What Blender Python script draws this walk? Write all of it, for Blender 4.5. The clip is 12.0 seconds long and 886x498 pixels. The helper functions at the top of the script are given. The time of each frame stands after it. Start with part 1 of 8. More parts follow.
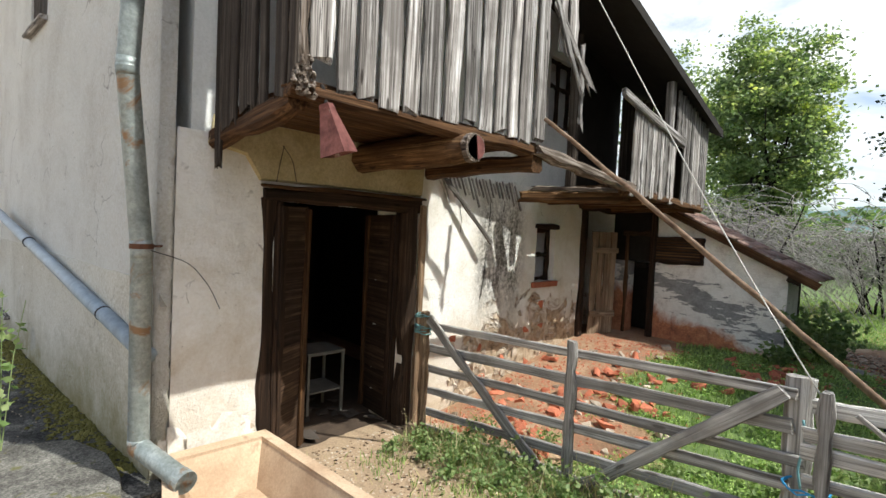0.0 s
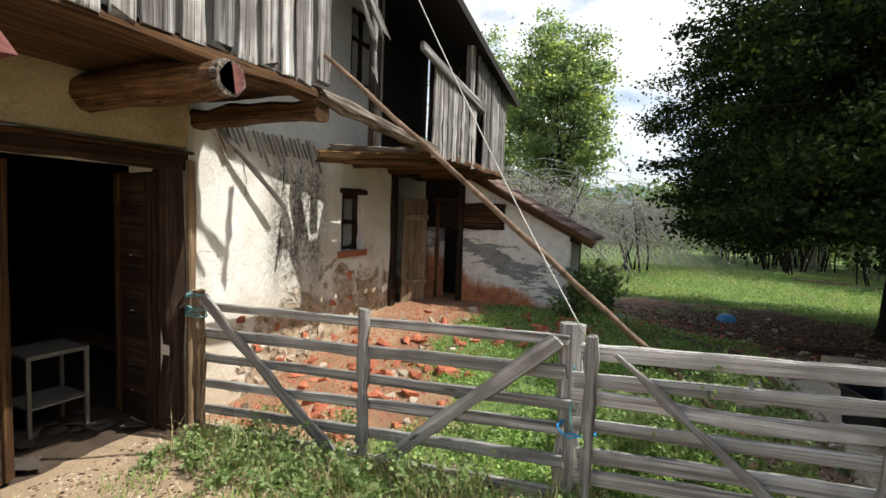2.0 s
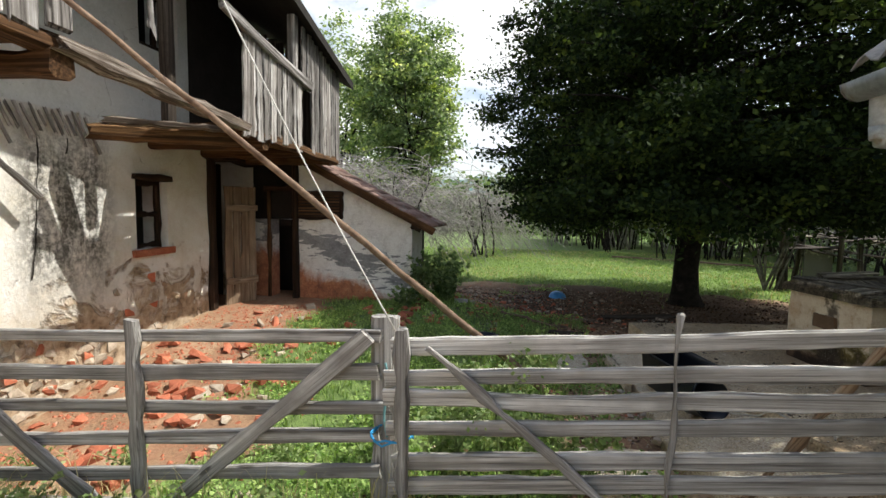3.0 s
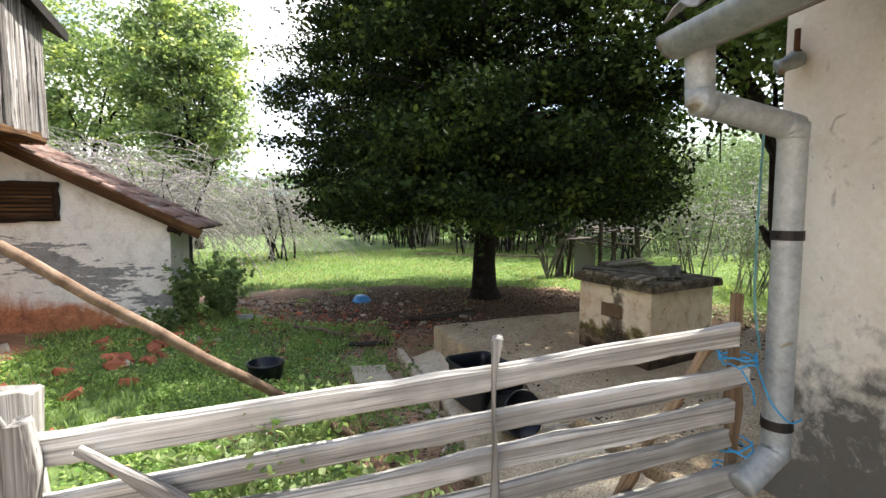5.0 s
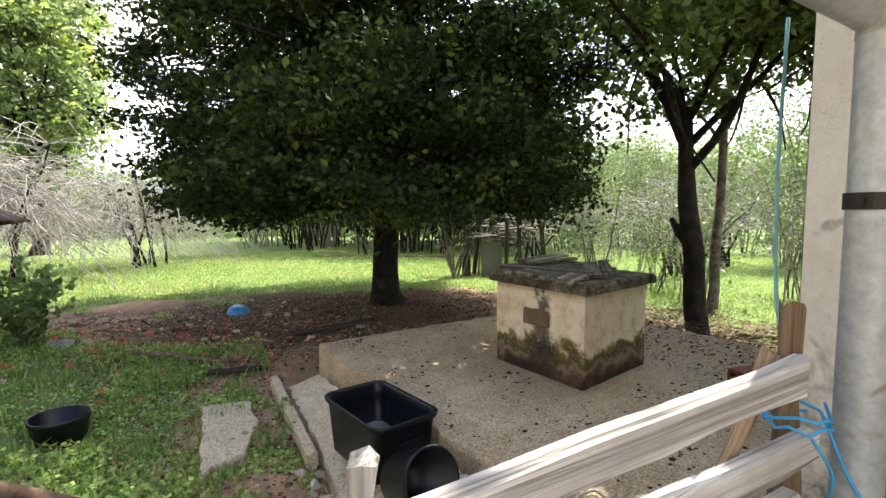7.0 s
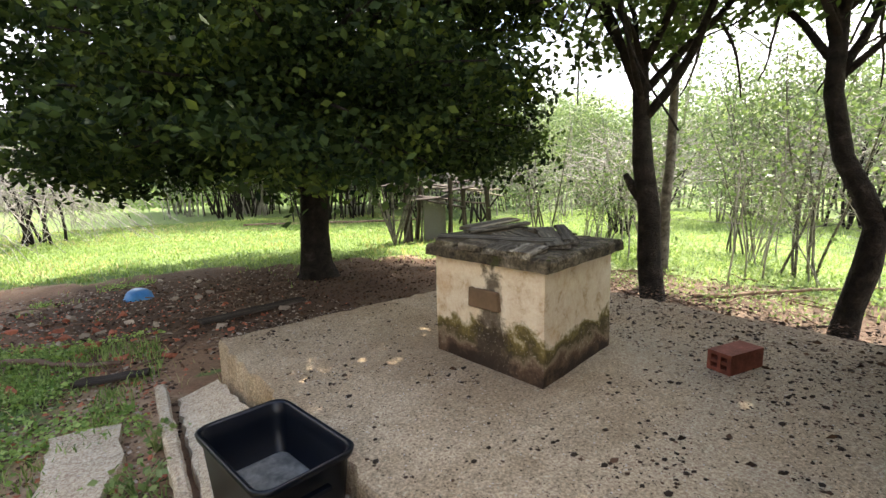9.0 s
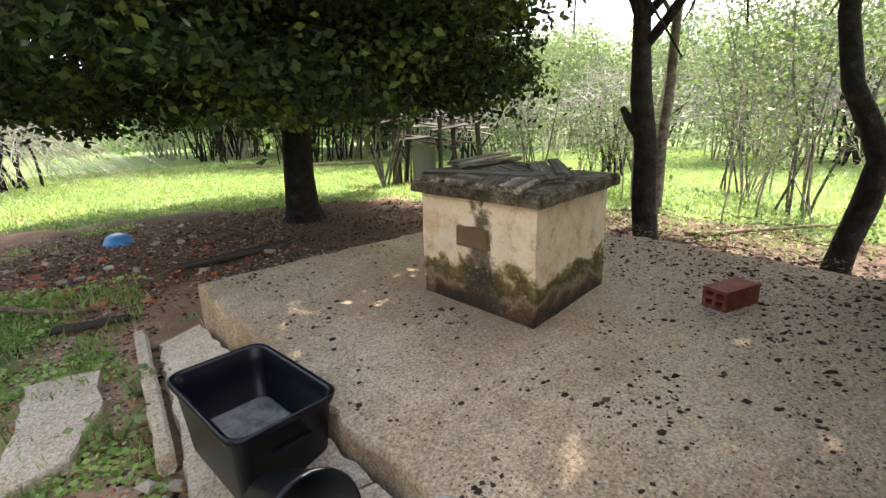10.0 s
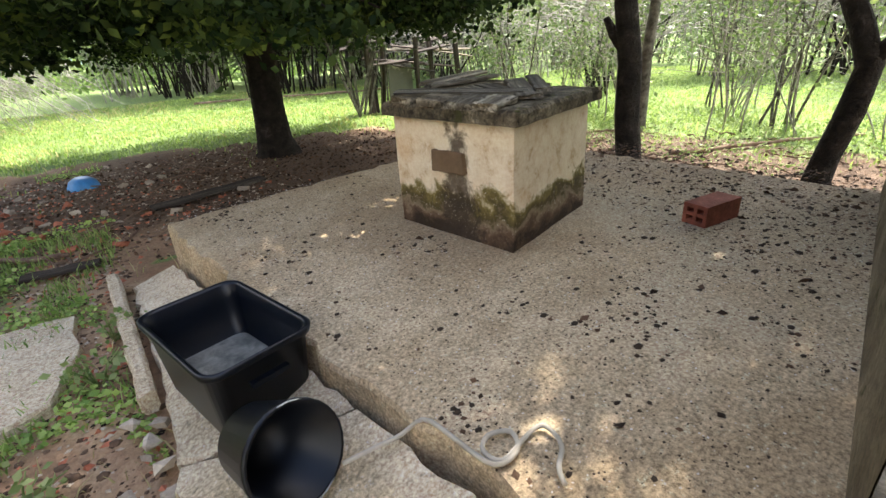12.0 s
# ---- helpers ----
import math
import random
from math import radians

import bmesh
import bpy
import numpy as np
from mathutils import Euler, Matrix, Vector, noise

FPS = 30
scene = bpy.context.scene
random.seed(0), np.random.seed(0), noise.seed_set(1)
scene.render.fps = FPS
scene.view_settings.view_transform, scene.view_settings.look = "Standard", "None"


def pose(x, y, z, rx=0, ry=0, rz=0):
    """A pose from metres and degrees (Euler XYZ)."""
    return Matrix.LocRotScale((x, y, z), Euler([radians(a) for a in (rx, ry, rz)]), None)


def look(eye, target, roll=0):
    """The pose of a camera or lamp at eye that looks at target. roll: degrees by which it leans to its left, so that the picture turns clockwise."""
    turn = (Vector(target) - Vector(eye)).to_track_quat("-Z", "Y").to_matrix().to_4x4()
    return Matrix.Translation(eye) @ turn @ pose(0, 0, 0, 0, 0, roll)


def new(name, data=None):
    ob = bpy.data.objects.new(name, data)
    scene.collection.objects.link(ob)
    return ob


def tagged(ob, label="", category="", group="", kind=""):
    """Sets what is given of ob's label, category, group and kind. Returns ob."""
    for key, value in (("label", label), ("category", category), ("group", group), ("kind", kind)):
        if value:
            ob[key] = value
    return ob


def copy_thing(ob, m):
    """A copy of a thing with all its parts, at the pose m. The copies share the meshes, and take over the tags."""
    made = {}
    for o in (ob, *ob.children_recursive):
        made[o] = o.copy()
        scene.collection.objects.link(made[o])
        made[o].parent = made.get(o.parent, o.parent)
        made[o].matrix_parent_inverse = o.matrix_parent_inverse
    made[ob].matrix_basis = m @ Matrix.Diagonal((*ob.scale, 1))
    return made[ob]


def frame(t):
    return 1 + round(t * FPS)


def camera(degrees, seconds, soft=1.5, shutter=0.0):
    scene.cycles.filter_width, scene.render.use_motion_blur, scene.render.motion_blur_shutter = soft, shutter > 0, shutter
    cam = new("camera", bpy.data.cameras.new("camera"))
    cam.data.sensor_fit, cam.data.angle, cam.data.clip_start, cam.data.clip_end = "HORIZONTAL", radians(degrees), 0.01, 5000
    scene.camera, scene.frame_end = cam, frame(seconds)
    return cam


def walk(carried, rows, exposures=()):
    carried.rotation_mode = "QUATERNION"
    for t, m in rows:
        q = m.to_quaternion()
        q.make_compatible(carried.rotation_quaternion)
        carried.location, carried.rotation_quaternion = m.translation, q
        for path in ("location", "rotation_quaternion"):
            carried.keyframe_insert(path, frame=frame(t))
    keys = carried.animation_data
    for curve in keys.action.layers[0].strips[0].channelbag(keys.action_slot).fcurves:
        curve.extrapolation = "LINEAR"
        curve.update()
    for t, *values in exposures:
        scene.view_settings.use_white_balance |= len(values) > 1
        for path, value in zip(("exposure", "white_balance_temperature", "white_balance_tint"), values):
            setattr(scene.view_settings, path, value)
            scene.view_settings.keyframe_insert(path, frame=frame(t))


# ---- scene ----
cam = camera(86.7, 12.0)
PATH = [
    (0, (3.524, -0.963, 1.81), (2.08, 0.419, 1.735), 2.9),
    (0.5, (3.599, -0.886, 1.774), (2.192, 0.533, 1.69), 3.2),
    (1, (3.609, -0.783, 1.744), (2.344, 0.762, 1.634), 3.7),
    (1.5, (3.554, -0.628, 1.717), (2.466, 1.045, 1.588), 3.5),
    (2, (3.524, -0.442, 1.695), (2.657, 1.355, 1.552), 2.2),
    (2.5, (3.566, -0.254, 1.663), (2.979, 1.652, 1.51), 0.5),
    (3, (3.697, -0.033, 1.646), (3.388, 1.936, 1.486), 0.9),
    (3.5, (3.763, 0.124, 1.638), (3.673, 2.115, 1.477), 1.8),
    (3.7, (3.773, 0.187, 1.637), (3.77, 2.18, 1.474), 1.8),
    (5.3, (3.932, 0.826, 1.596), (4.487, 2.741, 1.441), -0.2),
    (5.5, (3.963, 0.9, 1.596), (4.561, 2.802, 1.437), -0.4),
    (6, (4.034, 1.114, 1.596), (4.787, 2.958, 1.427), -1.8),
    (6.5, (4.161, 1.315, 1.581), (5.025, 3.11, 1.403), -2.2),
    (7, (4.221, 1.465, 1.505), (5.08, 3.266, 1.358), 0.0),
    (7.2, (4.254, 1.524, 1.5), (5.128, 3.315, 1.335), -0.0),
    (8.8, (4.576, 1.954, 1.494), (5.633, 3.631, 1.229), -1.5),
    (9, (4.601, 1.983, 1.484), (5.649, 3.658, 1.176), -1.3),
    (9.5, (4.656, 2.043, 1.449), (5.7, 3.692, 1.014), -1.5),
    (10, (4.69, 2.076, 1.428), (5.734, 3.693, 0.884), -1.8),
    (10.5, (4.708, 2.09, 1.414), (5.761, 3.674, 0.796), -2.0),
    (11, (4.728, 2.096, 1.394), (5.781, 3.649, 0.703), -2.4),
    (11.5, (4.746, 2.099, 1.381), (5.789, 3.626, 0.62), -3.3),
    (12, (4.752, 2.099, 1.383), (5.779, 3.608, 0.565), -3.9),
]
walk(cam, [(t, look(eye, target, roll)) for t, eye, target, roll in PATH], [(0, 0.48, 6150, 6), (1.5, 0.42, 6250, 6), (2.5, 0.45, 6350, 8), (3.7, 0.75, 6350, 7), (5.3, 1.52, 6400, 10), (6.5, 1.65, 6550, 9), (7.2, 1.8, 6700, 10), (8.8, 2.0, 6800, 13), (12, 2.1, 6650, 11)])

# ---- world, sun and sky light ----
SUN_DIR = Vector((0.55, 0.21, 0.81)).normalized()
world = bpy.data.worlds.new("world")
scene.world = world
world.use_nodes = True
wn = world.node_tree
sky = wn.nodes.new("ShaderNodeTexSky")
sky.sky_type = "NISHITA"
sky.sun_disc = False
sky.sun_elevation = math.asin(SUN_DIR.z)
sky.sun_rotation = math.atan2(SUN_DIR.x, SUN_DIR.y)
sky.dust_density = 2.0
wn.nodes["Background"].inputs["Strength"].default_value = 0.125
wn.links.new(sky.outputs[0], wn.nodes["Background"].inputs["Color"])
sun = new("sun", bpy.data.lights.new("sun", "SUN"))
sun.data.energy = 4.4
sun.data.angle = radians(0.6)
sun.data.color = (1.0, 0.95, 0.86)
sun.matrix_basis = look(SUN_DIR * 60, (0, 0, 0))

# ---- helpers of this scene ----
R = random.Random(7)
WORLD_OF = {}


def smooth(a, b, v):
    v = min(1.0, max(0.0, (v - a) / (b - a)))
    return v * v * (3 - 2 * v)


def nz(x, y, z=0.0, s=1.0):
    return noise.noise(Vector((x * s, y * s, z * s)))


def ground_z(x, y):
    """Height of the ground: it rises along the gates, to a heap of rubble by the second door, and falls to the meadow."""
    gate = -0.11 + 0.098 * min(max(x, -0.8), 3.2)
    mound = 0.40 - 0.19 * smooth(2.4, 4.2, x)
    f = smooth(2.2, 5.4, y)
    z = gate * (1 - f) + mound * f
    far = smooth(6.2, 9.0, y + max(0.0, x - 5) * 0.7)
    z = z * (1 - far) + 0.17 * far
    east = smooth(7.8, 10.5, x)
    z = z * (1 - east) + 0.12 * east
    z -= 0.9 * smooth(14, 60, math.hypot(x - 4, y - 3)) * smooth(-2, 10, y + x)
    near = 1 - smooth(18, 40, math.hypot(x - 4, y - 3))
    return z + near * (0.025 * nz(x, y, 3.1, 1.3) + 0.012 * nz(x, y, 8.0, 5.0))


class Acc:
    """Vertices and faces gathered for one mesh."""

    def __init__(self):
        self.v, self.f = [], []

    def add(self, verts, faces):
        n = len(self.v)
        self.v.extend([tuple(p) for p in verts])
        self.f.extend([tuple(i + n for i in f) for f in faces])
        return self

    def box(self, x0, y0, z0, x1, y1, z1, j=0.0):
        p = [(x, y, z) for x in (x0, x1) for y in (y0, y1) for z in (z0, z1)]
        p = [tuple(c + R.uniform(-j, j) for c in q) for q in p]
        return self.add(p, [(0, 1, 3, 2), (4, 6, 7, 5), (0, 4, 5, 1), (2, 3, 7, 6), (0, 2, 6, 4), (1, 5, 7, 3)])

    def loft(self, rings, cap=True, closed=False):
        """Rings of equal counts joined one to the next."""
        n, k = len(rings[0]), len(rings)
        faces = []
        for a in range(k if closed else k - 1):
            b = (a + 1) % k
            for i in range(n):
                faces.append((a * n + i, a * n + (i + 1) % n, b * n + (i + 1) % n, b * n + i))
        if cap and not closed:
            faces.append(tuple(range(n - 1, -1, -1)))
            faces.append(tuple((k - 1) * n + i for i in range(n)))
        return self.add([p for r in rings for p in r], faces)

    def tube(self, pts, rad, sides=8, rough=0.0, cap=True):
        """A round rod along points; rad is one radius or one for each point."""
        pts = [Vector(p) for p in pts]
        rad = rad if isinstance(rad, (list, tuple)) else [rad] * len(pts)
        rings = []
        side = None
        for i, p in enumerate(pts):
            d = (pts[min(i + 1, len(pts) - 1)] - pts[max(i - 1, 0)]).normalized()
            ref = side if side is not None else (Vector((0, 0, 1)) if abs(d.z) < 0.9 else Vector((1, 0, 0)))
            a = (ref - d * ref.dot(d)).normalized()
            side = a
            b = d.cross(a)
            rings.append([p + (a * math.cos(t) + b * math.sin(t)) * rad[i] * (1 + R.uniform(-rough, rough))
                          for t in (2 * math.pi * s / sides for s in range(sides))])
        return self.loft(rings, cap)

    def mesh(self, name, mat, flat=True):
        me = bpy.data.meshes.new(name)
        me.from_pydata(self.v, [], self.f)
        me.materials.append(mat)
        if not flat:
            me.polygons.foreach_set("use_smooth", [True] * len(me.polygons))
        me.update()
        return me


def link(name, me, parent=None, m=None, label="", **tags):
    """Links a mesh (or an Empty) under a parent at the world pose m."""
    ob = new(name, me)
    m = m or Matrix()
    if parent is not None:
        ob.parent = parent
        ob.matrix_parent_inverse = WORLD_OF[parent].inverted()
    ob.matrix_basis = m
    WORLD_OF[ob] = m.copy()
    return tagged(ob, label, **tags)


def part(name, acc, mat, parent=None, label="", m=None, flat=True, **tags):
    return link(name, acc.mesh(name, mat, flat), parent, m, label, **tags)


def thing(name, loc, label, category, group="", m=None):
    return link(name, None, None, m or Matrix.Translation(loc), label, category=category, group=group)


def along(p0, p1, up=(0, 0, 1), roll=0.0):
    """The pose whose x axis runs from p0 to p1 and whose z axis is near up."""
    p0, p1 = Vector(p0), Vector(p1)
    x = (p1 - p0).normalized()
    y = Vector(up).cross(x).normalized()
    z = x.cross(y)
    m = Matrix((x, y, z)).transposed().to_4x4()
    m.translation = p0
    return m @ pose(0, 0, 0, roll)


def plank_acc(length, w, t, wob=0.006, n=6, ragged=0.01, seed=0, wave=0.0, notch=0.0):
    """A weathered board along x: width along z, thickness along y, with worn edges and uneven ends."""
    r = random.Random(seed)
    acc, rings = Acc(), []
    c = min(t, w) * 0.22
    ph = r.uniform(0, 9)
    for i in range(n + 1):
        x = length * i / n
        dw = r.uniform(-wob, wob) * 1.6
        dz = wave * (math.sin(ph + x * 3.1) + 0.5 * math.sin(ph * 2 + x * 7.3)) + r.uniform(-wob, wob)
        dy = r.uniform(-wob, wob) * 0.5
        hw, ht = w / 2 + dw, t / 2
        ring = [(-ht, -hw + c), (-ht + c, -hw), (ht - c, -hw), (ht, -hw + c), (ht, hw - c), (ht - c, hw), (-ht + c, hw), (-ht, hw - c)]
        e = ragged if i in (0, n) else 0.0
        rings.append([(x + r.uniform(-e, e) - notch * (i == n) * (k % 3 == 0), y + dy, z + dz) for k, (y, z) in enumerate(ring)])
    return acc.loft(rings)


def plank(name, p0, p1, w, t, mat, parent=None, label="", up=(0, 0, 1), **kw):
    tags = {k: kw.pop(k) for k in ("category", "group", "kind") if k in kw}
    acc = plank_acc((Vector(p1) - Vector(p0)).length, w, t, seed=R.random(), **kw)
    return part(name, acc, mat, parent, label, along(p0, p1, up), **tags)


def pole_mesh(name, length, r0, r1, mat, n=10, bend=0.03, sides=8, rough=0.06):
    pts = [(length * i / n, bend * math.sin(3 * i / n + r0 * 50) + R.uniform(-bend, bend) * 0.25, R.uniform(-bend, bend) * 0.35) for i in range(n + 1)]
    return Acc().tube(pts, [r0 + (r1 - r0) * i / n for i in range(n + 1)], sides, rough).mesh(name, mat, False)


# ---- materials ----
def nodes_of(name):
    m = bpy.data.materials.new(name)
    m.use_nodes = True
    nt = m.node_tree
    return m, nt, nt.nodes["Principled BSDF"]


def texmap(nt, scale=(1, 1, 1), space="Object"):
    if space == "World":
        out = nt.nodes.new("ShaderNodeNewGeometry").outputs["Position"]
    else:
        out = nt.nodes.new("ShaderNodeTexCoord").outputs["Object"]
    mp = nt.nodes.new("ShaderNodeMapping")
    mp.inputs["Scale"].default_value = scale
    nt.links.new(out, mp.inputs["Vector"])
    return mp


def noise_node(nt, vec, scale, detail=6.0, rough=0.6, dist=0.0):
    n = nt.nodes.new("ShaderNodeTexNoise")
    n.inputs["Scale"].default_value = scale
    n.inputs["Detail"].default_value = detail
    n.inputs["Roughness"].default_value = rough
    n.inputs["Distortion"].default_value = dist
    nt.links.new(vec, n.inputs["Vector"])
    return n.outputs["Fac"]


def noise_colour(nt, vec, scale):
    n = nt.nodes.new("ShaderNodeTexNoise")
    n.inputs["Scale"].default_value = scale
    n.inputs["Detail"].default_value = 4.0
    nt.links.new(vec, n.inputs["Vector"])
    return n.outputs["Color"]


def ramp(nt, fac, stops):
    r = nt.nodes.new("ShaderNodeValToRGB")
    while len(r.color_ramp.elements) < len(stops):
        r.color_ramp.elements.new(0.5)
    for e, (p, c) in zip(r.color_ramp.elements, stops):
        e.position = p
        e.color = (*c, 1) if not isinstance(c, (int, float)) else (c, c, c, 1)
    nt.links.new(fac, r.inputs["Fac"])
    return r.outputs["Color"]


def mix(nt, fac, a, b, mode="MIX"):
    n = nt.nodes.new("ShaderNodeMix")
    n.data_type = "RGBA"
    n.blend_type = mode
    for sock, v in ((n.inputs["Factor"], fac), (n.inputs["A"], a), (n.inputs["B"], b)):
        if hasattr(v, "links"):
            nt.links.new(v, sock)
        elif isinstance(v, (int, float)):
            sock.default_value = v
        else:
            sock.default_value = (*v, 1)
    return n.outputs["Result"]


def math_node(nt, op, a, b=0.0, clamp=False):
    n = nt.nodes.new("ShaderNodeMath")
    n.operation = op
    n.use_clamp = clamp
    for sock, v in ((n.inputs[0], a), (n.inputs[1], b)):
        if hasattr(v, "links"):
            nt.links.new(v, sock)
        else:
            sock.default_value = v
    return n.outputs[0]


def bump(nt, bsdf, height, strength, distance):
    b = nt.nodes.new("ShaderNodeBump")
    b.inputs["Strength"].default_value = strength
    b.inputs["Distance"].default_value = distance
    nt.links.new(height, b.inputs["Height"])
    nt.links.new(b.outputs["Normal"], bsdf.inputs["Normal"])


def rand_of(nt):
    return nt.nodes.new("ShaderNodeObjectInfo").outputs["Random"]


def wood(name, dark, mid, light, rough=0.85, crack=0.75, grain=1.0, vary=0.5):
    """Boards with grain along the local x axis, cracks and knots."""
    m, nt, b = nodes_of(name)
    mp = texmap(nt, (0.4, 24, 24))
    off = math_node(nt, "MULTIPLY", rand_of(nt), 40.0)
    comb = nt.nodes.new("ShaderNodeCombineXYZ")
    nt.links.new(off, comb.inputs["X"])
    nt.links.new(off, comb.inputs["Z"])
    nt.links.new(comb.outputs[0], mp.inputs["Location"])
    g1 = noise_node(nt, mp.outputs[0], 1.6, 8, 0.65, 0.2)
    mp2 = texmap(nt, (1.1, 75, 75))
    nt.links.new(comb.outputs[0], mp2.inputs["Location"])
    g2 = noise_node(nt, mp2.outputs[0], 1.5, 4, 0.6, 0.3)
    mp3 = texmap(nt, (1, 1, 1))
    nt.links.new(comb.outputs[0], mp3.inputs["Location"])
    blot = noise_node(nt, mp3.outputs[0], 2.4, 4, 0.6)
    col = ramp(nt, g1, [(0.32, dark), (0.5, mid), (0.68, light)])
    col = mix(nt, ramp(nt, g2, [(0.36, crack), (0.46, 0.0)]), col, dark)
    mpk = texmap(nt, (2.2, 9, 9))
    nt.links.new(comb.outputs[0], mpk.inputs["Location"])
    knot = nt.nodes.new("ShaderNodeTexVoronoi")
    knot.inputs["Scale"].default_value = 1.0
    nt.links.new(mpk.outputs[0], knot.inputs["Vector"])
    col = mix(nt, ramp(nt, knot.outputs["Distance"], [(0.07, 0.85), (0.12, 0.0)]), col, dark)
    weather = ramp(nt, blot, [(0.36, 0.72), (0.56, 0.0)])
    col = mix(nt, weather, col, tuple(a * 0.6 + b_ * 0.4 for a, b_ in zip(dark, mid)))
    tone = nt.nodes.new("ShaderNodeMapRange")
    tone.inputs["To Min"].default_value = 1.0 - vary * 0.5
    tone.inputs["To Max"].default_value = 1.0 + vary * 0.35
    nt.links.new(rand_of(nt), tone.inputs["Value"])
    vm = nt.nodes.new("ShaderNodeVectorMath")
    vm.operation = "SCALE"
    nt.links.new(col, vm.inputs[0])
    nt.links.new(tone.outputs[0], vm.inputs["Scale"])
    nt.links.new(vm.outputs[0], b.inputs["Base Color"])
    b.inputs["Roughness"].default_value = rough
    b.inputs["Specular IOR Level"].default_value = 0.2
    h = math_node(nt, "ADD", math_node(nt, "MULTIPLY", g2, 1.0), g1)
    bump(nt, b, h, 0.7 * grain, 0.006)
    return m


def rough_stuff(name, stops, scale=3.0, fine=40.0, rough=0.9, bumpy=0.6, dist=0.01, space="World", spots=None, fine_amt=0.35, metal=0.0, random_tone=0.0, grit=0.0):
    """Plaster, stone, earth, metal: blotches at one scale and grain at another."""
    m, nt, b = nodes_of(name)
    mp = texmap(nt, (1, 1, 1), space)
    big = noise_node(nt, mp.outputs[0], scale, 6, 0.62, 0.4)
    small = noise_node(nt, mp.outputs[0], fine, 5, 0.7)
    col = ramp(nt, big, stops)
    col = mix(nt, fine_amt, col, ramp(nt, small, [(0.3, 0.25), (0.7, 0.85)]), "OVERLAY")
    if grit:
        # small stones in the surface, each of its own tone
        vor = nt.nodes.new("ShaderNodeTexVoronoi")
        vor.inputs["Scale"].default_value = 85.0
        nt.links.new(mp.outputs[0], vor.inputs["Vector"])
        tone = nt.nodes.new("ShaderNodeMapRange")
        tone.inputs["To Min"].default_value, tone.inputs["To Max"].default_value = 1.0 - grit, 1.0 + grit
        sepc = nt.nodes.new("ShaderNodeSeparateXYZ")
        nt.links.new(vor.outputs["Color"], sepc.inputs[0])
        nt.links.new(sepc.outputs["X"], tone.inputs["Value"])
        vs = nt.nodes.new("ShaderNodeVectorMath")
        vs.operation = "SCALE"
        nt.links.new(col, vs.inputs[0])
        nt.links.new(tone.outputs[0], vs.inputs["Scale"])
        col = vs.outputs[0]
        pits = noise_node(nt, mp.outputs[0], 24, 4, 0.7)
        col = mix(nt, ramp(nt, pits, [(0.30, 0.75), (0.42, 0.0)]), col, tuple(c * 0.35 for c in stops[0][1]))
    if spots:
        sc, edge, c = spots
        sp = noise_node(nt, mp.outputs[0], sc, 5, 0.6, 0.8)
        col = mix(nt, ramp(nt, sp, [(edge, 0.0), (edge + 0.06, 0.9)]), col, c)
    if random_tone:
        hs = nt.nodes.new("ShaderNodeHueSaturation")
        mr = nt.nodes.new("ShaderNodeMapRange")
        mr.inputs["To Min"].default_value = 1 - random_tone
        mr.inputs["To Max"].default_value = 1 + random_tone * 0.6
        nt.links.new(rand_of(nt), mr.inputs["Value"])
        nt.links.new(mr.outputs[0], hs.inputs["Value"])
        nt.links.new(col, hs.inputs["Color"])
        col = hs.outputs["Color"]
    nt.links.new(col, b.inputs["Base Color"])
    b.inputs["Roughness"].default_value = rough
    b.inputs["Specular IOR Level"].default_value = 0.22 if rough > 0.7 else 0.4
    b.inputs["Metallic"].default_value = metal
    bump(nt, b, math_node(nt, "ADD", math_node(nt, "MULTIPLY", small, 0.6), big), bumpy, dist)
    return m


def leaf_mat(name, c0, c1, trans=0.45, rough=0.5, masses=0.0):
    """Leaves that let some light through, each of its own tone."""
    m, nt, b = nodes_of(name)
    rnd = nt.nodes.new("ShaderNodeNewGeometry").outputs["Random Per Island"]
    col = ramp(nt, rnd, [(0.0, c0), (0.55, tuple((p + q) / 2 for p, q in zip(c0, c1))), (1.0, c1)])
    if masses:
        # whole boughs differ by noise: shaded dark and sunlit pale masses in the colour
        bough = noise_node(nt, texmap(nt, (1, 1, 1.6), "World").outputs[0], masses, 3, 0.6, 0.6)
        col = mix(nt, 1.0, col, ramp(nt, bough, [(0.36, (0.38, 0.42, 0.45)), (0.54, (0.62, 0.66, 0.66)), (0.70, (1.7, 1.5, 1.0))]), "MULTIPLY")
    nt.links.new(col, b.inputs["Base Color"])
    b.inputs["Roughness"].default_value = rough
    b.inputs["Specular IOR Level"].default_value = 0.25
    tr = nt.nodes.new("ShaderNodeBsdfTranslucent")
    warm = mix(nt, 1.0, col, (1.3, 1.45, 0.8), "MULTIPLY")
    nt.links.new(warm, tr.inputs["Color"])
    ms = nt.nodes.new("ShaderNodeMixShader")
    ms.inputs[0].default_value = trans
    nt.links.new(b.outputs[0], ms.inputs[1])
    nt.links.new(tr.outputs[0], ms.inputs[2])
    nt.links.new(ms.outputs[0], nt.nodes["Material Output"].inputs["Surface"])
    return m


def plain(name, color, rough=0.5, metal=0.0, fine=30.0):
    c = Vector(color)
    return rough_stuff(name, [(0.3, tuple(c * 0.75)), (0.7, tuple(c * 1.2))], 6.0, fine, rough, 0.15, 0.003, "Object", None, 0.15, metal)


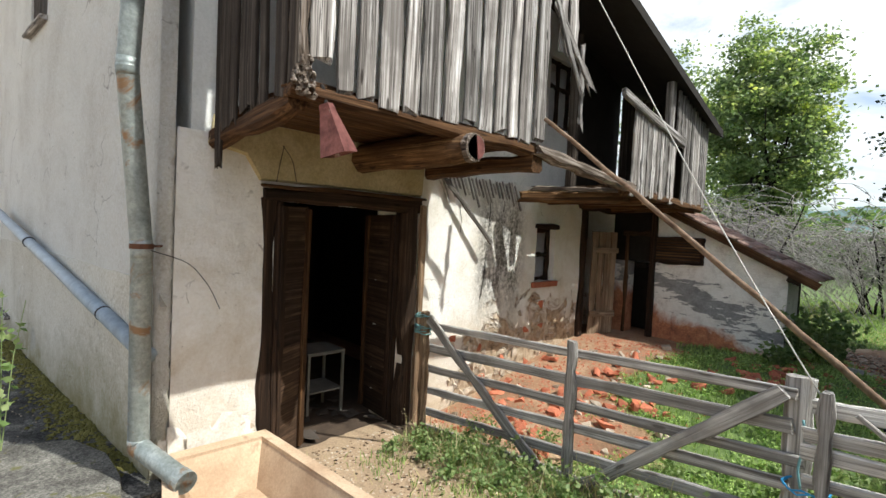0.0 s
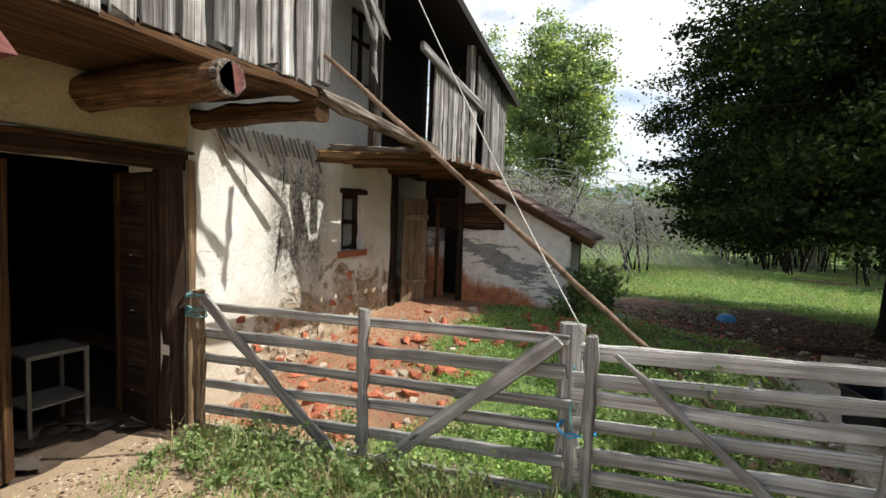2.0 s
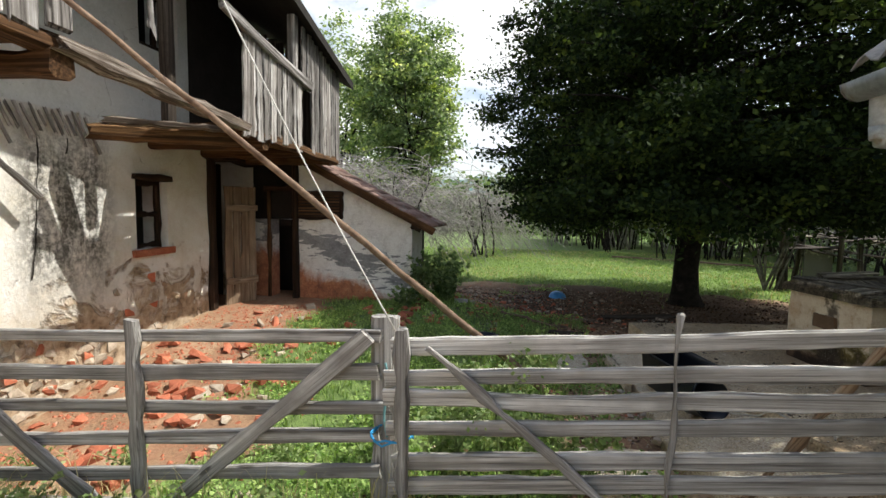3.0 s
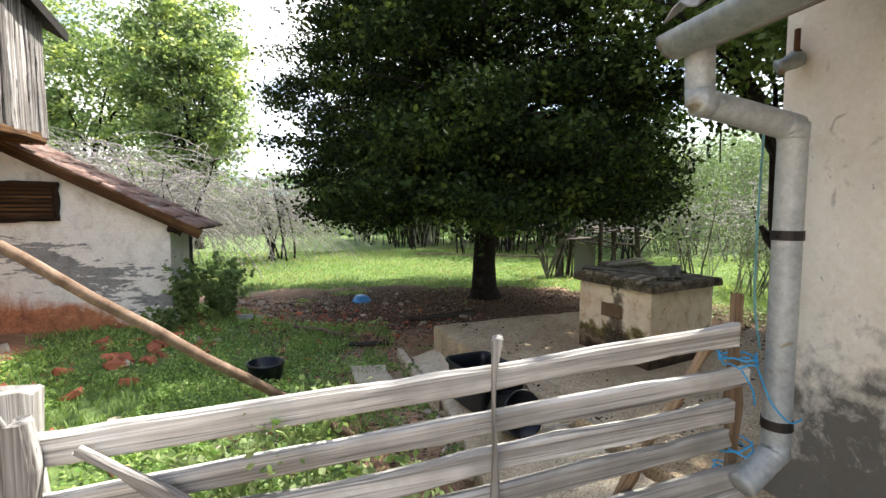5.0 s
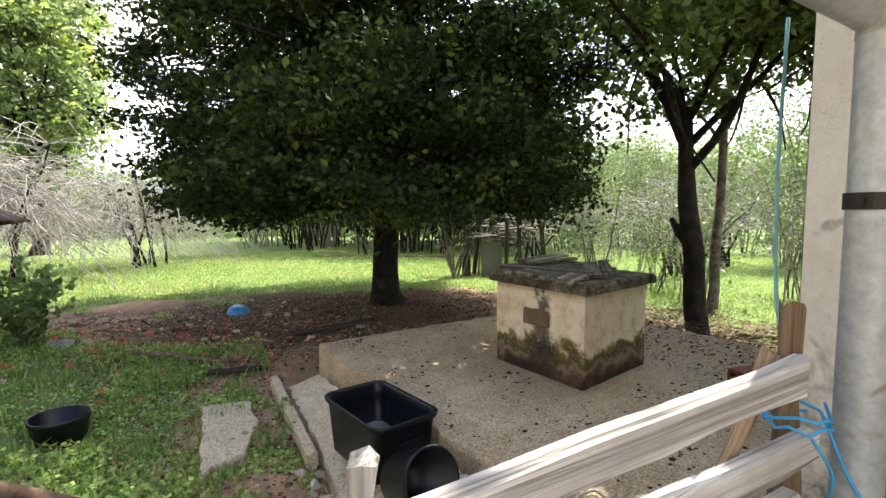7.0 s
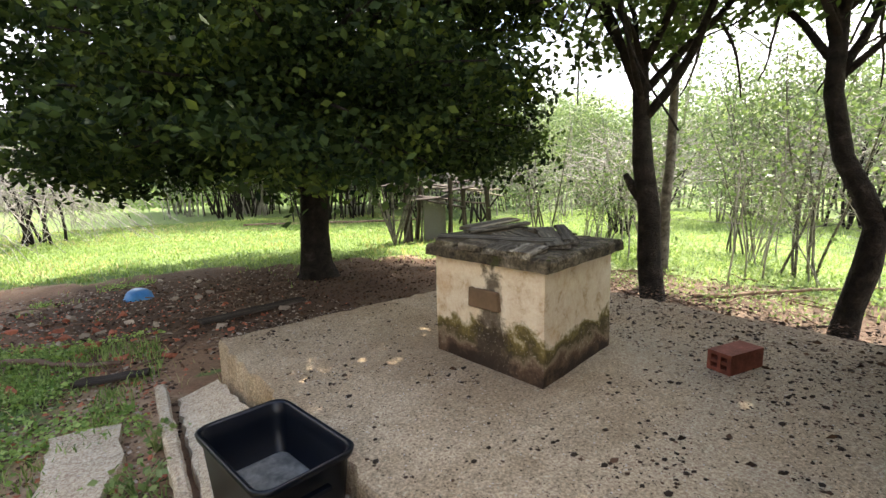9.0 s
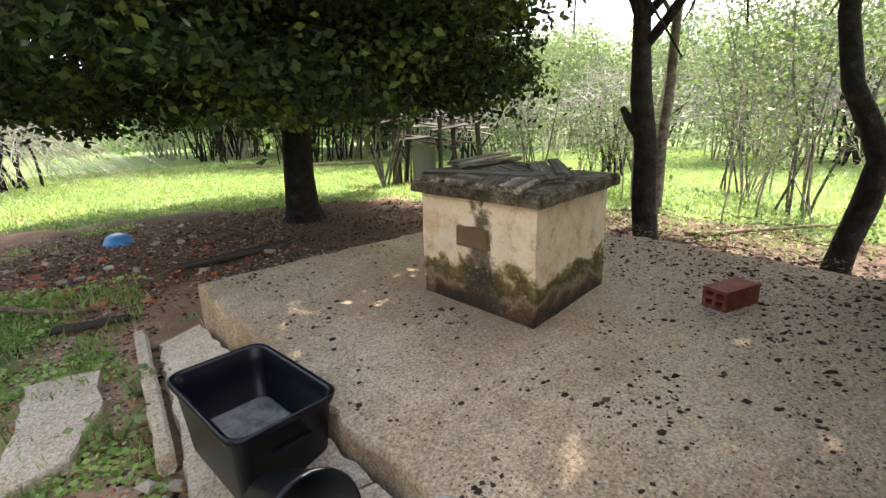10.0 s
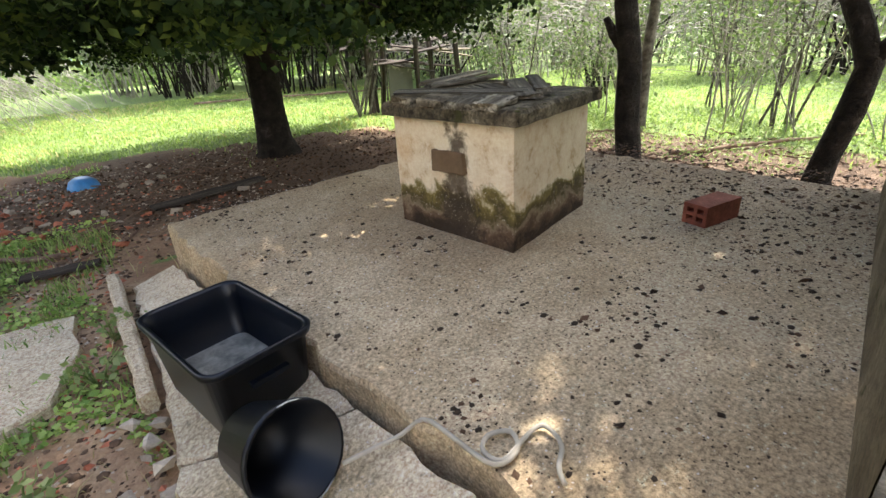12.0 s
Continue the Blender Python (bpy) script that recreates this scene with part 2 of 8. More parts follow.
def plaster(name, base, shade, under, peel, low, scale=1.0, crack=0.5, peel_z=None, dirt_last=False, whole_before=None, streaks=None, grit=0.6, speck=0.32):
    """Lime plaster: mottled coat, fine cracks, dirt near the ground, and patches where the coat has fallen off."""
    m, nt, b = nodes_of(name)
    mp = texmap(nt, (1, 1, 1), "World")
    big = noise_node(nt, mp.outputs[0], 1.1 * scale, 7, 0.65, 0.5)
    mid_n = noise_node(nt, mp.outputs[0], 7 * scale, 6, 0.7, 0.3)
    fine = noise_node(nt, mp.outputs[0], 42, 6, 0.75)
    col = ramp(nt, big, [(0.3, shade), (0.55, base), (0.8, tuple(min(1, c * 1.08) for c in base))])
    col = mix(nt, ramp(nt, mid_n, [(0.52, 0.0), (0.75, 0.35)]), col, shade)
    col = mix(nt, speck, col, ramp(nt, fine, [(0.32, 0.15), (0.68, 0.85)]), "OVERLAY")
    sep = nt.nodes.new("ShaderNodeSeparateXYZ")
    nt.links.new(mp.outputs[0], sep.inputs[0])
    wob = math_node(nt, "ADD", sep.outputs["Z"], math_node(nt, "MULTIPLY", math_node(nt, "SUBTRACT", mid_n, 0.5), 0.9))
    wob = math_node(nt, "ADD", wob, math_node(nt, "MULTIPLY", math_node(nt, "SUBTRACT", big, 0.5), 1.2))
    dirt = nt.nodes.new("ShaderNodeMapRange")
    dirt.inputs["From Min"].default_value, dirt.inputs["From Max"].default_value = low[0], low[1]
    dirt.inputs["To Min"].default_value, dirt.inputs["To Max"].default_value = 0.85, 0.0
    nt.links.new(wob, dirt.inputs["Value"])
    if not dirt_last:
        col = mix(nt, dirt.outputs[0], col, low[2])
    edge = noise_node(nt, mp.outputs[0], 1.7 * scale, 8, 0.66, 0.7)
    edge0 = edge
    if peel_z:
        lift = nt.nodes.new("ShaderNodeMapRange")
        lift.inputs["From Min"].default_value, lift.inputs["From Max"].default_value = peel_z
        lift.inputs["To Min"].default_value, lift.inputs["To Max"].default_value = 0.2, -0.25
        nt.links.new(sep.outputs["Z"], lift.inputs["Value"])
        edge = math_node(nt, "ADD", edge, lift.outputs[0])
    if whole_before is not None:
        sound = nt.nodes.new("ShaderNodeMapRange")
        sound.inputs["From Min"].default_value, sound.inputs["From Max"].default_value = whole_before, whole_before + 0.7
        sound.inputs["To Min"].default_value, sound.inputs["To Max"].default_value = -0.35, 0.0
        nt.links.new(sep.outputs["Y"], sound.inputs["Value"])
        edge = math_node(nt, "ADD", edge, sound.outputs[0])
    off = ramp(nt, edge, [(peel, 0.0), (peel + 0.07, 1.0)])
    stone = ramp(nt, noise_node(nt, mp.outputs[0], 9, 6, 0.65), under)
    col = mix(nt, off, col, stone)
    if dirt_last:
        col = mix(nt, dirt.outputs[0], col, low[2])
    # hair cracks along the borders of warped cells, broken here and there
    warp = mix(nt, 0.38, mp.outputs[0], noise_colour(nt, mp.outputs[0], 2.2))
    cells = nt.nodes.new("ShaderNodeTexVoronoi")
    cells.feature = "DISTANCE_TO_EDGE"
    cells.inputs["Scale"].default_value = 1.9
    nt.links.new(warp, cells.inputs["Vector"])
    hair = math_node(nt, "MULTIPLY", ramp(nt, cells.outputs["Distance"], [(0.003, 0.55), (0.009, 0.0)]), ramp(nt, edge0, [(0.53, 0.0), (0.60, 1.0)]))
    col = mix(nt, hair, col, (0.16, 0.13, 0.10))
    pit = noise_node(nt, mp.outputs[0], 33, 3, 0.6)
    col = mix(nt, ramp(nt, pit, [(0.24, 0.85), (0.31, 0.0)]), col, tuple(c * 0.4 for c in shade))
    if streaks:
        # dark mould that ran down the coat: long upright blotches inside one stretch
        axis_name, s0, s1, z0, z1, tint, amount = streaks
        mz = texmap(nt, (5, 5, 1.1), "World")
        run = noise_node(nt, mz.outputs[0], 1.3, 7, 0.7, 0.5)
        grain = noise_node(nt, mp.outputs[0], 20, 7, 0.8)
        inside = None
        for sock, lo, hi, soft in ((sep.outputs[axis_name], s0, s1, 0.12), (sep.outputs["Z"], z0, z1, 0.3)):
            for edge_at, sign in ((lo, 1), (hi, -1)):
                mr = nt.nodes.new("ShaderNodeMapRange")
                mr.inputs["From Min"].default_value, mr.inputs["From Max"].default_value = edge_at - soft, edge_at + soft
                mr.inputs["To Min"].default_value, mr.inputs["To Max"].default_value = (0, 1) if sign > 0 else (1, 0)
                nt.links.new(sock, mr.inputs["Value"])
                inside = mr.outputs[0] if inside is None else math_node(nt, "MULTIPLY", inside, mr.outputs[0])
        dark = math_node(nt, "MULTIPLY", ramp(nt, math_node(nt, "ADD", math_node(nt, "MULTIPLY", run, 0.4), math_node(nt, "MULTIPLY", grain, 0.6)), [(0.42, 0.0), (0.55, 1.0)]), inside)
        col = mix(nt, math_node(nt, "MULTIPLY", dark, amount), col, tint)
    nt.links.new(col, b.inputs["Base Color"])
    b.inputs["Roughness"].default_value = 0.93
    h = math_node(nt, "SUBTRACT", math_node(nt, "ADD", math_node(nt, "MULTIPLY", fine, grit), mid_n), math_node(nt, "MULTIPLY", off, 1.6))
    bump(nt, b, h, crack, 0.012)
    return m


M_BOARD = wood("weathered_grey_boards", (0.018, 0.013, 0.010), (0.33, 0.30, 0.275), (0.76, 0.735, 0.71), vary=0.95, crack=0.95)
# Darker copy of the grey boards, with the gallery end's shade in it.
M_BOARD_DARK = wood("aged_and_shaded_boards", (0.012, 0.009, 0.007), (0.06, 0.046, 0.036), (0.15, 0.125, 0.105), vary=0.6)
M_BEAM = wood("old_brown_beam", (0.02, 0.010, 0.005), (0.085, 0.042, 0.018), (0.20, 0.11, 0.05), vary=0.3)
M_LOG = wood("hewn_log", (0.018, 0.009, 0.004), (0.13, 0.068, 0.03), (0.30, 0.18, 0.085), vary=0.2, grain=1.6, crack=0.95)
M_ROT = wood("rotten_grey_beam", (0.016, 0.011, 0.008), (0.17, 0.13, 0.10), (0.55, 0.50, 0.45), grain=1.8, vary=0.2, crack=0.95)
M_DOOR_LEAF = wood("brown_door_planks", (0.012, 0.007, 0.004), (0.060, 0.036, 0.022), (0.16, 0.10, 0.062), vary=0.9, crack=0.4)
M_DOOR = wood("dark_door_wood", (0.008, 0.005, 0.003), (0.036, 0.020, 0.012), (0.085, 0.05, 0.03), vary=0.4)
M_GATE = wood("silvered_gate_wood", (0.075, 0.065, 0.055), (0.36, 0.34, 0.315), (0.70, 0.68, 0.645), vary=0.45, crack=0.7)
M_GATE_PALE = wood("pale_silvered_gate_wood", (0.09, 0.08, 0.068), (0.50, 0.475, 0.435), (0.84, 0.82, 0.775), vary=0.45, crack=0.7)
M_GATE_OLD = wood("brown_gate_post_wood", (0.06, 0.035, 0.02), (0.27, 0.18, 0.11), (0.46, 0.35, 0.24), vary=0.3)
M_LEAF_DOOR = wood("pale_brown_door_wood", (0.10, 0.065, 0.04), (0.27, 0.195, 0.13), (0.40, 0.31, 0.23), vary=0.2)
M_BRANCH = rough_stuff("pole_bark", [(0.3, (0.10, 0.06, 0.04)), (0.7, (0.30, 0.21, 0.15))], 9, 60, 0.9, 0.5, 0.004, "Object")
M_BARK = rough_stuff("tree_bark", [(0.3, (0.006, 0.005, 0.004)), (0.6, (0.026, 0.021, 0.017)), (0.75, (0.07, 0.062, 0.05))], 9, 35, 0.95, 1.0, 0.04, "Object")
M_BARK_GREY = rough_stuff("grey_mottled_bark", [(0.35, (0.045, 0.04, 0.032)), (0.65, (0.20, 0.185, 0.16))], 9, 35, 0.95, 1.0, 0.02, "Object")
M_TWIG = rough_stuff("dry_grey_twigs", [(0.3, (0.16, 0.145, 0.13)), (0.7, (0.38, 0.355, 0.33))], 4, 40, 0.9, 0.3, 0.004)
M_WALL_A = plaster("roughcast_plaster", (0.80, 0.78, 0.73), (0.64, 0.61, 0.55), [(0.3, (0.30, 0.27, 0.22)), (0.7, (0.48, 0.44, 0.36))], 0.80, (-0.05, 0.95, (0.20, 0.175, 0.085)), 0.8, 1.0, grit=2.6, speck=0.6)
M_PLINTH = plaster("beige_plinth_render", (0.66, 0.625, 0.55), (0.53, 0.49, 0.41), [(0.3, (0.25, 0.22, 0.17)), (0.7, (0.4, 0.36, 0.28))], 0.85, (-0.05, 0.72, (0.19, 0.16, 0.045)), 0.8, 0.9, grit=1.5, speck=0.5)
M_WALL_B = plaster("old_limewash", (0.85, 0.83, 0.785), (0.68, 0.63, 0.54), [(0.34, (0.12, 0.085, 0.055)), (0.46, (0.38, 0.28, 0.185)), (0.6, (0.52, 0.42, 0.30)), (0.72, (0.62, 0.53, 0.41))], 0.545, (-0.15, 1.05, (0.52, 0.41, 0.28)), 1.6, 1.0, (0.2, 2.1), False, 2.3, ("Y", 2.95, 3.75, 0.95, 2.25, (0.05, 0.045, 0.036), 0.9))
def lean_render():
    """Whitewash with trowelled grey cement patches, and rust-red splash that climbs towards the doorway."""
    m, nt, b = nodes_of("patched_whitewash")
    mp = texmap(nt, (1, 1, 1), "World")
    big = noise_node(nt, mp.outputs[0], 2.2, 7, 0.65, 0.5)
    mid_n = noise_node(nt, mp.outputs[0], 8, 7, 0.7, 0.3)
    fine = noise_node(nt, mp.outputs[0], 48, 5, 0.75)
    mz = texmap(nt, (1.2, 1.2, 5.0), "World")
    smear = noise_node(nt, mz.outputs[0], 1.7, 7, 0.68, 0.4)
    sep = nt.nodes.new("ShaderNodeSeparateXYZ")
    nt.links.new(mp.outputs[0], sep.inputs[0])
    white = ramp(nt, mid_n, [(0.3, (0.60, 0.58, 0.55)), (0.5, (0.78, 0.77, 0.74)), (0.7, (0.83, 0.82, 0.79))])
    # the cement was thrown on in a band that falls away from the doorway
    band = math_node(nt, "SUBTRACT", math_node(nt, "ADD", sep.outputs["Z"], math_node(nt, "MULTIPLY", sep.outputs["X"], 0.40)), 1.57)
    band = math_node(nt, "SUBTRACT", 0.62, math_node(nt, "MULTIPLY", math_node(nt, "ABSOLUTE", band), 0.75))
    patch = math_node(nt, "ADD", math_node(nt, "MULTIPLY", math_node(nt, "SUBTRACT", smear, 0.5), 1.5), band)
    grey = ramp(nt, mid_n, [(0.3, (0.16, 0.165, 0.17)), (0.7, (0.31, 0.315, 0.32))])
    col = mix(nt, ramp(nt, patch, [(0.50, 0.0), (0.54, 0.95)]), white, grey)
    top = math_node(nt, "SUBTRACT", 1.18, math_node(nt, "MULTIPLY", sep.outputs["X"], 0.33))
    rust = math_node(nt, "SUBTRACT", math_node(nt, "ADD", top, math_node(nt, "MULTIPLY", math_node(nt, "SUBTRACT", big, 0.5), 0.8)), sep.outputs["Z"])
    rust = ramp(nt, math_node(nt, "ADD", math_node(nt, "MULTIPLY", rust, 1.6), 0.1), [(0.10, 0.0), (0.38, 0.92)])
    col = mix(nt, rust, col, ramp(nt, mid_n, [(0.3, (0.20, 0.055, 0.018)), (0.5, (0.42, 0.13, 0.035)), (0.7, (0.52, 0.23, 0.09))]))
    col = mix(nt, 0.4, col, ramp(nt, fine, [(0.32, 0.15), (0.68, 0.85)]), "OVERLAY")
    nt.links.new(col, b.inputs["Base Color"])
    b.inputs["Roughness"].default_value = 0.93
    bump(nt, b, math_node(nt, "ADD", math_node(nt, "MULTIPLY", fine, 0.6), math_node(nt, "ADD", mid_n, patch)), 0.8, 0.012)
    return m


M_WALL_LEAN = lean_render()
M_WALL_R = plaster("cream_plaster", (0.80, 0.765, 0.69), (0.70, 0.65, 0.56), [(0.3, (0.28, 0.26, 0.22)), (0.7, (0.5, 0.47, 0.41))], 0.80, (0.86, 1.16, (0.026, 0.025, 0.022)), 1.6, 0.9)
M_UPPER = plaster("grey_limewash", (0.76, 0.76, 0.73), (0.58, 0.58, 0.55), [(0.3, (0.3, 0.27, 0.2)), (0.7, (0.42, 0.38, 0.3))], 0.75, (1.0, 2.0, (0.45, 0.42, 0.3)), 1.0, 0.5)
M_MUD = rough_stuff("mud_render", [(0.3, (0.36, 0.29, 0.15)), (0.7, (0.58, 0.50, 0.32))], 3, 45, 0.95, 0.7, 0.012)
def sandy_concrete(name, dark, mid, light, soil, soil_amount, soil_from):
    """Worn concrete: sandy grain, pale grit, pits, brown blotches, and trodden soil that thickens along x."""
    m, nt, b = nodes_of(name)
    mp = texmap(nt, (1, 1, 1), "World")
    big = noise_node(nt, mp.outputs[0], 0.9, 5, 0.6, 0.5)
    mid_n = noise_node(nt, mp.outputs[0], 5.0, 7, 0.72, 0.4)
    grain = noise_node(nt, mp.outputs[0], 85, 4, 0.8)
    grit = noise_node(nt, mp.outputs[0], 48, 6, 0.8)
    col = ramp(nt, big, [(0.34, dark), (0.5, mid), (0.66, light)])
    col = mix(nt, ramp(nt, mid_n, [(0.42, 0.55), (0.56, 0.0)]), col, dark)
    spots = noise_node(nt, mp.outputs[0], 17, 6, 0.75, 0.6)
    col = mix(nt, ramp(nt, spots, [(0.32, 0.65), (0.42, 0.0)]), col, tuple(c * 0.55 for c in dark))
    col = mix(nt, 0.65, col, ramp(nt, grain, [(0.36, 0.1), (0.64, 0.88)]), "OVERLAY")
    col = mix(nt, ramp(nt, grit, [(0.58, 0.0), (0.66, 0.6)]), col, tuple(min(0.8, c * 1.5) for c in light))
    col = mix(nt, ramp(nt, grit, [(0.32, 0.85), (0.41, 0.0)]), col, tuple(c * 0.35 for c in dark))
    if soil_amount:
        sep = nt.nodes.new("ShaderNodeSeparateXYZ")
        nt.links.new(mp.outputs[0], sep.inputs[0])
        at = math_node(nt, "ADD", sep.outputs["X"], math_node(nt, "MULTIPLY", math_node(nt, "SUBTRACT", mid_n, 0.5), 3.4))
        at = math_node(nt, "ADD", at, math_node(nt, "MULTIPLY", math_node(nt, "SUBTRACT", big, 0.5), 2.5))
        mr = nt.nodes.new("ShaderNodeMapRange")
        mr.inputs["From Min"].default_value, mr.inputs["From Max"].default_value = soil_from
        mr.inputs["To Min"].default_value, mr.inputs["To Max"].default_value = 0.0, soil_amount
        nt.links.new(at, mr.inputs["Value"])
        col = mix(nt, math_node(nt, "MULTIPLY", mr.outputs[0], ramp(nt, grit, [(0.35, 1.0), (0.65, 0.55)])), col, soil)
    nt.links.new(col, b.inputs["Base Color"])
    b.inputs["Roughness"].default_value = 0.92
    b.inputs["Specular IOR Level"].default_value = 0.2
    bump(nt, b, math_node(nt, "ADD", math_node(nt, "MULTIPLY", grit, 0.6), mid_n), 0.8, 0.010)
    return m


M_CONC = sandy_concrete("worn_concrete", (0.385, 0.285, 0.175), (0.57, 0.455, 0.305), (0.665, 0.56, 0.39), (0.085, 0.063, 0.045), 0.9, (6.1, 8.2))
M_CONC_PALE = sandy_concrete("pale_broken_concrete", (0.48, 0.385, 0.255), (0.71, 0.61, 0.455), (0.80, 0.71, 0.56), (0.1, 0.07, 0.05), 0.0, (0, 1))
M_TROUGH = rough_stuff("ochre_concrete", [(0.3, (0.36, 0.24, 0.15)), (0.7, (0.60, 0.46, 0.32))], 1.8, 60, 0.9, 0.4, 0.006, "World", (2.2, 0.62, (0.34, 0.23, 0.15)), 0.25)
M_ASPH = rough_stuff("wet_dark_yard", [(0.38, (0.018, 0.018, 0.018)), (0.52, (0.07, 0.068, 0.065)), (0.68, (0.24, 0.23, 0.205))], 2.6, 30, 0.75, 1.0, 0.04, "World", (5, 0.58, (0.10, 0.10, 0.035)), 0.9, grit=0.6)
M_KERB = rough_stuff("grimy_kerb_concrete", [(0.35, (0.09, 0.085, 0.075)), (0.65, (0.21, 0.20, 0.175))], 4, 45, 0.92, 1.0, 0.02, "World", (6, 0.60, (0.13, 0.125, 0.05)), 0.7, grit=0.35)
M_BRICK = rough_stuff("red_brick", [(0.3, (0.36, 0.105, 0.055)), (0.7, (0.58, 0.22, 0.13))], 8, 60, 0.9, 0.5, 0.006, "Object", (9, 0.66, (0.52, 0.42, 0.34)), 0.4, 0.0, 0.35)
M_STONE = rough_stuff("rubble_stone", [(0.3, (0.34, 0.27, 0.20)), (0.7, (0.56, 0.48, 0.38))], 6, 50, 0.92, 0.7, 0.01, "World", None, 0.4, 0.0, 0.3)
M_STONE_PALE = rough_stuff("chalky_limestone", [(0.3, (0.55, 0.50, 0.43)), (0.7, (0.78, 0.74, 0.67))], 7, 50, 0.92, 0.8, 0.01, "World", (6, 0.62, (0.40, 0.31, 0.22)), 0.4)
M_ZINC = rough_stuff("dull_zinc", [(0.3, (0.19, 0.22, 0.21)), (0.7, (0.36, 0.39, 0.38))], 6, 40, 0.5, 0.25, 0.004, "World", (3.2, 0.57, (0.27, 0.15, 0.07)), 0.45, 0.4)
M_ZINC_PALE = rough_stuff("pale_galvanised", [(0.3, (0.30, 0.33, 0.345)), (0.7, (0.46, 0.49, 0.50))], 5, 40, 0.5, 0.25, 0.004, "World", (4.5, 0.60, (0.27, 0.23, 0.16)), 0.4, 0.3)
M_PVC = plain("grey_plastic_pipe", (0.30, 0.36, 0.42), 0.45)
M_RUST = plain("rusty_iron", (0.13, 0.06, 0.035), 0.8, 0.3)
M_IRON = plain("dark_iron", (0.035, 0.03, 0.028), 0.6, 0.6)
M_BLACK = plain("black_plastic", (0.0040, 0.0060, 0.0105), 0.34)
M_BLACK.node_tree.nodes["Principled BSDF"].inputs["Specular IOR Level"].default_value = 0.35
M_REDMETAL = rough_stuff("faded_red_tin", [(0.35, (0.10, 0.03, 0.026)), (0.65, (0.25, 0.10, 0.085))], 9, 60, 0.6, 0.2, 0.003, "Object", (8, 0.62, (0.45, 0.42, 0.38)), 0.3, 0.3)
M_BLUE = plain("blue_twine", (0.04, 0.30, 0.60), 0.6)
M_TEAL = plain("faded_teal_cord", (0.16, 0.34, 0.36), 0.7)
M_BLUEBOWL = plain("blue_enamel", (0.06, 0.26, 0.58), 0.35)
M_ROPE = plain("grey_rope", (0.46, 0.42, 0.35), 0.9)
M_WIRE = plain("white_cable", (0.62, 0.60, 0.55), 0.6)
M_ETERNIT = rough_stuff("grey_fibre_cement", [(0.3, (0.24, 0.245, 0.25)), (0.7, (0.42, 0.42, 0.41))], 4, 50, 0.9, 0.4, 0.006, "World", (3, 0.62, (0.30, 0.28, 0.19)))
M_TILE = rough_stuff("old_clay_tile", [(0.3, (0.15, 0.085, 0.07)), (0.7, (0.30, 0.21, 0.17))], 6, 50, 0.9, 0.5, 0.006, "World", (4, 0.58, (0.28, 0.27, 0.24)), 0.4, 0.0, 0.3)
# The next three hold the shade under roofs and in unlit rooms.
M_ROOFDARK = plain("shade_black_roof_boards", (0.03, 0.026, 0.023), 0.95)
M_DARK = plain("shade_black_interior", (0.022, 0.019, 0.016), 0.95)
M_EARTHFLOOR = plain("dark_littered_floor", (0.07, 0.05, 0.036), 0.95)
# White paint darkened in colour for the dim store room.
M_TABLE = plain("dimmed_white_paint", (0.16, 0.15, 0.13), 0.55)
M_WHITEPAINT = plain("chipped_white_paint", (0.30, 0.285, 0.25), 0.55)
M_RAG = plain("grey_rags", (0.075, 0.062, 0.052), 0.9)
M_MOSSCAP = rough_stuff("mossy_dark_concrete", [(0.32, (0.026, 0.020, 0.013)), (0.5, (0.11, 0.090, 0.058)), (0.7, (0.28, 0.235, 0.16))], 9, 50, 0.95, 1.0, 0.02, "World", (6, 0.60, (0.055, 0.055, 0.02)), 0.7, grit=0.3)
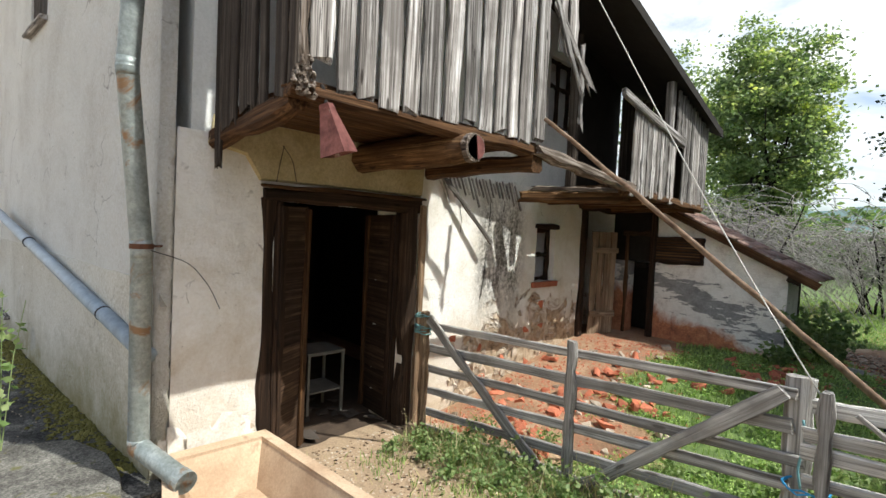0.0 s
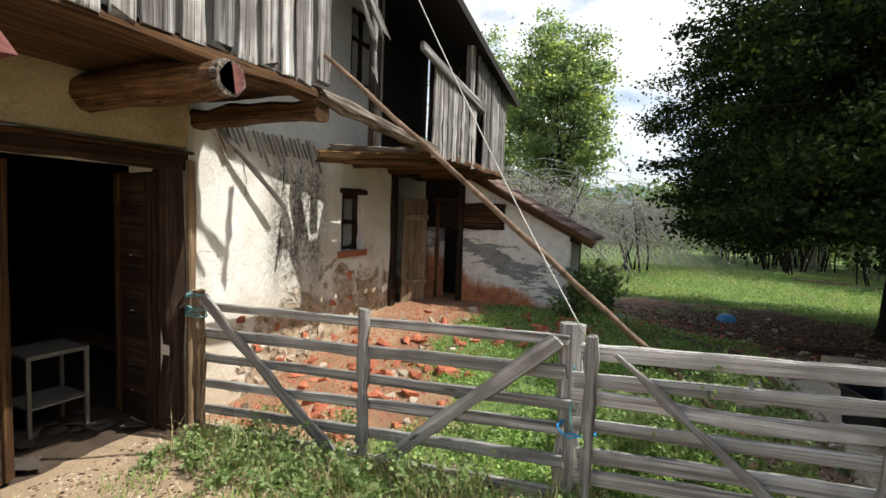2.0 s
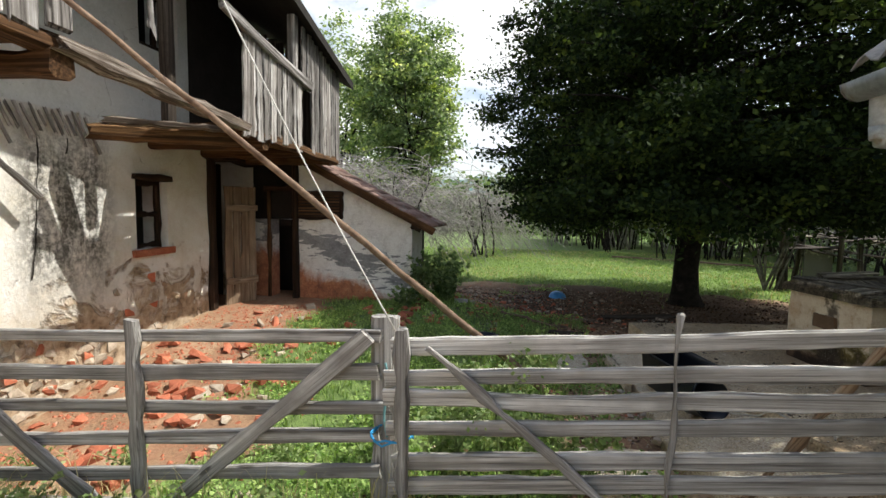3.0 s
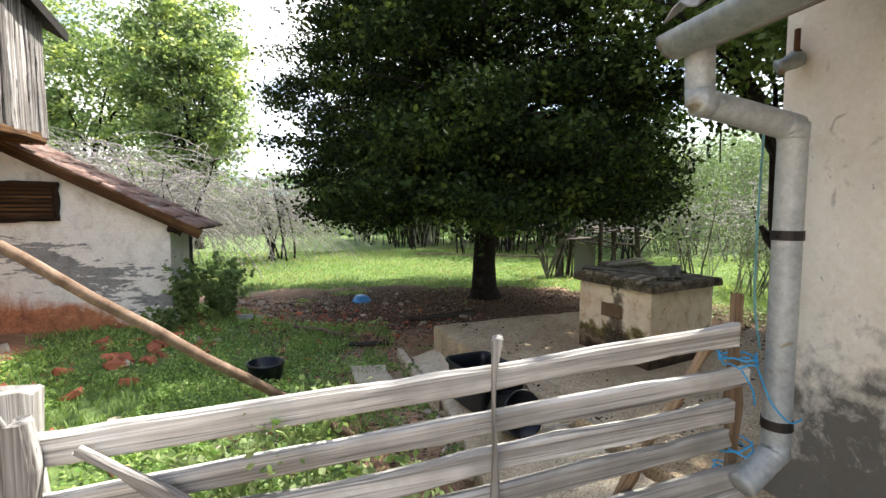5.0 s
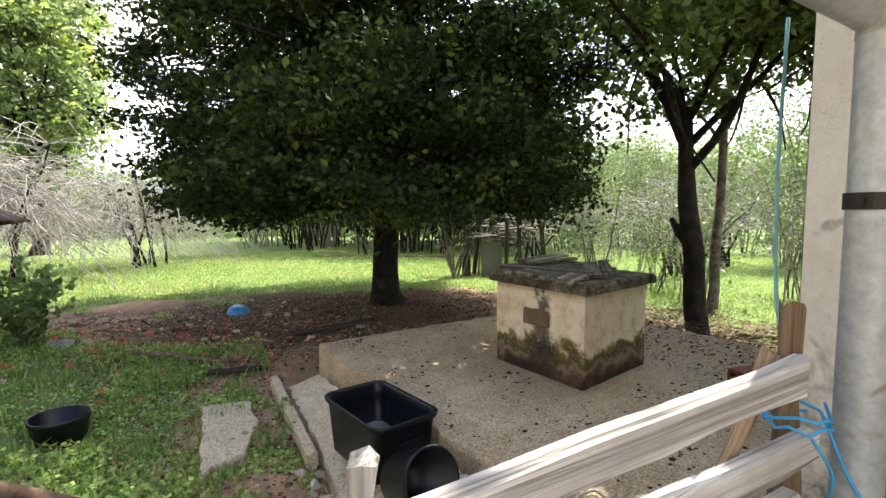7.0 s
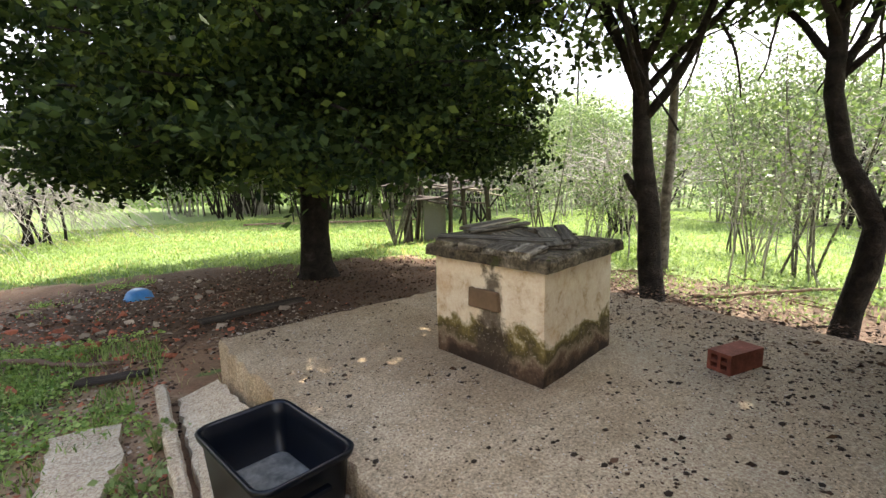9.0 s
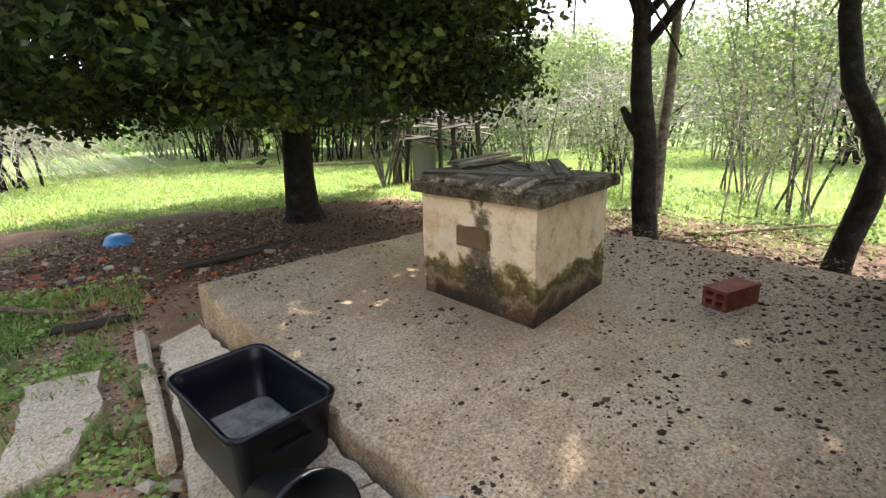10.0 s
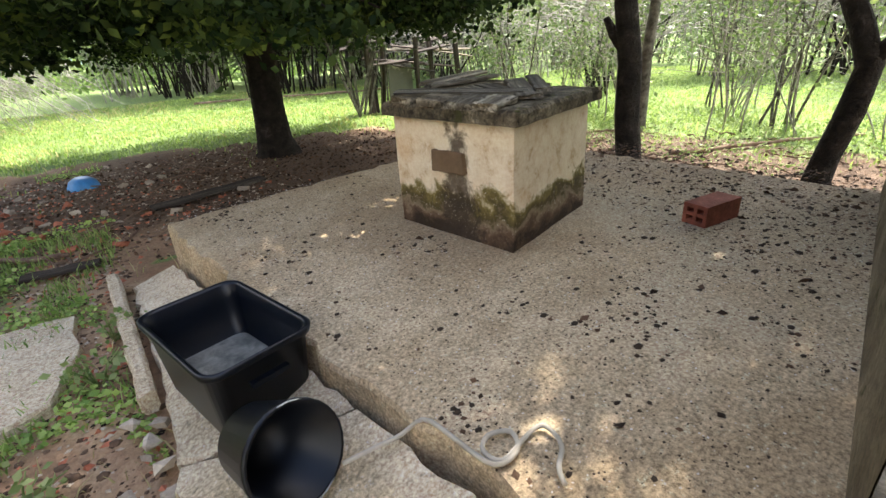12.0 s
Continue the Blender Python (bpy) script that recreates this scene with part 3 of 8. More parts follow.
def well_render():
    """Cream render, ochre blotches, an olive tide line, and brown wet dirt below it."""
    m, nt, b = nodes_of("stained_well_render")
    mp = texmap(nt, (1, 1, 1), "World")
    big = noise_node(nt, mp.outputs[0], 3.2, 6, 0.6, 0.5)
    mid_n = noise_node(nt, mp.outputs[0], 11, 7, 0.7, 0.4)
    fine = noise_node(nt, mp.outputs[0], 70, 5, 0.75)
    sep = nt.nodes.new("ShaderNodeSeparateXYZ")
    nt.links.new(mp.outputs[0], sep.inputs[0])
    cream = ramp(nt, mid_n, [(0.3, (0.50, 0.34, 0.18)), (0.45, (0.70, 0.58, 0.41)), (0.65, (0.78, 0.68, 0.51))])
    cream = mix(nt, ramp(nt, big, [(0.56, 0.0), (0.70, 0.6)]), cream, (0.56, 0.34, 0.15))
    z = math_node(nt, "ADD", sep.outputs["Z"], math_node(nt, "MULTIPLY", math_node(nt, "SUBTRACT", big, 0.5), 0.55))
    z = math_node(nt, "ADD", z, math_node(nt, "MULTIPLY", math_node(nt, "SUBTRACT", mid_n, 0.5), 0.16))
    # the stain that ran down from the cap widens towards the foot
    away = math_node(nt, "ABSOLUTE", math_node(nt, "SUBTRACT", sep.outputs["Y"], 3.77))
    wide = math_node(nt, "ADD", 0.03, math_node(nt, "MULTIPLY", math_node(nt, "SUBTRACT", 1.05, sep.outputs["Z"]), 0.17))
    run = math_node(nt, "SUBTRACT", wide, math_node(nt, "ADD", away, math_node(nt, "MULTIPLY", math_node(nt, "SUBTRACT", mid_n, 0.5), 0.34)))
    run = ramp(nt, math_node(nt, "ADD", math_node(nt, "MULTIPLY", run, 5.0), 0.5), [(0.38, 0.0), (0.66, 0.85)])
    tide = math_node(nt, "MULTIPLY", math_node(nt, "SUBTRACT", z, 0.5), 1.8)
    dirt = ramp(nt, tide, [(0.0, (0.040, 0.026, 0.017)), (0.11, (0.12, 0.075, 0.045)), (0.19, (0.24, 0.18, 0.115)), (0.27, (0.075, 0.060, 0.022)), (0.37, (0.20, 0.155, 0.05))])
    col = mix(nt, ramp(nt, tide, [(0.36, 1.0), (0.43, 0.0)]), cream, dirt)
    col = mix(nt, run, col, (0.045, 0.032, 0.022))
    specks = math_node(nt, "MULTIPLY", ramp(nt, fine, [(0.60, 0.0), (0.66, 0.75)]), ramp(nt, tide, [(0.05, 0.0), (0.2, 1.0), (0.40, 0.6), (0.6, 0.0)]))
    col = mix(nt, specks, col, (0.52, 0.47, 0.40))
    col = mix(nt, 0.35, col, ramp(nt, fine, [(0.3, 0.2), (0.7, 0.8)]), "OVERLAY")
    nt.links.new(col, b.inputs["Base Color"])
    b.inputs["Roughness"].default_value = 0.9
    b.inputs["Specular IOR Level"].default_value = 0.25
    bump(nt, b, math_node(nt, "ADD", math_node(nt, "MULTIPLY", fine, 0.5), mid_n), 0.7, 0.010)
    return m


M_WELL = well_render()
M_BLOCK = rough_stuff("dark_wet_clay_block", [(0.3, (0.13, 0.04, 0.026)), (0.7, (0.30, 0.10, 0.065))], 7, 60, 0.8, 0.5, 0.005, "Object", (9, 0.62, (0.05, 0.03, 0.022)), 0.4)
M_PLUMLEAF = leaf_mat("plum_leaves", (0.03, 0.055, 0.015), (0.15, 0.21, 0.06), 0.35)
M_CLOVER = leaf_mat("clover_leaves", (0.15, 0.27, 0.06), (0.50, 0.62, 0.22), 0.36)
M_WALL_END = rough_stuff("mossy_ochre_render", [(0.3, (0.07, 0.055, 0.03)), (0.5, (0.15, 0.12, 0.075)), (0.7, (0.26, 0.22, 0.15))], 3.0, 50, 0.93, 1.0, 0.02, "World", (8, 0.6, (0.07, 0.065, 0.025)), 0.6)
M_SLATE = wood("mossy_grey_boards", (0.016, 0.013, 0.009), (0.13, 0.11, 0.075), (0.40, 0.365, 0.28), vary=0.9)
M_PLAQUE = plain("brown_plaque", (0.16, 0.105, 0.06), 0.8)
M_MEADOW = leaf_mat("pale_meadow_grass", (0.20, 0.29, 0.10), (0.46, 0.52, 0.26), 0.42)
M_GRASS = leaf_mat("grass_blades", (0.11, 0.19, 0.045), (0.40, 0.49, 0.19), 0.4)
M_WEED = leaf_mat("weed_leaves", (0.12, 0.20, 0.06), (0.36, 0.42, 0.20), 0.35)
M_DRYGRASS = leaf_mat("dry_grass", (0.36, 0.30, 0.15), (0.58, 0.50, 0.30), 0.3, 0.8)
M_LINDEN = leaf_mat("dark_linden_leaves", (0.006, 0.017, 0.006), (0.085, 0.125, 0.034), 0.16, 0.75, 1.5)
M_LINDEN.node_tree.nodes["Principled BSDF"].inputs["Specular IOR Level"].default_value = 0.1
M_ASHLEAF = leaf_mat("light_ash_leaves", (0.16, 0.23, 0.10), (0.60, 0.66, 0.36), 0.48, 0.5, 1.1)
M_WOODLEAF = leaf_mat("wood_leaves", (0.075, 0.125, 0.045), (0.24, 0.31, 0.14), 0.42)
# Leaf colour paled to carry the haze over the far woods.
M_HAZELEAF = leaf_mat("haze_paled_leaves", (0.19, 0.26, 0.14), (0.50, 0.57, 0.38), 0.3, 0.6, 0.22)
M_SHOOTLEAF = leaf_mat("pale_sapling_leaves", (0.07, 0.11, 0.045), (0.25, 0.32, 0.15), 0.25)
M_LITTER = leaf_mat("dead_leaves", (0.014, 0.009, 0.006), (0.15, 0.085, 0.05), 0.05, 0.9)

# ---- ground ----
def axis(lo, hi, fine, far):
    out = [lo + fine * i for i in range(int((hi - lo) / fine) + 1)]
    step, a, b = fine, out[0], out[-1]
    left, right = [], []
    while b < far:
        step *= 1.35
        a, b = a - step, b + step
        left.append(a)
        right.append(b)
    return left[::-1] + out + right


gx, gy = axis(-3.0, 12.0, 0.12, 900), axis(-4.0, 14.0, 0.12, 900)
acc = Acc()
acc.v = [(x, y, ground_z(x, y)) for y in gy for x in gx]
nx = len(gx)
acc.f = [(j * nx + i, j * nx + i + 1, (j + 1) * nx + i + 1, (j + 1) * nx + i) for j in range(len(gy) - 1) for i in range(nx - 1)]


def ground_kind(x, y):
    """0 bare earth, 1 meadow."""
    n = 0.5 * nz(x, y, 1.0, 0.9) + 0.25 * nz(x, y, 2.0, 3.0)
    # a trodden belt of rubble and litter runs from the lean-to to the slab
    low = 7.8 - 1.05 * (x - 2.36)
    g = smooth(9.0, 10.2, y + n * 2.6 + 0.5 * max(0.0, x - 5.5))
    if 2.0 < y < 9 and x < 4.6:
        yard = smooth(1.0, 2.0, x + n * 2.2) * 0.95 * (1 - smooth(3.7, 4.3, x + 0.6 * n))
        g = max(g, yard * (1 - smooth(low - 0.5, low + 0.5, y + 1.6 * n)))
    if n > 0.16 and y > 5:
        g = max(g, smooth(0.16, 0.3, n) * 0.6)
    if math.hypot((x - 6.6) / 2.6, (y - 7.4) / 1.7) < 1 + n:
        g *= 0.1
    g = max(g, smooth(9.6, 11.0, x + n))
    if y < 2.0:
        g = max(0.0, 0.35 * smooth(0.8, 2.0, y + n)) if x < 5.3 else g
    if x < 0 and y < 4:
        g = 0.0
    return g


def humus_kind(x, y):
    """Dark soil under the trees."""
    n = 0.5 * nz(x, y, 5.0, 0.9) + 0.3 * nz(x, y, 7.0, 3.0)
    d = min(math.hypot((x - 6.2) / 3.0, (y - 7.6) / 2.2), math.hypot((x - 9.3) / 1.5, (y - 4.3) / 2.6))
    return 1 - smooth(0.75, 1.25, d + n * 0.7)


def ground_material():
    m, nt, b = nodes_of("yard_ground")
    at = nt.nodes.new("ShaderNodeAttribute")
    at.attribute_name = "meadow"
    mp = texmap(nt, (1, 1, 1), "World")
    big = noise_node(nt, mp.outputs[0], 1.3, 6, 0.65, 0.5)
    fine = noise_node(nt, mp.outputs[0], 45, 5, 0.7)
    mid_n = noise_node(nt, mp.outputs[0], 9, 6, 0.7)
    earth = ramp(nt, big, [(0.3, (0.17, 0.095, 0.052)), (0.5, (0.32, 0.20, 0.115)), (0.7, (0.49, 0.36, 0.23))])
    earth = mix(nt, ramp(nt, mid_n, [(0.5, 0.0), (0.72, 0.5)]), earth, (0.30, 0.15, 0.09))
    pale = nt.nodes.new("ShaderNodeSeparateXYZ")
    nt.links.new(mp.outputs[0], pale.inputs[0])
    trod = math_node(nt, "ADD", pale.outputs["Y"], math_node(nt, "MULTIPLY", mid_n, 1.2))
    earth = mix(nt, ramp(nt, math_node(nt, "MULTIPLY", trod, 0.25), [(0.62, 0.65), (0.74, 0.0)]), earth, (0.42, 0.32, 0.21))
    heap = math_node(nt, "ADD", pale.outputs["X"], math_node(nt, "MULTIPLY", math_node(nt, "SUBTRACT", mid_n, 0.5), 2.2))
    heap = math_node(nt, "MULTIPLY", ramp(nt, math_node(nt, "MULTIPLY", heap, 0.2), [(0.28, 1.0), (0.44, 0.0)]), ramp(nt, math_node(nt, "MULTIPLY", trod, 0.25), [(0.66, 0.0), (0.78, 0.8)]))
    earth = mix(nt, math_node(nt, "MULTIPLY", heap, ramp(nt, noise_node(nt, mp.outputs[0], 5, 6, 0.7), [(0.44, 0.05), (0.62, 0.85)])), earth, (0.33, 0.15, 0.085))
    turf = ramp(nt, mid_n, [(0.3, (0.06, 0.11, 0.025)), (0.6, (0.16, 0.23, 0.06)), (0.8, (0.30, 0.33, 0.13))])
    edge = math_node(nt, "ADD", at.outputs["Fac"], math_node(nt, "MULTIPLY", math_node(nt, "SUBTRACT", mid_n, 0.5), 0.9))
    soil = nt.nodes.new("ShaderNodeAttribute")
    soil.attribute_name = "humus"
    earth = mix(nt, math_node(nt, "MULTIPLY", soil.outputs["Fac"], ramp(nt, fine, [(0.25, 1.0), (0.7, 0.72)])), earth, (0.062, 0.037, 0.021))
    col = mix(nt, ramp(nt, edge, [(0.35, 0.0), (0.6, 1.0)]), earth, turf)
    col = mix(nt, 0.45, col, ramp(nt, fine, [(0.3, 0.2), (0.7, 0.85)]), "OVERLAY")
    nt.links.new(col, b.inputs["Base Color"])
    b.inputs["Roughness"].default_value = 0.95
    bump(nt, b, math_node(nt, "ADD", mid_n, math_node(nt, "MULTIPLY", fine, 0.6)), 0.9, 0.02)
    return m


ground = part("ground", acc, ground_material(), flat=False, kind="structure", label="bare reddish earth running into a green meadow", category="ground")
att = ground.data.attributes.new("meadow", "FLOAT", "POINT")
att.data.foreach_set("value", [ground_kind(v[0], v[1]) for v in acc.v])
att = ground.data.attributes.new("humus", "FLOAT", "POINT")
att.data.foreach_set("value", [humus_kind(v[0], v[1]) for v in acc.v])


# ---- walls ----
def wall(name, origin, u, width, z0, z1, thick, holes, mat, label, res=0.12, lump=0.012, category="wall"):
    """A wall of uneven face: u is its way along, the face looks to the right of u; holes are (u0, z0, u1, z1)."""
    o, u = Vector(origin), Vector(u).normalized()
    n = Vector((u.y, -u.x, 0))
    cuts_u = sorted({0.0, width, *[h[0] for h in holes], *[h[2] for h in holes]})
    cuts_z = sorted({z0, z1, *[h[1] for h in holes], *[h[3] for h in holes]})

    def fill(cuts):
        out = []
        for a, b in zip(cuts, cuts[1:]):
            k = max(1, round((b - a) / res))
            out += [a + (b - a) * i / k for i in range(k)]
        return out + [cuts[-1]]

    us, zs = fill(cuts_u), fill(cuts_z)
    acc = Acc()

    def face(s, z):
        p = o + u * s
        d = lump * (nz(p.x + 3, p.y, z, 1.7) + 0.5 * nz(p.x, p.y + 5, z, 6.0))
        return (p + n * d)[:2] + (z,) if 0 < s < width else (p.x, p.y, z)

    front = {(i, j): face(s, z) for i, s in enumerate(us) for j, z in enumerate(zs)}
    key = {}
    for k, p in front.items():
        key[k] = len(acc.v)
        acc.v.append(tuple(p))
    back = {}
    for k, p in front.items():
        back[k] = len(acc.v)
        q = o + u * us[k[0]] - n * thick
        acc.v.append((q.x, q.y, zs[k[1]]))

    def solid(i, j):
        if not (0 <= i < len(us) - 1 and 0 <= j < len(zs) - 1):
            return False
        cu, cz = (us[i] + us[i + 1]) / 2, (zs[j] + zs[j + 1]) / 2
        return not any(h[0] < cu < h[2] and h[1] < cz < h[3] for h in holes)

    for i in range(len(us) - 1):
        for j in range(len(zs) - 1):
            if not solid(i, j):
                continue
            a, b, c, d = (i, j), (i + 1, j), (i + 1, j + 1), (i, j + 1)
            acc.f.append((key[a], key[b], key[c], key[d]))
            acc.f.append((back[d], back[c], back[b], back[a]))
            for p, q, ni, nj in ((a, b, i, j - 1), (b, c, i + 1, j), (c, d, i, j + 1), (d, a, i - 1, j)):
                if not solid(ni, nj):
                    acc.f.append((key[q], key[p], back[p], back[q]))
    return part(name, acc, mat, kind="structure", label=label, category=category)


# The long front of the house: it looks to +x. The way along is +y.
wall("wall_front", (0, -0.09, 0), (0, 1, 0), 6.24, -0.35, 2.42, 0.5,
     [(0.69, -0.35, 2.01, 2.0), (4.15, 1.22, 4.57, 1.92), (5.25, -0.35, 6.239, 2.26)], M_WALL_B,
     "whitewashed stone house front, plaster peeling to brick and stone")
wall("wall_front_upper", (-0.03, 0, 0), (0, 1, 0), 4.9, 2.424, 5.6, 0.4, [(4.2, 3.25, 4.75, 4.15)], M_UPPER, "grey limewashed upper storey wall")
# Near-black wall stands in for the shaded recess of the loft.
part("wall_loft", Acc().box(-0.43, 4.904, 2.424, -0.03, 6.15, 5.0), M_ROOFDARK, kind="structure", label="near-black loft wall painted as the shade under the roof", category="wall")
# The gable side, which looks to -y and bends away a little.
ANG = radians(186.5)
A_DIR = Vector((math.cos(ANG), math.sin(ANG), 0))
wall("wall_side", Vector((0.012, -0.20, 0)) + A_DIR * 9, -A_DIR, 9.0, -0.8, 6.4, 0.1,
     [(9 - 4.15, 3.92, 9 - 3.3, 5.0), (9 - 6.1, 0.35, 9 - 5.25, 1.35)], M_WALL_A, "white roughcast side wall of the house")
acc = Acc().box(-9, 6.15, -0.4, -0.5, 6.4, 5.6).box(-9.3, -1.0, -0.6, -9.05, 6.4, 5.6)
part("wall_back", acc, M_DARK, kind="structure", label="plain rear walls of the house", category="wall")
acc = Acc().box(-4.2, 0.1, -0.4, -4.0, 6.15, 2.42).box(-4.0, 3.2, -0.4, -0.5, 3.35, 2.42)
part("wall_inner", acc, M_DARK, kind="structure", label="near-black inner walls of the dark store room", category="wall")
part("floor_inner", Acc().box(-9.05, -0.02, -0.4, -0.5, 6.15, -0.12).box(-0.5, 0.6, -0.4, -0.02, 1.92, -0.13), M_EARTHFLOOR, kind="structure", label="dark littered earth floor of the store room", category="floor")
part("ceiling_inner", Acc().box(-9.05, 0.1, 2.42, -0.5, 6.15, 2.55), M_ROOFDARK, kind="structure", label="near-black board ceiling of the store room", category="ceiling")

# Lean-to: its front looks to -y.
LX0, LX1, LY = 0.0, 2.30, 6.16
wall("wall_lean_to", (LX0, LY, 0), (1, 0, 0), LX1 - LX0, 0.1, 1.50, 0.22,
     [(0.26, 0.1, 0.60, 1.499)], M_WALL_LEAN, "whitewashed lean-to wall, patched with grey cement and rust-red at its foot")
acc = Acc()
HT = lambda x: 2.36 - (x - 0.60) * 0.50
acc.add([(0.6, LY, 1.50), (LX1, LY, 1.50), (0.6, LY, HT(0.6)), (0.6, LY + .22, 1.50), (LX1, LY + .22, 1.50), (0.6, LY + .22, HT(0.6))],
        [(0, 1, 2), (3, 5, 4), (0, 2, 5, 3), (1, 4, 5, 2), (0, 3, 4, 1)])
# Near-black panel closes a sky gap; shade above the doorway is its colour.
part("wall_lean_to_boards", Acc().box(-0.03, LY + 0.05, 1.504, 0.60, LY + 0.2, 2.6), M_DARK, kind="structure", label="near-black boards over the lean-to doorway", category="wall")
gable = part("wall_lean_to_gable", acc, M_WALL_LEAN, kind="structure", label="white gable of the lean-to under its roof edge", category="wall")
part("wall_lean_to_side", Acc().box(LX1 - 0.22, LY + 0.224, 0.0, LX1, 6.85, 1.40), M_WALL_LEAN, kind="structure", label="whitewashed lean-to side wall", category="wall")
# Back walls coloured near black in place of indoor shade.
part("wall_lean_to_back", Acc().box(-0.3, 6.85, 0.0, LX1, 7.0, 1.40).box(-0.5, 6.4, 0.0, -0.3, 7.0, 2.4), M_DARK, kind="structure", label="back walls inside the lean-to, near black for indoor shade", category="wall")

# Unseen boxes added to block sky light inside the lean-to doorway.
part("ceiling_lean_to", Acc().box(-0.5, 6.404, 2.46, 0.56, 7.0, 2.52).box(-0.02, LY + 0.224, 1.40, 0.44, 6.404, 2.46).box(-0.3, 6.86, 1.404, 0.56, 7.0, 2.456), M_ROOFDARK, kind="structure", label="unseen boards added to keep daylight out of the lean-to", category="ceiling")

# Building across the yard: its wall looks to -x, with a downpipe by the corner.
RX, RY = 5.56, 2.18
wall("wall_right", (RX, 2.145, 0), (0, -1, 0), 9.0, 0.0, 2.75, 0.35, [], M_WALL_R, "cream plastered outbuilding wall, black with damp at its foot")
CORNER_Y = 2.148
end_plan = [(RX + 0.002, CORNER_Y), (7.92, 2.695), (7.92, 2.33), (RX + 0.36, 1.86), (RX + 0.36, CORNER_Y)]
part("wall_right_end", Acc().add([(x, y, z) for z in (0.0, 2.9) for x, y in end_plan], [(0, 1, 6, 5), (1, 2, 7, 6), (2, 3, 8, 7), (3, 4, 9, 8), (4, 0, 5, 9), (5, 6, 7, 8, 9)]).box(7.60, -6.8, 0.0, 7.92, 2.28, 2.9), M_WALL_END, kind="structure", label="cream end wall of the outbuilding", category="wall")

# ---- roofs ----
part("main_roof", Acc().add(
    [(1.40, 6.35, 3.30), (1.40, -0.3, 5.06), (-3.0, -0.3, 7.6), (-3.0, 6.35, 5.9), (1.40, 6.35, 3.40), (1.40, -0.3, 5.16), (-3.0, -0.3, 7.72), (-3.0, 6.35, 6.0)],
    [(0, 3, 2, 1), (4, 5, 6, 7), (0, 1, 5, 4), (1, 2, 6, 5), (2, 3, 7, 6), (3, 0, 4, 7)]), M_ROOFDARK, kind="structure", label="dark overhanging house roof with near-black underside", category="roof")
part("main_roof_back", Acc().add(
    [(-3.0, 6.35, 6.0), (-3.0, -0.3, 7.72), (-9.6, -1.4, 5.2), (-9.6, 6.5, 4.6), (-3.0, 6.35, 5.9), (-3.0, -0.3, 7.6), (-9.6, -1.4, 5.1), (-9.6, 6.5, 4.5)],
    [(0, 1, 2, 3), (7, 6, 5, 4), (0, 3, 7, 4), (3, 2, 6, 7), (2, 1, 5, 6), (1, 0, 4, 5)]), M_ROOFDARK, kind="structure", label="dark rear slope of the house roof", category="roof")

lean_roof = thing("lean_to_roof", (1.4, 7.6, 2.0), "lean-to roof of old clay tiles on a dark board edge", "roof")
acc = Acc()
x0, x1 = 0.45, 2.55
for yy0, yy1, dz in ((LY - 0.12, 7.05, 0.0),):
    z0_, z1_ = HT(x0) + 0.03, HT(x1) + 0.03
    acc.add([(x0, yy0, z0_), (x1, yy0, z1_), (x1, yy1, z1_), (x0, yy1, z0_), (x0, yy0, z0_ + .05), (x1, yy0, z1_ + .05), (x1, yy1, z1_ + .05), (x0, yy1, z0_ + .05)],
            [(0, 3, 2, 1), (4, 5, 6, 7), (0, 1, 5, 4), (1, 2, 6, 5), (2, 3, 7, 6), (3, 0, 4, 7)])
part("roof_deck", acc, M_ROOFDARK, lean_roof, "dark board deck")
tile = Acc().loft([[(0, 0.085 * math.cos(a), 0.03 * math.sin(a) + dz) for a in [math.pi * k / 6 for k in range(7)]] +
                   [(0, 0.085 * math.cos(a) * 0.8, 0.03 * math.sin(a) * 0.6 + dz - 0.006) for a in [math.pi * k / 6 for k in range(6, -1, -1)]] for dz in (0.0,)] +
                  [[(0.3, 0.072 * math.cos(a), 0.03 * math.sin(a) - 0.012) for a in [math.pi * k / 6 for k in range(7)]] +
                   [(0.3, 0.072 * math.cos(a) * 0.8, 0.03 * math.sin(a) * 0.6 - 0.018) for a in [math.pi * k / 6 for k in range(6, -1, -1)]]]).mesh("tile", M_TILE, False)
slope = Vector((1, 0, -0.50)).normalized()
for r_ in range(6):
    for c_ in range(9):
        yy = LY - 0.06 + r_ * 0.18
        p = Vector((2.62, yy, HT(2.62) + 0.085)) - slope * (c_ * 0.25 + 0.0)
        m = along(p, p - slope, (0, 0, 1)) @ pose(R.uniform(-.01, .01), R.uniform(-.012, .012), 0, R.uniform(-4, 4), R.uniform(-2, 2), R.uniform(-3, 3))
        link("tile", tile, lean_roof, m)
plank("verge_board", (0.42, LY - 0.13, HT(0.42) + 0.03), (2.62, LY - 0.13, HT(2.62) + 0.02), 0.10, 0.025, M_BEAM, lean_roof, "red-brown verge board", wob=0.004)
plank("rafter_end", (2.30, LY - 0.04, HT(2.3) - 0.06), (2.42, LY - 0.04, HT(2.42) - 0.06), 0.07, 0.07, M_BOARD_DARK, lean_roof)

# Corrugated roof, gutter of the outbuilding.
shed_roof = thing("corrugated_roof", (5.2, 0, 2.3), "grey corrugated fibre-cement roof with mossy stains", "roof")
acc = Acc()
cols = 170
rings = []
for i in range(cols + 1):
    y = RY - 0.12 - 6.0 * i / cols
    h = 0.022 * math.sin(2 * math.pi * (RY - y) / 0.145)
    rings.append((y, h))
v = []
for y, h in rings:
    for x, z in ((4.958, 2.236), (5.7, 2.793), (8.3, 4.743)):
        v += [(x, y, z + h), (x, y, z + h - 0.008)]
f = []
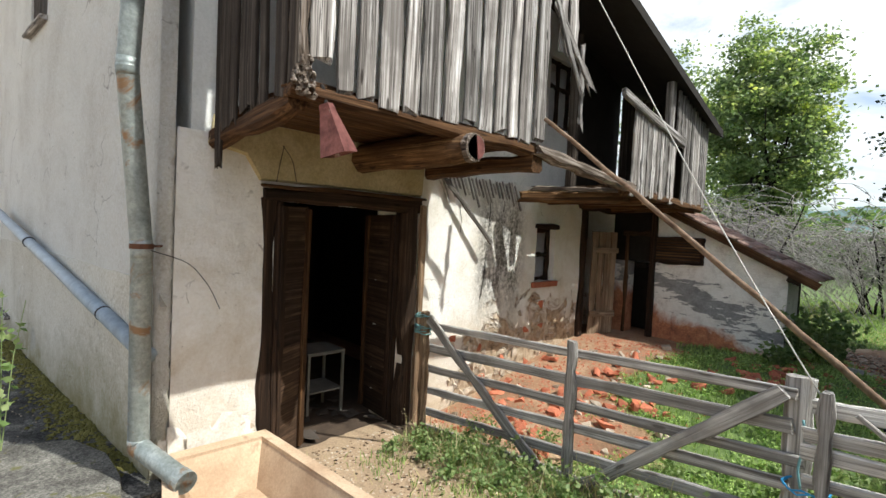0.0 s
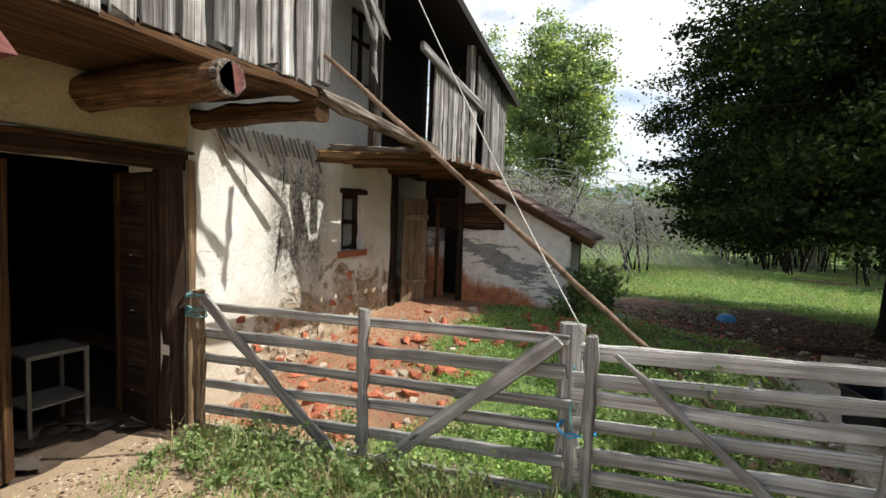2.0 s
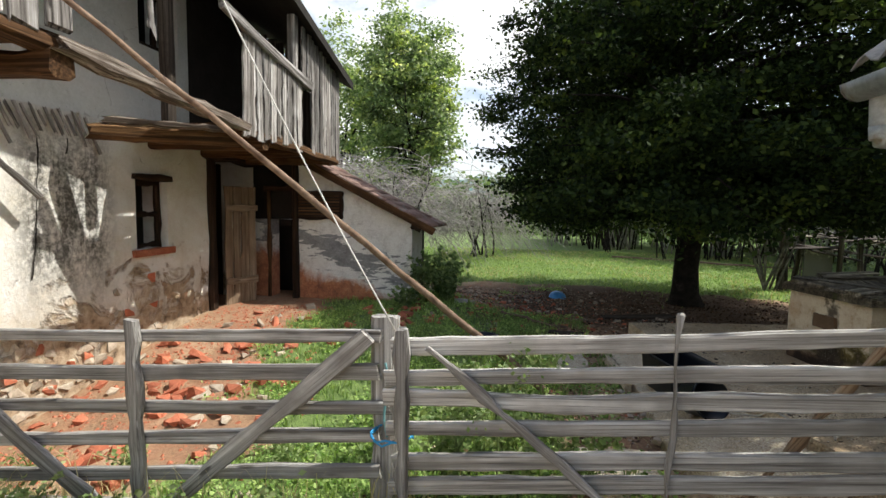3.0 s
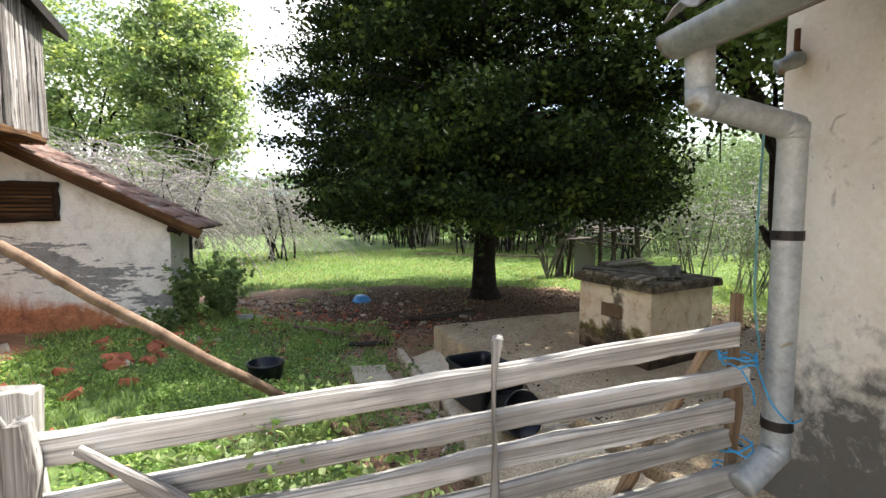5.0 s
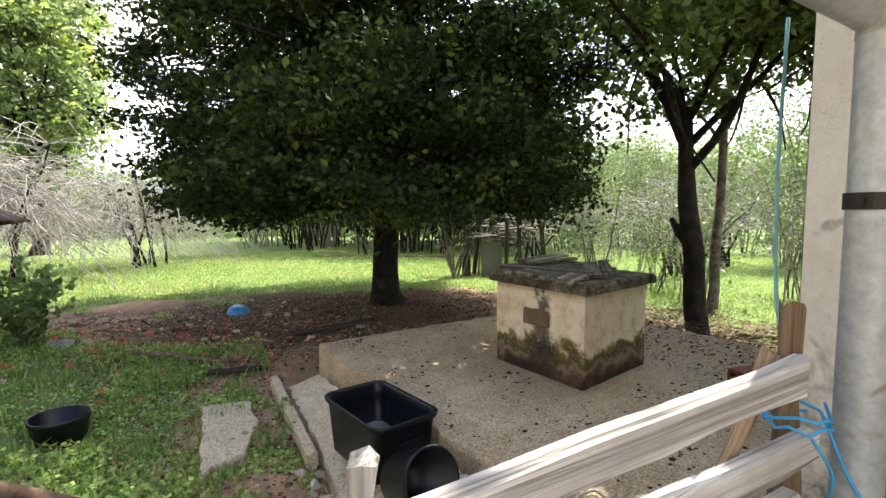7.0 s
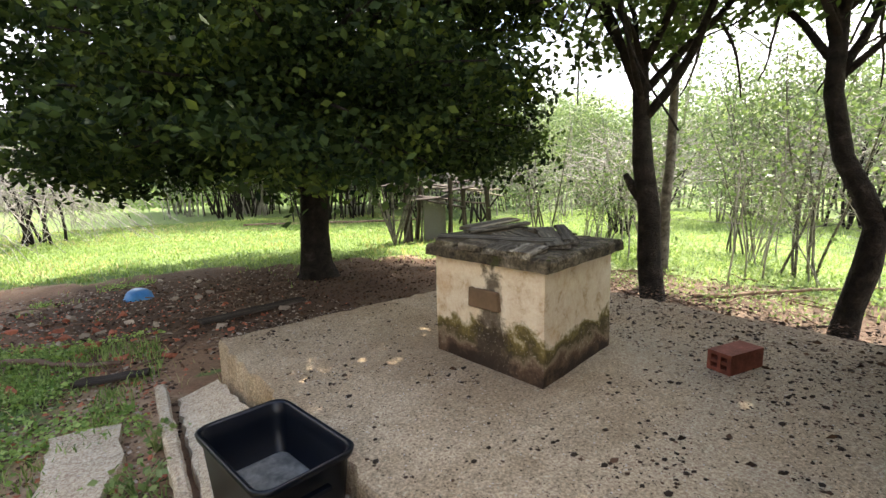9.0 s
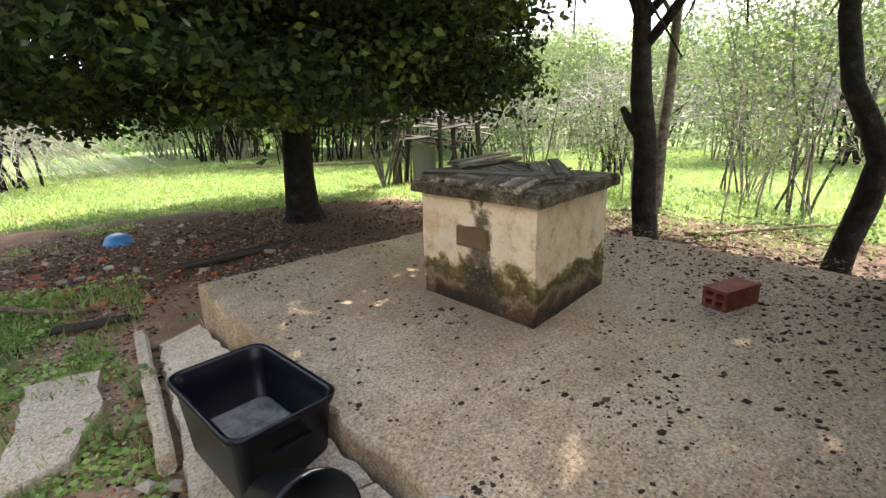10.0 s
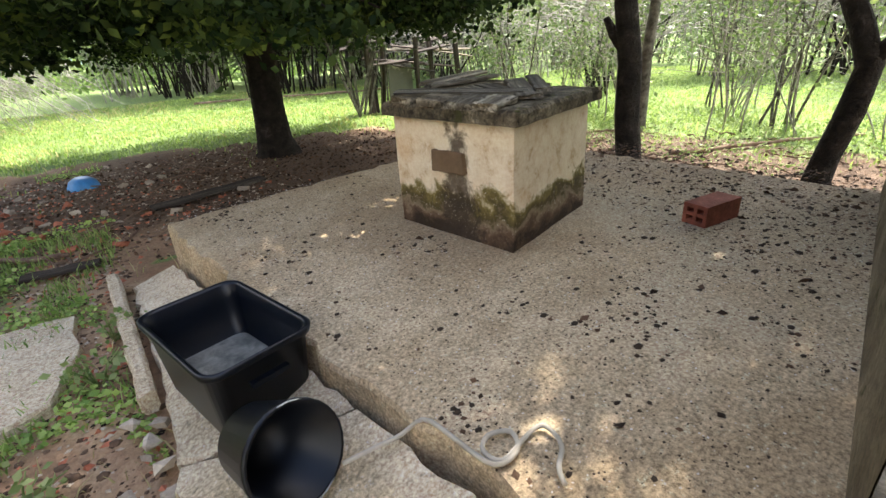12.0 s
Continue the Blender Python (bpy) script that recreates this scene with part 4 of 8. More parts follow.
for i in range(cols):
    for k in (0, 2):
        a, b_ = i * 6 + k, (i + 1) * 6 + k
        f += [(a, a + 2, b_ + 2, b_), (a + 1, b_ + 1, b_ + 3, a + 3)]
    f.append((i * 6, (i + 1) * 6, (i + 1) * 6 + 1, i * 6 + 1))
f += [(0, 1, 3, 2), (2, 3, 5, 4)]
part("corrugated_sheet", acc.add(v, f), M_ETERNIT, shed_roof, flat=False)
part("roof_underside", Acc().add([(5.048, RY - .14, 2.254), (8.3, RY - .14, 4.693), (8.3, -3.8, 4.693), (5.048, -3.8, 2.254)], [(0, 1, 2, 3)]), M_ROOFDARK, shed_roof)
gut = thing("roof_gutter", (4.9, 0, 2.13), "pale zinc half-round gutter stained with moss", "gutter")
prof = [(4.965 + 0.065 * math.cos(a), 2.15 + 0.065 * math.sin(a)) for a in [math.pi + math.pi * k / 8 for k in range(9)]]
prof_in = [(4.965 + 0.06 * math.cos(a), 2.15 + 0.06 * math.sin(a)) for a in [math.pi + math.pi * k / 8 for k in range(8, -1, -1)]]
part("trough", Acc().loft([[(x, y, z) for x, z in prof + prof_in] for y in (RY - 0.17, 1.0, -1.0, -3.6)]), M_ZINC_PALE, gut, flat=False)
part("end_cap", Acc().add([(x, RY - 0.168, z) for x, z in prof] + [(x, RY - 0.160, z) for x, z in prof], [tuple(range(9)), tuple(range(17, 8, -1))]), M_ZINC_PALE, gut)
plank("fascia_board", (5.075, RY - 0.16, 2.17), (5.075, -3.6, 2.17), 0.10, 0.025, M_BOARD, gut)


def pipe_run(name, pts, r, mat, label, bands=(), rusty=()):
    t = thing(name, pts[-1], label, "downpipe")
    for k in range(len(pts) - 1):
        a, b_ = Vector(pts[k]), Vector(pts[k + 1])
        d = (b_ - a).normalized()
        n_seg = max(1, int((b_ - a).length / 0.75))
        for s in range(n_seg):
            p, q = a + (b_ - a) * (s / n_seg), a + (b_ - a) * ((s + 1) / n_seg)
            L = (q - p).length
            acc = Acc().tube([p - d * 0.012, p + d * 0.008, p + d * 0.016, q - d * 0.0, q + d * 0.012], [r * 1.05, r * 1.05, r, r, r * 0.985], 18, 0.004)
            part("pipe_section", acc, mat, t, flat=False)
        if k + 2 < len(pts):
            acc = Acc()
            e = (Vector(pts[k + 2]) - b_).normalized()
            acc.tube([b_ - d * r * 0.9, b_ - d * r * 0.3, b_ + e * r * 0.3, b_ + e * r * 0.9], [r * 1.03] * 4, 18)
            part("elbow", acc, mat, t, flat=False)
    for z, off in bands:
        for k in range(len(pts) - 1):
            a, b_ = Vector(pts[k]), Vector(pts[k + 1])
            if min(a.z, b_.z) <= z <= max(a.z, b_.z) and abs((b_ - a).normalized().z) > 0.8:
                p = a + (b_ - a) * ((z - a.z) / (b_.z - a.z))
                acc = Acc().tube([p - Vector((0, 0, .016)), p + Vector((0, 0, .016))], [r * 1.10] * 2, 18)
                acc.tube([p, p + Vector(off)], 0.008, 6)
                part("pipe_clamp", acc, M_IRON if mat is M_ZINC_PALE else M_RUST, t, "rusty iron clamp")
    return t


pipe_run("drainpipe", [(0.12, -0.34, 3.9), (0.04, -0.385, 2.72), (0.05, -0.285, 1.6), (0.05, -0.275, 0.32), (0.50, -0.145, 0.255)], 0.062, M_ZINC,
         "dented zinc drainpipe with rust streaks and an open spout", [(1.62, (-0.02, 0.12, 0))])
pipe_run("drainpipe", [(5.025, RY - 0.205, 2.12), (5.035, RY - 0.205, 1.95), (5.345, RY - 0.26, 1.875), (5.345, RY - 0.26, 0.80), (5.20, RY - 0.28, 0.72)], 0.043, M_ZINC_PALE,
         "pale galvanised drainpipe with a swan neck under the gutter", [(1.53, (-0.055, 0, 0)), (0.90, (0.06, 0, 0))])
spout_d = Vector((0.45, 0.13, -0.065)).normalized()
spout_e = Vector((0.50, -0.145, 0.255)) + spout_d * 0.012
part("spout", Acc().tube([spout_e - spout_d * 0.02, spout_e + spout_d * 0.05, spout_e + spout_d * 0.05, spout_e - spout_d * 0.0], [0.067, 0.069, 0.064, 0.062], 20, 0.0, cap=False), M_ZINC, bpy.data.objects["drainpipe"], "open flared spout")
# The pipe end is closed; a dark disc paints its shaded hollow.
part("spout_hollow", Acc().tube([spout_e - spout_d * 0.004, spout_e + spout_d * 0.004], [0.0625, 0.0625], 20), M_DARK, bpy.data.objects["drainpipe"], "near-black disc for the shaded pipe inside")
# raised beige plinth along the side wall, and the roughcast strip at the house corner
side_n = Vector((-A_DIR.y, A_DIR.x, 0))
side_n = side_n if side_n.y < 0 else -side_n
sp0 = Vector((0.012, -0.20, 0)) + side_n * 0.007
sp1 = sp0 + Vector((A_DIR.x, A_DIR.y, 0)) * 7.0
rows = [[(*(sp0.lerp(sp1, k / 40) + side_n * (dn + 0.003 * nz(k, z, 1, 1.3))).xy, z + 0.006 * nz(k, 2, 2, 0.8)) for k in range(41)] for z, dn in ((0.0, 0.0), (0.3, 0.0), (0.7, 0.0), (1.38, 0.0), (1.38+0.004, -0.02))]
acc = Acc()
acc.v = [p for r_ in rows for p in r_]
acc.f = [(j * 41 + i, j * 41 + i + 1, (j + 1) * 41 + i + 1, (j + 1) * 41 + i) for j in range(4) for i in range(40)]
part("baseboard_side", acc, M_PLINTH, kind="structure", label="beige plinth render with moss at its foot", category="plinth")
acc = Acc()
nzs, nys = 110, 7
acc.v = [(0.012 + 0.010 * (0 < i < nys - 1) + 0.012 * nz(i * 1.7, j * 1.1, 4, 0.9) * (0 < i < nys - 1) - 0.02 * (i in (0, nys - 1)), -0.204 + (-0.095 - -0.204) * i / (nys - 1) + 0.012 * nz(j, i, 2, 0.35), 0.05 + 2.35 * j / (nzs - 1)) for j in range(nzs) for i in range(nys)]
acc.f = [(j * nys + i, j * nys + i + 1, (j + 1) * nys + i + 1, (j + 1) * nys + i) for j in range(nzs - 1) for i in range(nys - 1)]
part("trim_roughcast", acc, M_WALL_A, kind="structure", label="roughcast strip at the house corner", category="trim", flat=False)
scrap = Acc().loft([[(0.05, -0.185, 1.319), (0.055, -0.135, 1.219), (0.05, -0.175, 1.219)], [(0.053, -0.185, 1.319), (0.058, -0.135, 1.219), (0.053, -0.175, 1.219)]])
part("paper_scrap", scrap, M_WHITEPAINT, None, "white paper scrap stuck behind the drainpipe", category="paper")
tie = thing("plastic_pipe", (-0.3, -0.3, 0.8), "grey plastic pipe slanting along the white side wall", "pipe")
pa, pb = Vector((0.03, -0.23, 0.90)), Vector((0.012, -0.20, 0)) + A_DIR * 5.5 + Vector((0.01, -0.14, 1.80))
part("pipe_section", Acc().tube([pa, pa + (pb - pa) * 0.3, pa + (pb - pa) * 0.31, pb], [0.056, 0.056, 0.052, 0.052], 16), M_PVC, tie, flat=False)
for k in (0.16, 0.62):
    p = pa + (pb - pa) * k
    part("pipe_clamp", Acc().tube([p, p + (pb - pa).normalized() * 0.02], 0.06, 14), M_IRON, tie)

# ---- door and window of the front ----
door = link("door_1", None, None, Matrix.Translation((0, 1.26, 0)), "open double door of dark weathered planks in a heavy timber frame", category="door", kind="structure")
plank("lintel", (-0.03, 0.50, 2.03), (-0.03, 2.06, 2.05), 0.12, 0.14, M_DOOR, door, "splintered lintel beam", wob=0.01)
plank("lintel_board", (0.03, 0.48, 2.09), (0.03, 2.10, 2.11), 0.045, 0.06, M_BEAM, door, wob=0.008)
plank("jamb", (-0.05, 0.56, -0.2), (-0.05, 0.56, 2.0), 0.11, 0.13, M_DOOR, door, up=(0, 1, 0), wob=0.012)
plank("jamb", (-0.03, 1.97, -0.2), (-0.03, 1.97, 2.02), 0.15, 0.15, M_DOOR_LEAF, door, up=(0, 1, 0), wob=0.012)
plank("jamb_facing", (0.05, 2.075, -0.2), (0.05, 2.075, 2.05), 0.075, 0.05, M_GATE_OLD, door, up=(0, 1, 0), wob=0.008)
for h0, h1, lab in (((0.0, 0.62), (-0.20, 0.98), "dark plank door leaf standing half open"), ((-0.10, 1.90), (-0.70, 1.95), "dark plank door leaf swung inward")):
    a0, a1 = Vector((*h0, -0.11)), Vector((*h1, -0.11))
    way = (a1 - a0).normalized()
    leaf = plank("door_leaf", a0 + way * 0.02 + Vector((0, 0, 0)), a0 + way * 0.02 + Vector((0, 0, 2.08)), 0.05, 0.05, M_DOOR, door, lab, up=way)
    for k in range(9):
        z = 0.12 + k * 0.228
        plank("plank", a0 + way * 0.03 + Vector((0, 0, z)), a1 + Vector((0, 0, z + R.uniform(-.008, .008))), 0.236, 0.03, M_DOOR_LEAF, leaf, wob=0.004)
    side = Vector((-way.y, way.x, 0)) * (0.03 if h0[1] > 1 else -0.03)
    for s_ in (0.12, 0.92):
        q = a0 + (a1 - a0) * s_ + side
        plank("batten", q + Vector((0, 0, 0.02)), q + Vector((0, 0, 2.05)), 0.06, 0.03, M_BEAM if s_ > .5 else M_DOOR, leaf, up=way)
win = link("window_1", None, None, Matrix.Translation((0, 4.27, 1.57)), "small old window with a dark timber frame and bars", category="window", kind="structure")
for y in (4.09, 4.45):
    plank("window_frame", (-0.10, y, 1.22), (-0.10, y, 1.92), 0.06, 0.06, M_DOOR, win, up=(0, 1, 0))
for z in (1.25, 1.57, 1.89):
    plank("glazing_bar", (-0.10, 4.1, z), (-0.10, 4.44, z), 0.05, 0.05, M_DOOR, win)
plank("window_frame", (-0.02, 4.02, 1.94), (-0.02, 4.52, 1.94), 0.06, 0.12, M_DOOR, win)
part("window_sill", Acc().box(-0.2, 4.0, 1.15, 0.05, 4.54, 1.22, 0.01), M_BRICK, win, "broken brick sill")
# Near-black sheet in place of the shade behind the window.
part("backing", Acc().box(-0.35, 4.06, 1.22, -0.3, 4.48, 1.92), M_DARK, win)
win2 = link("window_2", None, None, Matrix.Translation((-0.1, 4.47, 3.7)), "upper window with a dark frame and empty panes", category="window", kind="structure")
for y in (4.22, 4.475, 4.73):
    plank("window_frame", (-0.1, y, 3.25), (-0.1, y, 4.15), 0.05, 0.05, M_DOOR, win2, up=(0, 1, 0))
for z in (3.28, 3.8, 4.12):
    plank("glazing_bar", (-0.1, 4.22, z), (-0.1, 4.73, z), 0.05, 0.05, M_DOOR, win2)
for k, (u0, u1, z0, z1) in enumerate(((3.3, 4.15, 3.92, 5.0), (5.25, 6.1, 0.35, 1.35))):
    w3 = link("window_%d" % (k + 3), None, None, Matrix.Translation((-4.5, -0.6, z0)), "shuttered side window with grey boards", category="window", kind="structure")
    for i in range(6):
        s = u0 + (u1 - u0) * (i + .5) / 6
        p = Vector((0.012, -0.20, 0)) + A_DIR * s + Vector((0, 0.03, 0))
        plank("slat", p + Vector((0, 0, z0)), p + Vector((0, 0, z1)), (u1 - u0) / 6 - 0.006, 0.03, M_BOARD_DARK, w3, up=A_DIR)
    p, q = (Vector((0.012, -0.20, z0 - 0.03)) + A_DIR * s + Vector((0, -0.03, 0)) for s in (u0 - .05, u1 + .05))
    plank("window_sill", p, q, 0.06, 0.10, M_BOARD, w3)

# ---- second doorway by the lean-to ----
door2 = link("door_2", None, None, Matrix.Translation((0, 5.6, 0.38)), "pale plank door ajar in a dark timber doorway", category="door", kind="structure")
plank("jamb", (-0.02, 5.20, 0.3), (-0.02, 5.20, 2.26), 0.12, 0.14, M_DOOR, door2, up=(0, 1, 0), wob=0.01)
plank("lintel", (0.0, 5.1, 2.30), (0.0, 6.2, 2.30), 0.14, 0.16, M_DOOR, door2, wob=0.01)
plank("jamb", (0.64, LY - 0.04, 0.3), (0.64, LY - 0.04, 2.32), 0.09, 0.10, M_DOOR, door2, up=(1, 0, 0), wob=0.008)
plank("jamb", (0.235, LY - 0.01, 0.3), (0.235, LY - 0.01, 1.95), 0.05, 0.06, M_BEAM, door2, up=(1, 0, 0), wob=0.006)
plank("lintel", (0.18, LY - 0.03, 1.93), (0.64, LY - 0.03, 1.93), 0.08, 0.08, M_DOOR, door2)
leaf = link("door_leaf", plank_acc(0.04, 0.02, 0.02, n=1).mesh("door_leaf", M_LEAF_DOOR), door2, Matrix.Translation((0.1, 5.6, 1.0)), "pale brown plank leaf")
d0, d1 = Vector((0.03, 5.42, 0.40)), Vector((0.20, 5.85, 0.40))
for k in range(4):
    p = d0 + (d1 - d0) * ((k + .5) / 4)
    plank("plank", p, p + Vector((0, 0, 1.52)), (d1 - d0).length / 4 - 0.004, 0.03, M_LEAF_DOOR, leaf, up=(d1 - d0))
for z in (0.30, 1.25):
    plank("batten", d0 + Vector((0.03, -0.01, z)), d1 + Vector((0.03, -0.01, z)), 0.08, 0.025, M_LEAF_DOOR, leaf)
part("threshold", Acc().box(-0.3, 5.18, 0.2, 0.62, LY - 0.05, 0.37, 0.01), M_CONC_PALE, kind="structure", label="worn stone threshold of the second door", category="threshold")
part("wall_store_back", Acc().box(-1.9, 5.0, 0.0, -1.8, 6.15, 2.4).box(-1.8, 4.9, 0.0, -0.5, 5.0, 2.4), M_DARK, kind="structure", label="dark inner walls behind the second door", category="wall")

vent = link("window_5", None, None, Matrix.Translation((0.98, LY, 1.7)), "louvred vent window with a dark wooden frame", category="window", kind="structure")
VX0, VX1, VZ0, VZ1 = 0.62, 1.31, 1.53, 1.87
# Dark sheet painted for the shade behind the slats.
part("backing", Acc().box(VX0, LY - 0.012, VZ0, VX1, LY - 0.004, VZ1), M_ROOFDARK, vent)
for z in (VZ0, VZ1):
    plank("window_frame", (VX0 - .02, LY - 0.03, z), (VX1 + .02, LY - 0.03, z), 0.055, 0.06, M_DOOR, vent)
for x in (VX0, VX1):
    plank("window_frame", (x, LY - 0.03, VZ0), (x, LY - 0.03, VZ1), 0.055, 0.055, M_DOOR, vent, up=(1, 0, 0))
for k in range(7):
    z = VZ0 + 0.05 + k * 0.042
    plank("slat", (VX0, LY - 0.03, z), (VX1, LY - 0.03, z), 0.03, 0.008, M_BEAM, vent, up=(0, 0.5, 1), wob=0.002)

# ---- timber gallery ----
GX = 1.27
gallery = thing("timber_gallery", (0.6, 3, 2.45), "decayed timber gallery with ragged grey boards over the doors", "gallery")
y = 0.17
k = 0
while y < 2.20:
    w = R.uniform(0.12, 0.19)
    bot = 2.53 + 0.02 * (y - 0.2) + R.uniform(-0.025, 0.02) + (0.16 if k == 0 else 0) + (0.03 if k == 1 else 0)
    plank("board", (GX + R.uniform(-.006, .006), y + w / 2, bot), (GX + R.uniform(-.006, .006), y + w / 2 + R.uniform(-.012, .012), 4.6), w - R.uniform(0.022, 0.046), 0.024, M_BOARD, gallery, up=(0, 1, 0), n=10, ragged=0.03, wob=0.004)
    y += w
    k += 1
x = 0.10
k = 0
while x < 1.2:
    w = R.uniform(0.10, 0.16)
    bot = 2.40 + 0.13 * (x / 1.2) + R.uniform(-0.03, 0.03) - (0.22 if k == 0 else 0)
    if not 0.82 < x < 0.98:
        # This end faces away from the sun; its shade is in the wood colour.
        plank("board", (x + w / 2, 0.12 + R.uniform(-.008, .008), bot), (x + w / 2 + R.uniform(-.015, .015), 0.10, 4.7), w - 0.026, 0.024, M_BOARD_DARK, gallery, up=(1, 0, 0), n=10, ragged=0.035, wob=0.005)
    x += w
    k += 1
plank("corner_post", (GX - 0.05, 0.16, 2.50), (GX - 0.05, 0.16, 4.6), 0.11, 0.11, M_ROT, gallery, "rotten pale corner post", up=(0, 1, 0), wob=0.016, n=14)
plank("sill_beam", (GX - 0.07, 0.10, 2.50), (GX - 0.07, 2.22, 2.50), 0.10, 0.14, M_BEAM, gallery, wob=0.012)
plank("end_beam", (0.0, 0.17, 2.38), (GX - 0.08, 0.17, 2.46), 0.11, 0.12, M_BEAM, gallery, wob=0.014)
for k in range(9):
    x = 0.03 + k * 0.132
    plank("floor_board", (x + 0.06, 0.2, 2.555), (x + 0.06, 2.24, 2.555), 0.128, 0.03, M_BEAM, gallery, up=(1, 0, 0), wob=0.004)
part("joist", Acc().tube([(-0.1, 1.36, 2.40), (0.4, 1.37, 2.41), (0.8, 1.36, 2.40), (1.12, 1.35, 2.38), (GX + 0.06, 1.35, 2.38)], [0.125, 0.118, 0.128, 0.112, 0.092], 14, 0.09), M_LOG, gallery, "round hewn joist log", flat=False)
plank("joist", (-0.05, 2.18, 2.40), (GX, 2.20, 2.40), 0.14, 0.15, M_BEAM, gallery, wob=0.012)
part("log_end", Acc().tube([(GX + 0.055, 1.35, 2.38), (GX + 0.10, 1.35, 2.38), (GX + 0.10, 1.35, 2.38), (GX + 0.06, 1.35, 2.38)], [0.10, 0.096, 0.072, 0.062], 14, 0.07), M_ROT, gallery, "pale hollow log end")
part("tin_patch", Acc().loft([[(GX + dx, 1.352 + 0.08 * math.cos(a), 2.38 + 0.08 * math.sin(a)) for a in [-1.3 + 2.9 * k / 10 for k in range(11)]] for dx in (0.104, 0.110)]), M_REDMETAL, gallery, "faded red tin patch nailed on the log end")
for cy_, cz, rr in ((0.15, 2.50, .026), (0.19, 2.55, .03), (0.14, 2.58, .024), (0.20, 2.49, .022), (0.17, 2.63, .026), (0.12, 2.54, .02)):
    part("rotten_ring", Acc().tube([(GX + 0.004 + 0.012 * math.sin(3 * a + cz * 9), cy_ + rr * math.cos(a), cz + rr * 1.4 * math.sin(a)) for a in [2 * math.pi * k / 12 for k in range(13)]], [0.011 + 0.006 * math.sin(2.1 * k + cz * 7) for k in range(13)], 6, 0.3), M_ROT, gallery, "pale worm-eaten wood round a hole")
# broken outer beam, then the far boards
for a, b_, w, t, mt, lab in (((GX, 2.15, 2.50), (GX - 0.03, 3.95, 2.37), 0.10, 0.11, M_ROT, "splintered pale beam"), ((0.25, 3.35, 2.25), (GX - 0.1, 4.1, 2.29), 0.13, 0.14, M_LOG, "splintered dark brown beam"), ((0.45, 3.28, 2.33), (GX - 0.15, 3.95, 2.35), 0.05, 0.09, M_ROT, "splintered pale slab of wood")):
    plank("broken_beam", a, b_, w, t, mt, gallery, lab, wob=0.006, n=12, ragged=0.07, wave=0.003, notch=0.08)
plank("sill_beam", (GX - 0.05, 3.85, 2.34), (GX - 0.05, 6.1, 2.30), 0.10, 0.12, M_BEAM, gallery, wob=0.012)
plank("rail", (GX + 0.03, 3.55, 3.28), (GX + 0.03, 5.2, 3.05), 0.10, 0.05, M_BOARD, gallery, wob=0.01)
y = 3.86
while y < 6.1:
    w = R.uniform(0.10, 0.15)
    hi = 3.22 - 0.14 * (y - 3.86) + R.uniform(-.03, .03) if y < 4.95 else 3.95 - 0.27 * (y - 4.0)
    lo = 2.31 + R.uniform(-0.03, 0.03)
    if 4.98 < y < 5.25:
        part_lo, part_hi = 3.0, hi
    else:
        part_lo, part_hi = lo, hi
    plank("board", (GX + R.uniform(-.006, .006), y + w / 2, part_lo), (GX + R.uniform(-.006, .006), y + w / 2 + R.uniform(-.015, .015), part_hi), w - 0.022, 0.024, M_BOARD, gallery, up=(0, 1, 0), n=8, ragged=0.02)
    y += w
plank("post", (GX - 0.06, 4.95, 2.3), (GX - 0.06, 4.95, 3.75), 0.10, 0.10, M_BOARD, gallery, up=(0, 1, 0))
plank("post", (GX - 0.06, 6.05, 2.3), (GX - 0.06, 6.05, 3.45), 0.10, 0.10, M_BOARD, gallery, up=(0, 1, 0))
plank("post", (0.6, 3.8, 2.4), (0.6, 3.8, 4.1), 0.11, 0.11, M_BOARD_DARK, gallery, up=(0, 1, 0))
for k in range(8):
    plank("floor_board", (0.03 + k * 0.15, 3.9, 2.40), (0.03 + k * 0.15, 6.1, 2.38), 0.14, 0.03, M_BEAM, gallery, up=(1, 0, 0))
for yj in (4.3, 5.1, 5.9):
    plank("joist", (-0.05, yj, 2.30), (GX - 0.02, yj, 2.28), 0.12, 0.12, M_BEAM, gallery, wob=0.012)
x = 0.02
while x < 1.2:
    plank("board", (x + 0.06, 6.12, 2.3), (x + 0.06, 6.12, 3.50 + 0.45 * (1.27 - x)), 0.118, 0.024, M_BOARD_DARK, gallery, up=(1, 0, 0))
    x += 0.122
# hanging broken boards under the roof
for p0, p1, w in (((GX, 2.45, 4.3), (GX - .02, 2.50, 3.35), 0.11), ((GX, 2.58, 4.3), (GX, 2.62, 3.42), 0.12), ((GX, 2.25, 3.9), (GX + 0.05, 2.72, 3.05), 0.06),
                  ((GX, 2.35, 3.72), (GX + 0.02, 2.95, 3.15), 0.07), ((GX - 0.1, 2.95, 3.6), (GX - 0.05, 2.9, 2.80), 0.05)):
    plank("loose_board", p0, p1, w, 0.022, M_BOARD, gallery, up=(0, 1, 0), n=8, ragged=0.05, wob=0.008, notch=0.06)
lamp = thing("tin_lamp", (GX - 0.02, 0.32, 2.2), "faded red tin lamp shade hanging from the gallery corner", "lamp")
m = Matrix.Translation((GX + 0.0, 0.30, 2.42)) @ pose(0, 0, 0, 10, -14, 28)
ring = lambda s, z: [Vector((x * s, y * s, z)) for x, y in ((-1, -1), (1, -1), (1, 1), (-1, 1))]
part("shade", Acc().loft([ring(0.03, 0.0), ring(0.074, -0.24), ring(0.068, -0.24), ring(0.026, -0.02)], cap=False), M_REDMETAL, lamp, m=m)
part("cap", Acc().loft([ring(0.033, 0.0), ring(0.026, 0.03)]), M_REDMETAL, lamp, m=m)
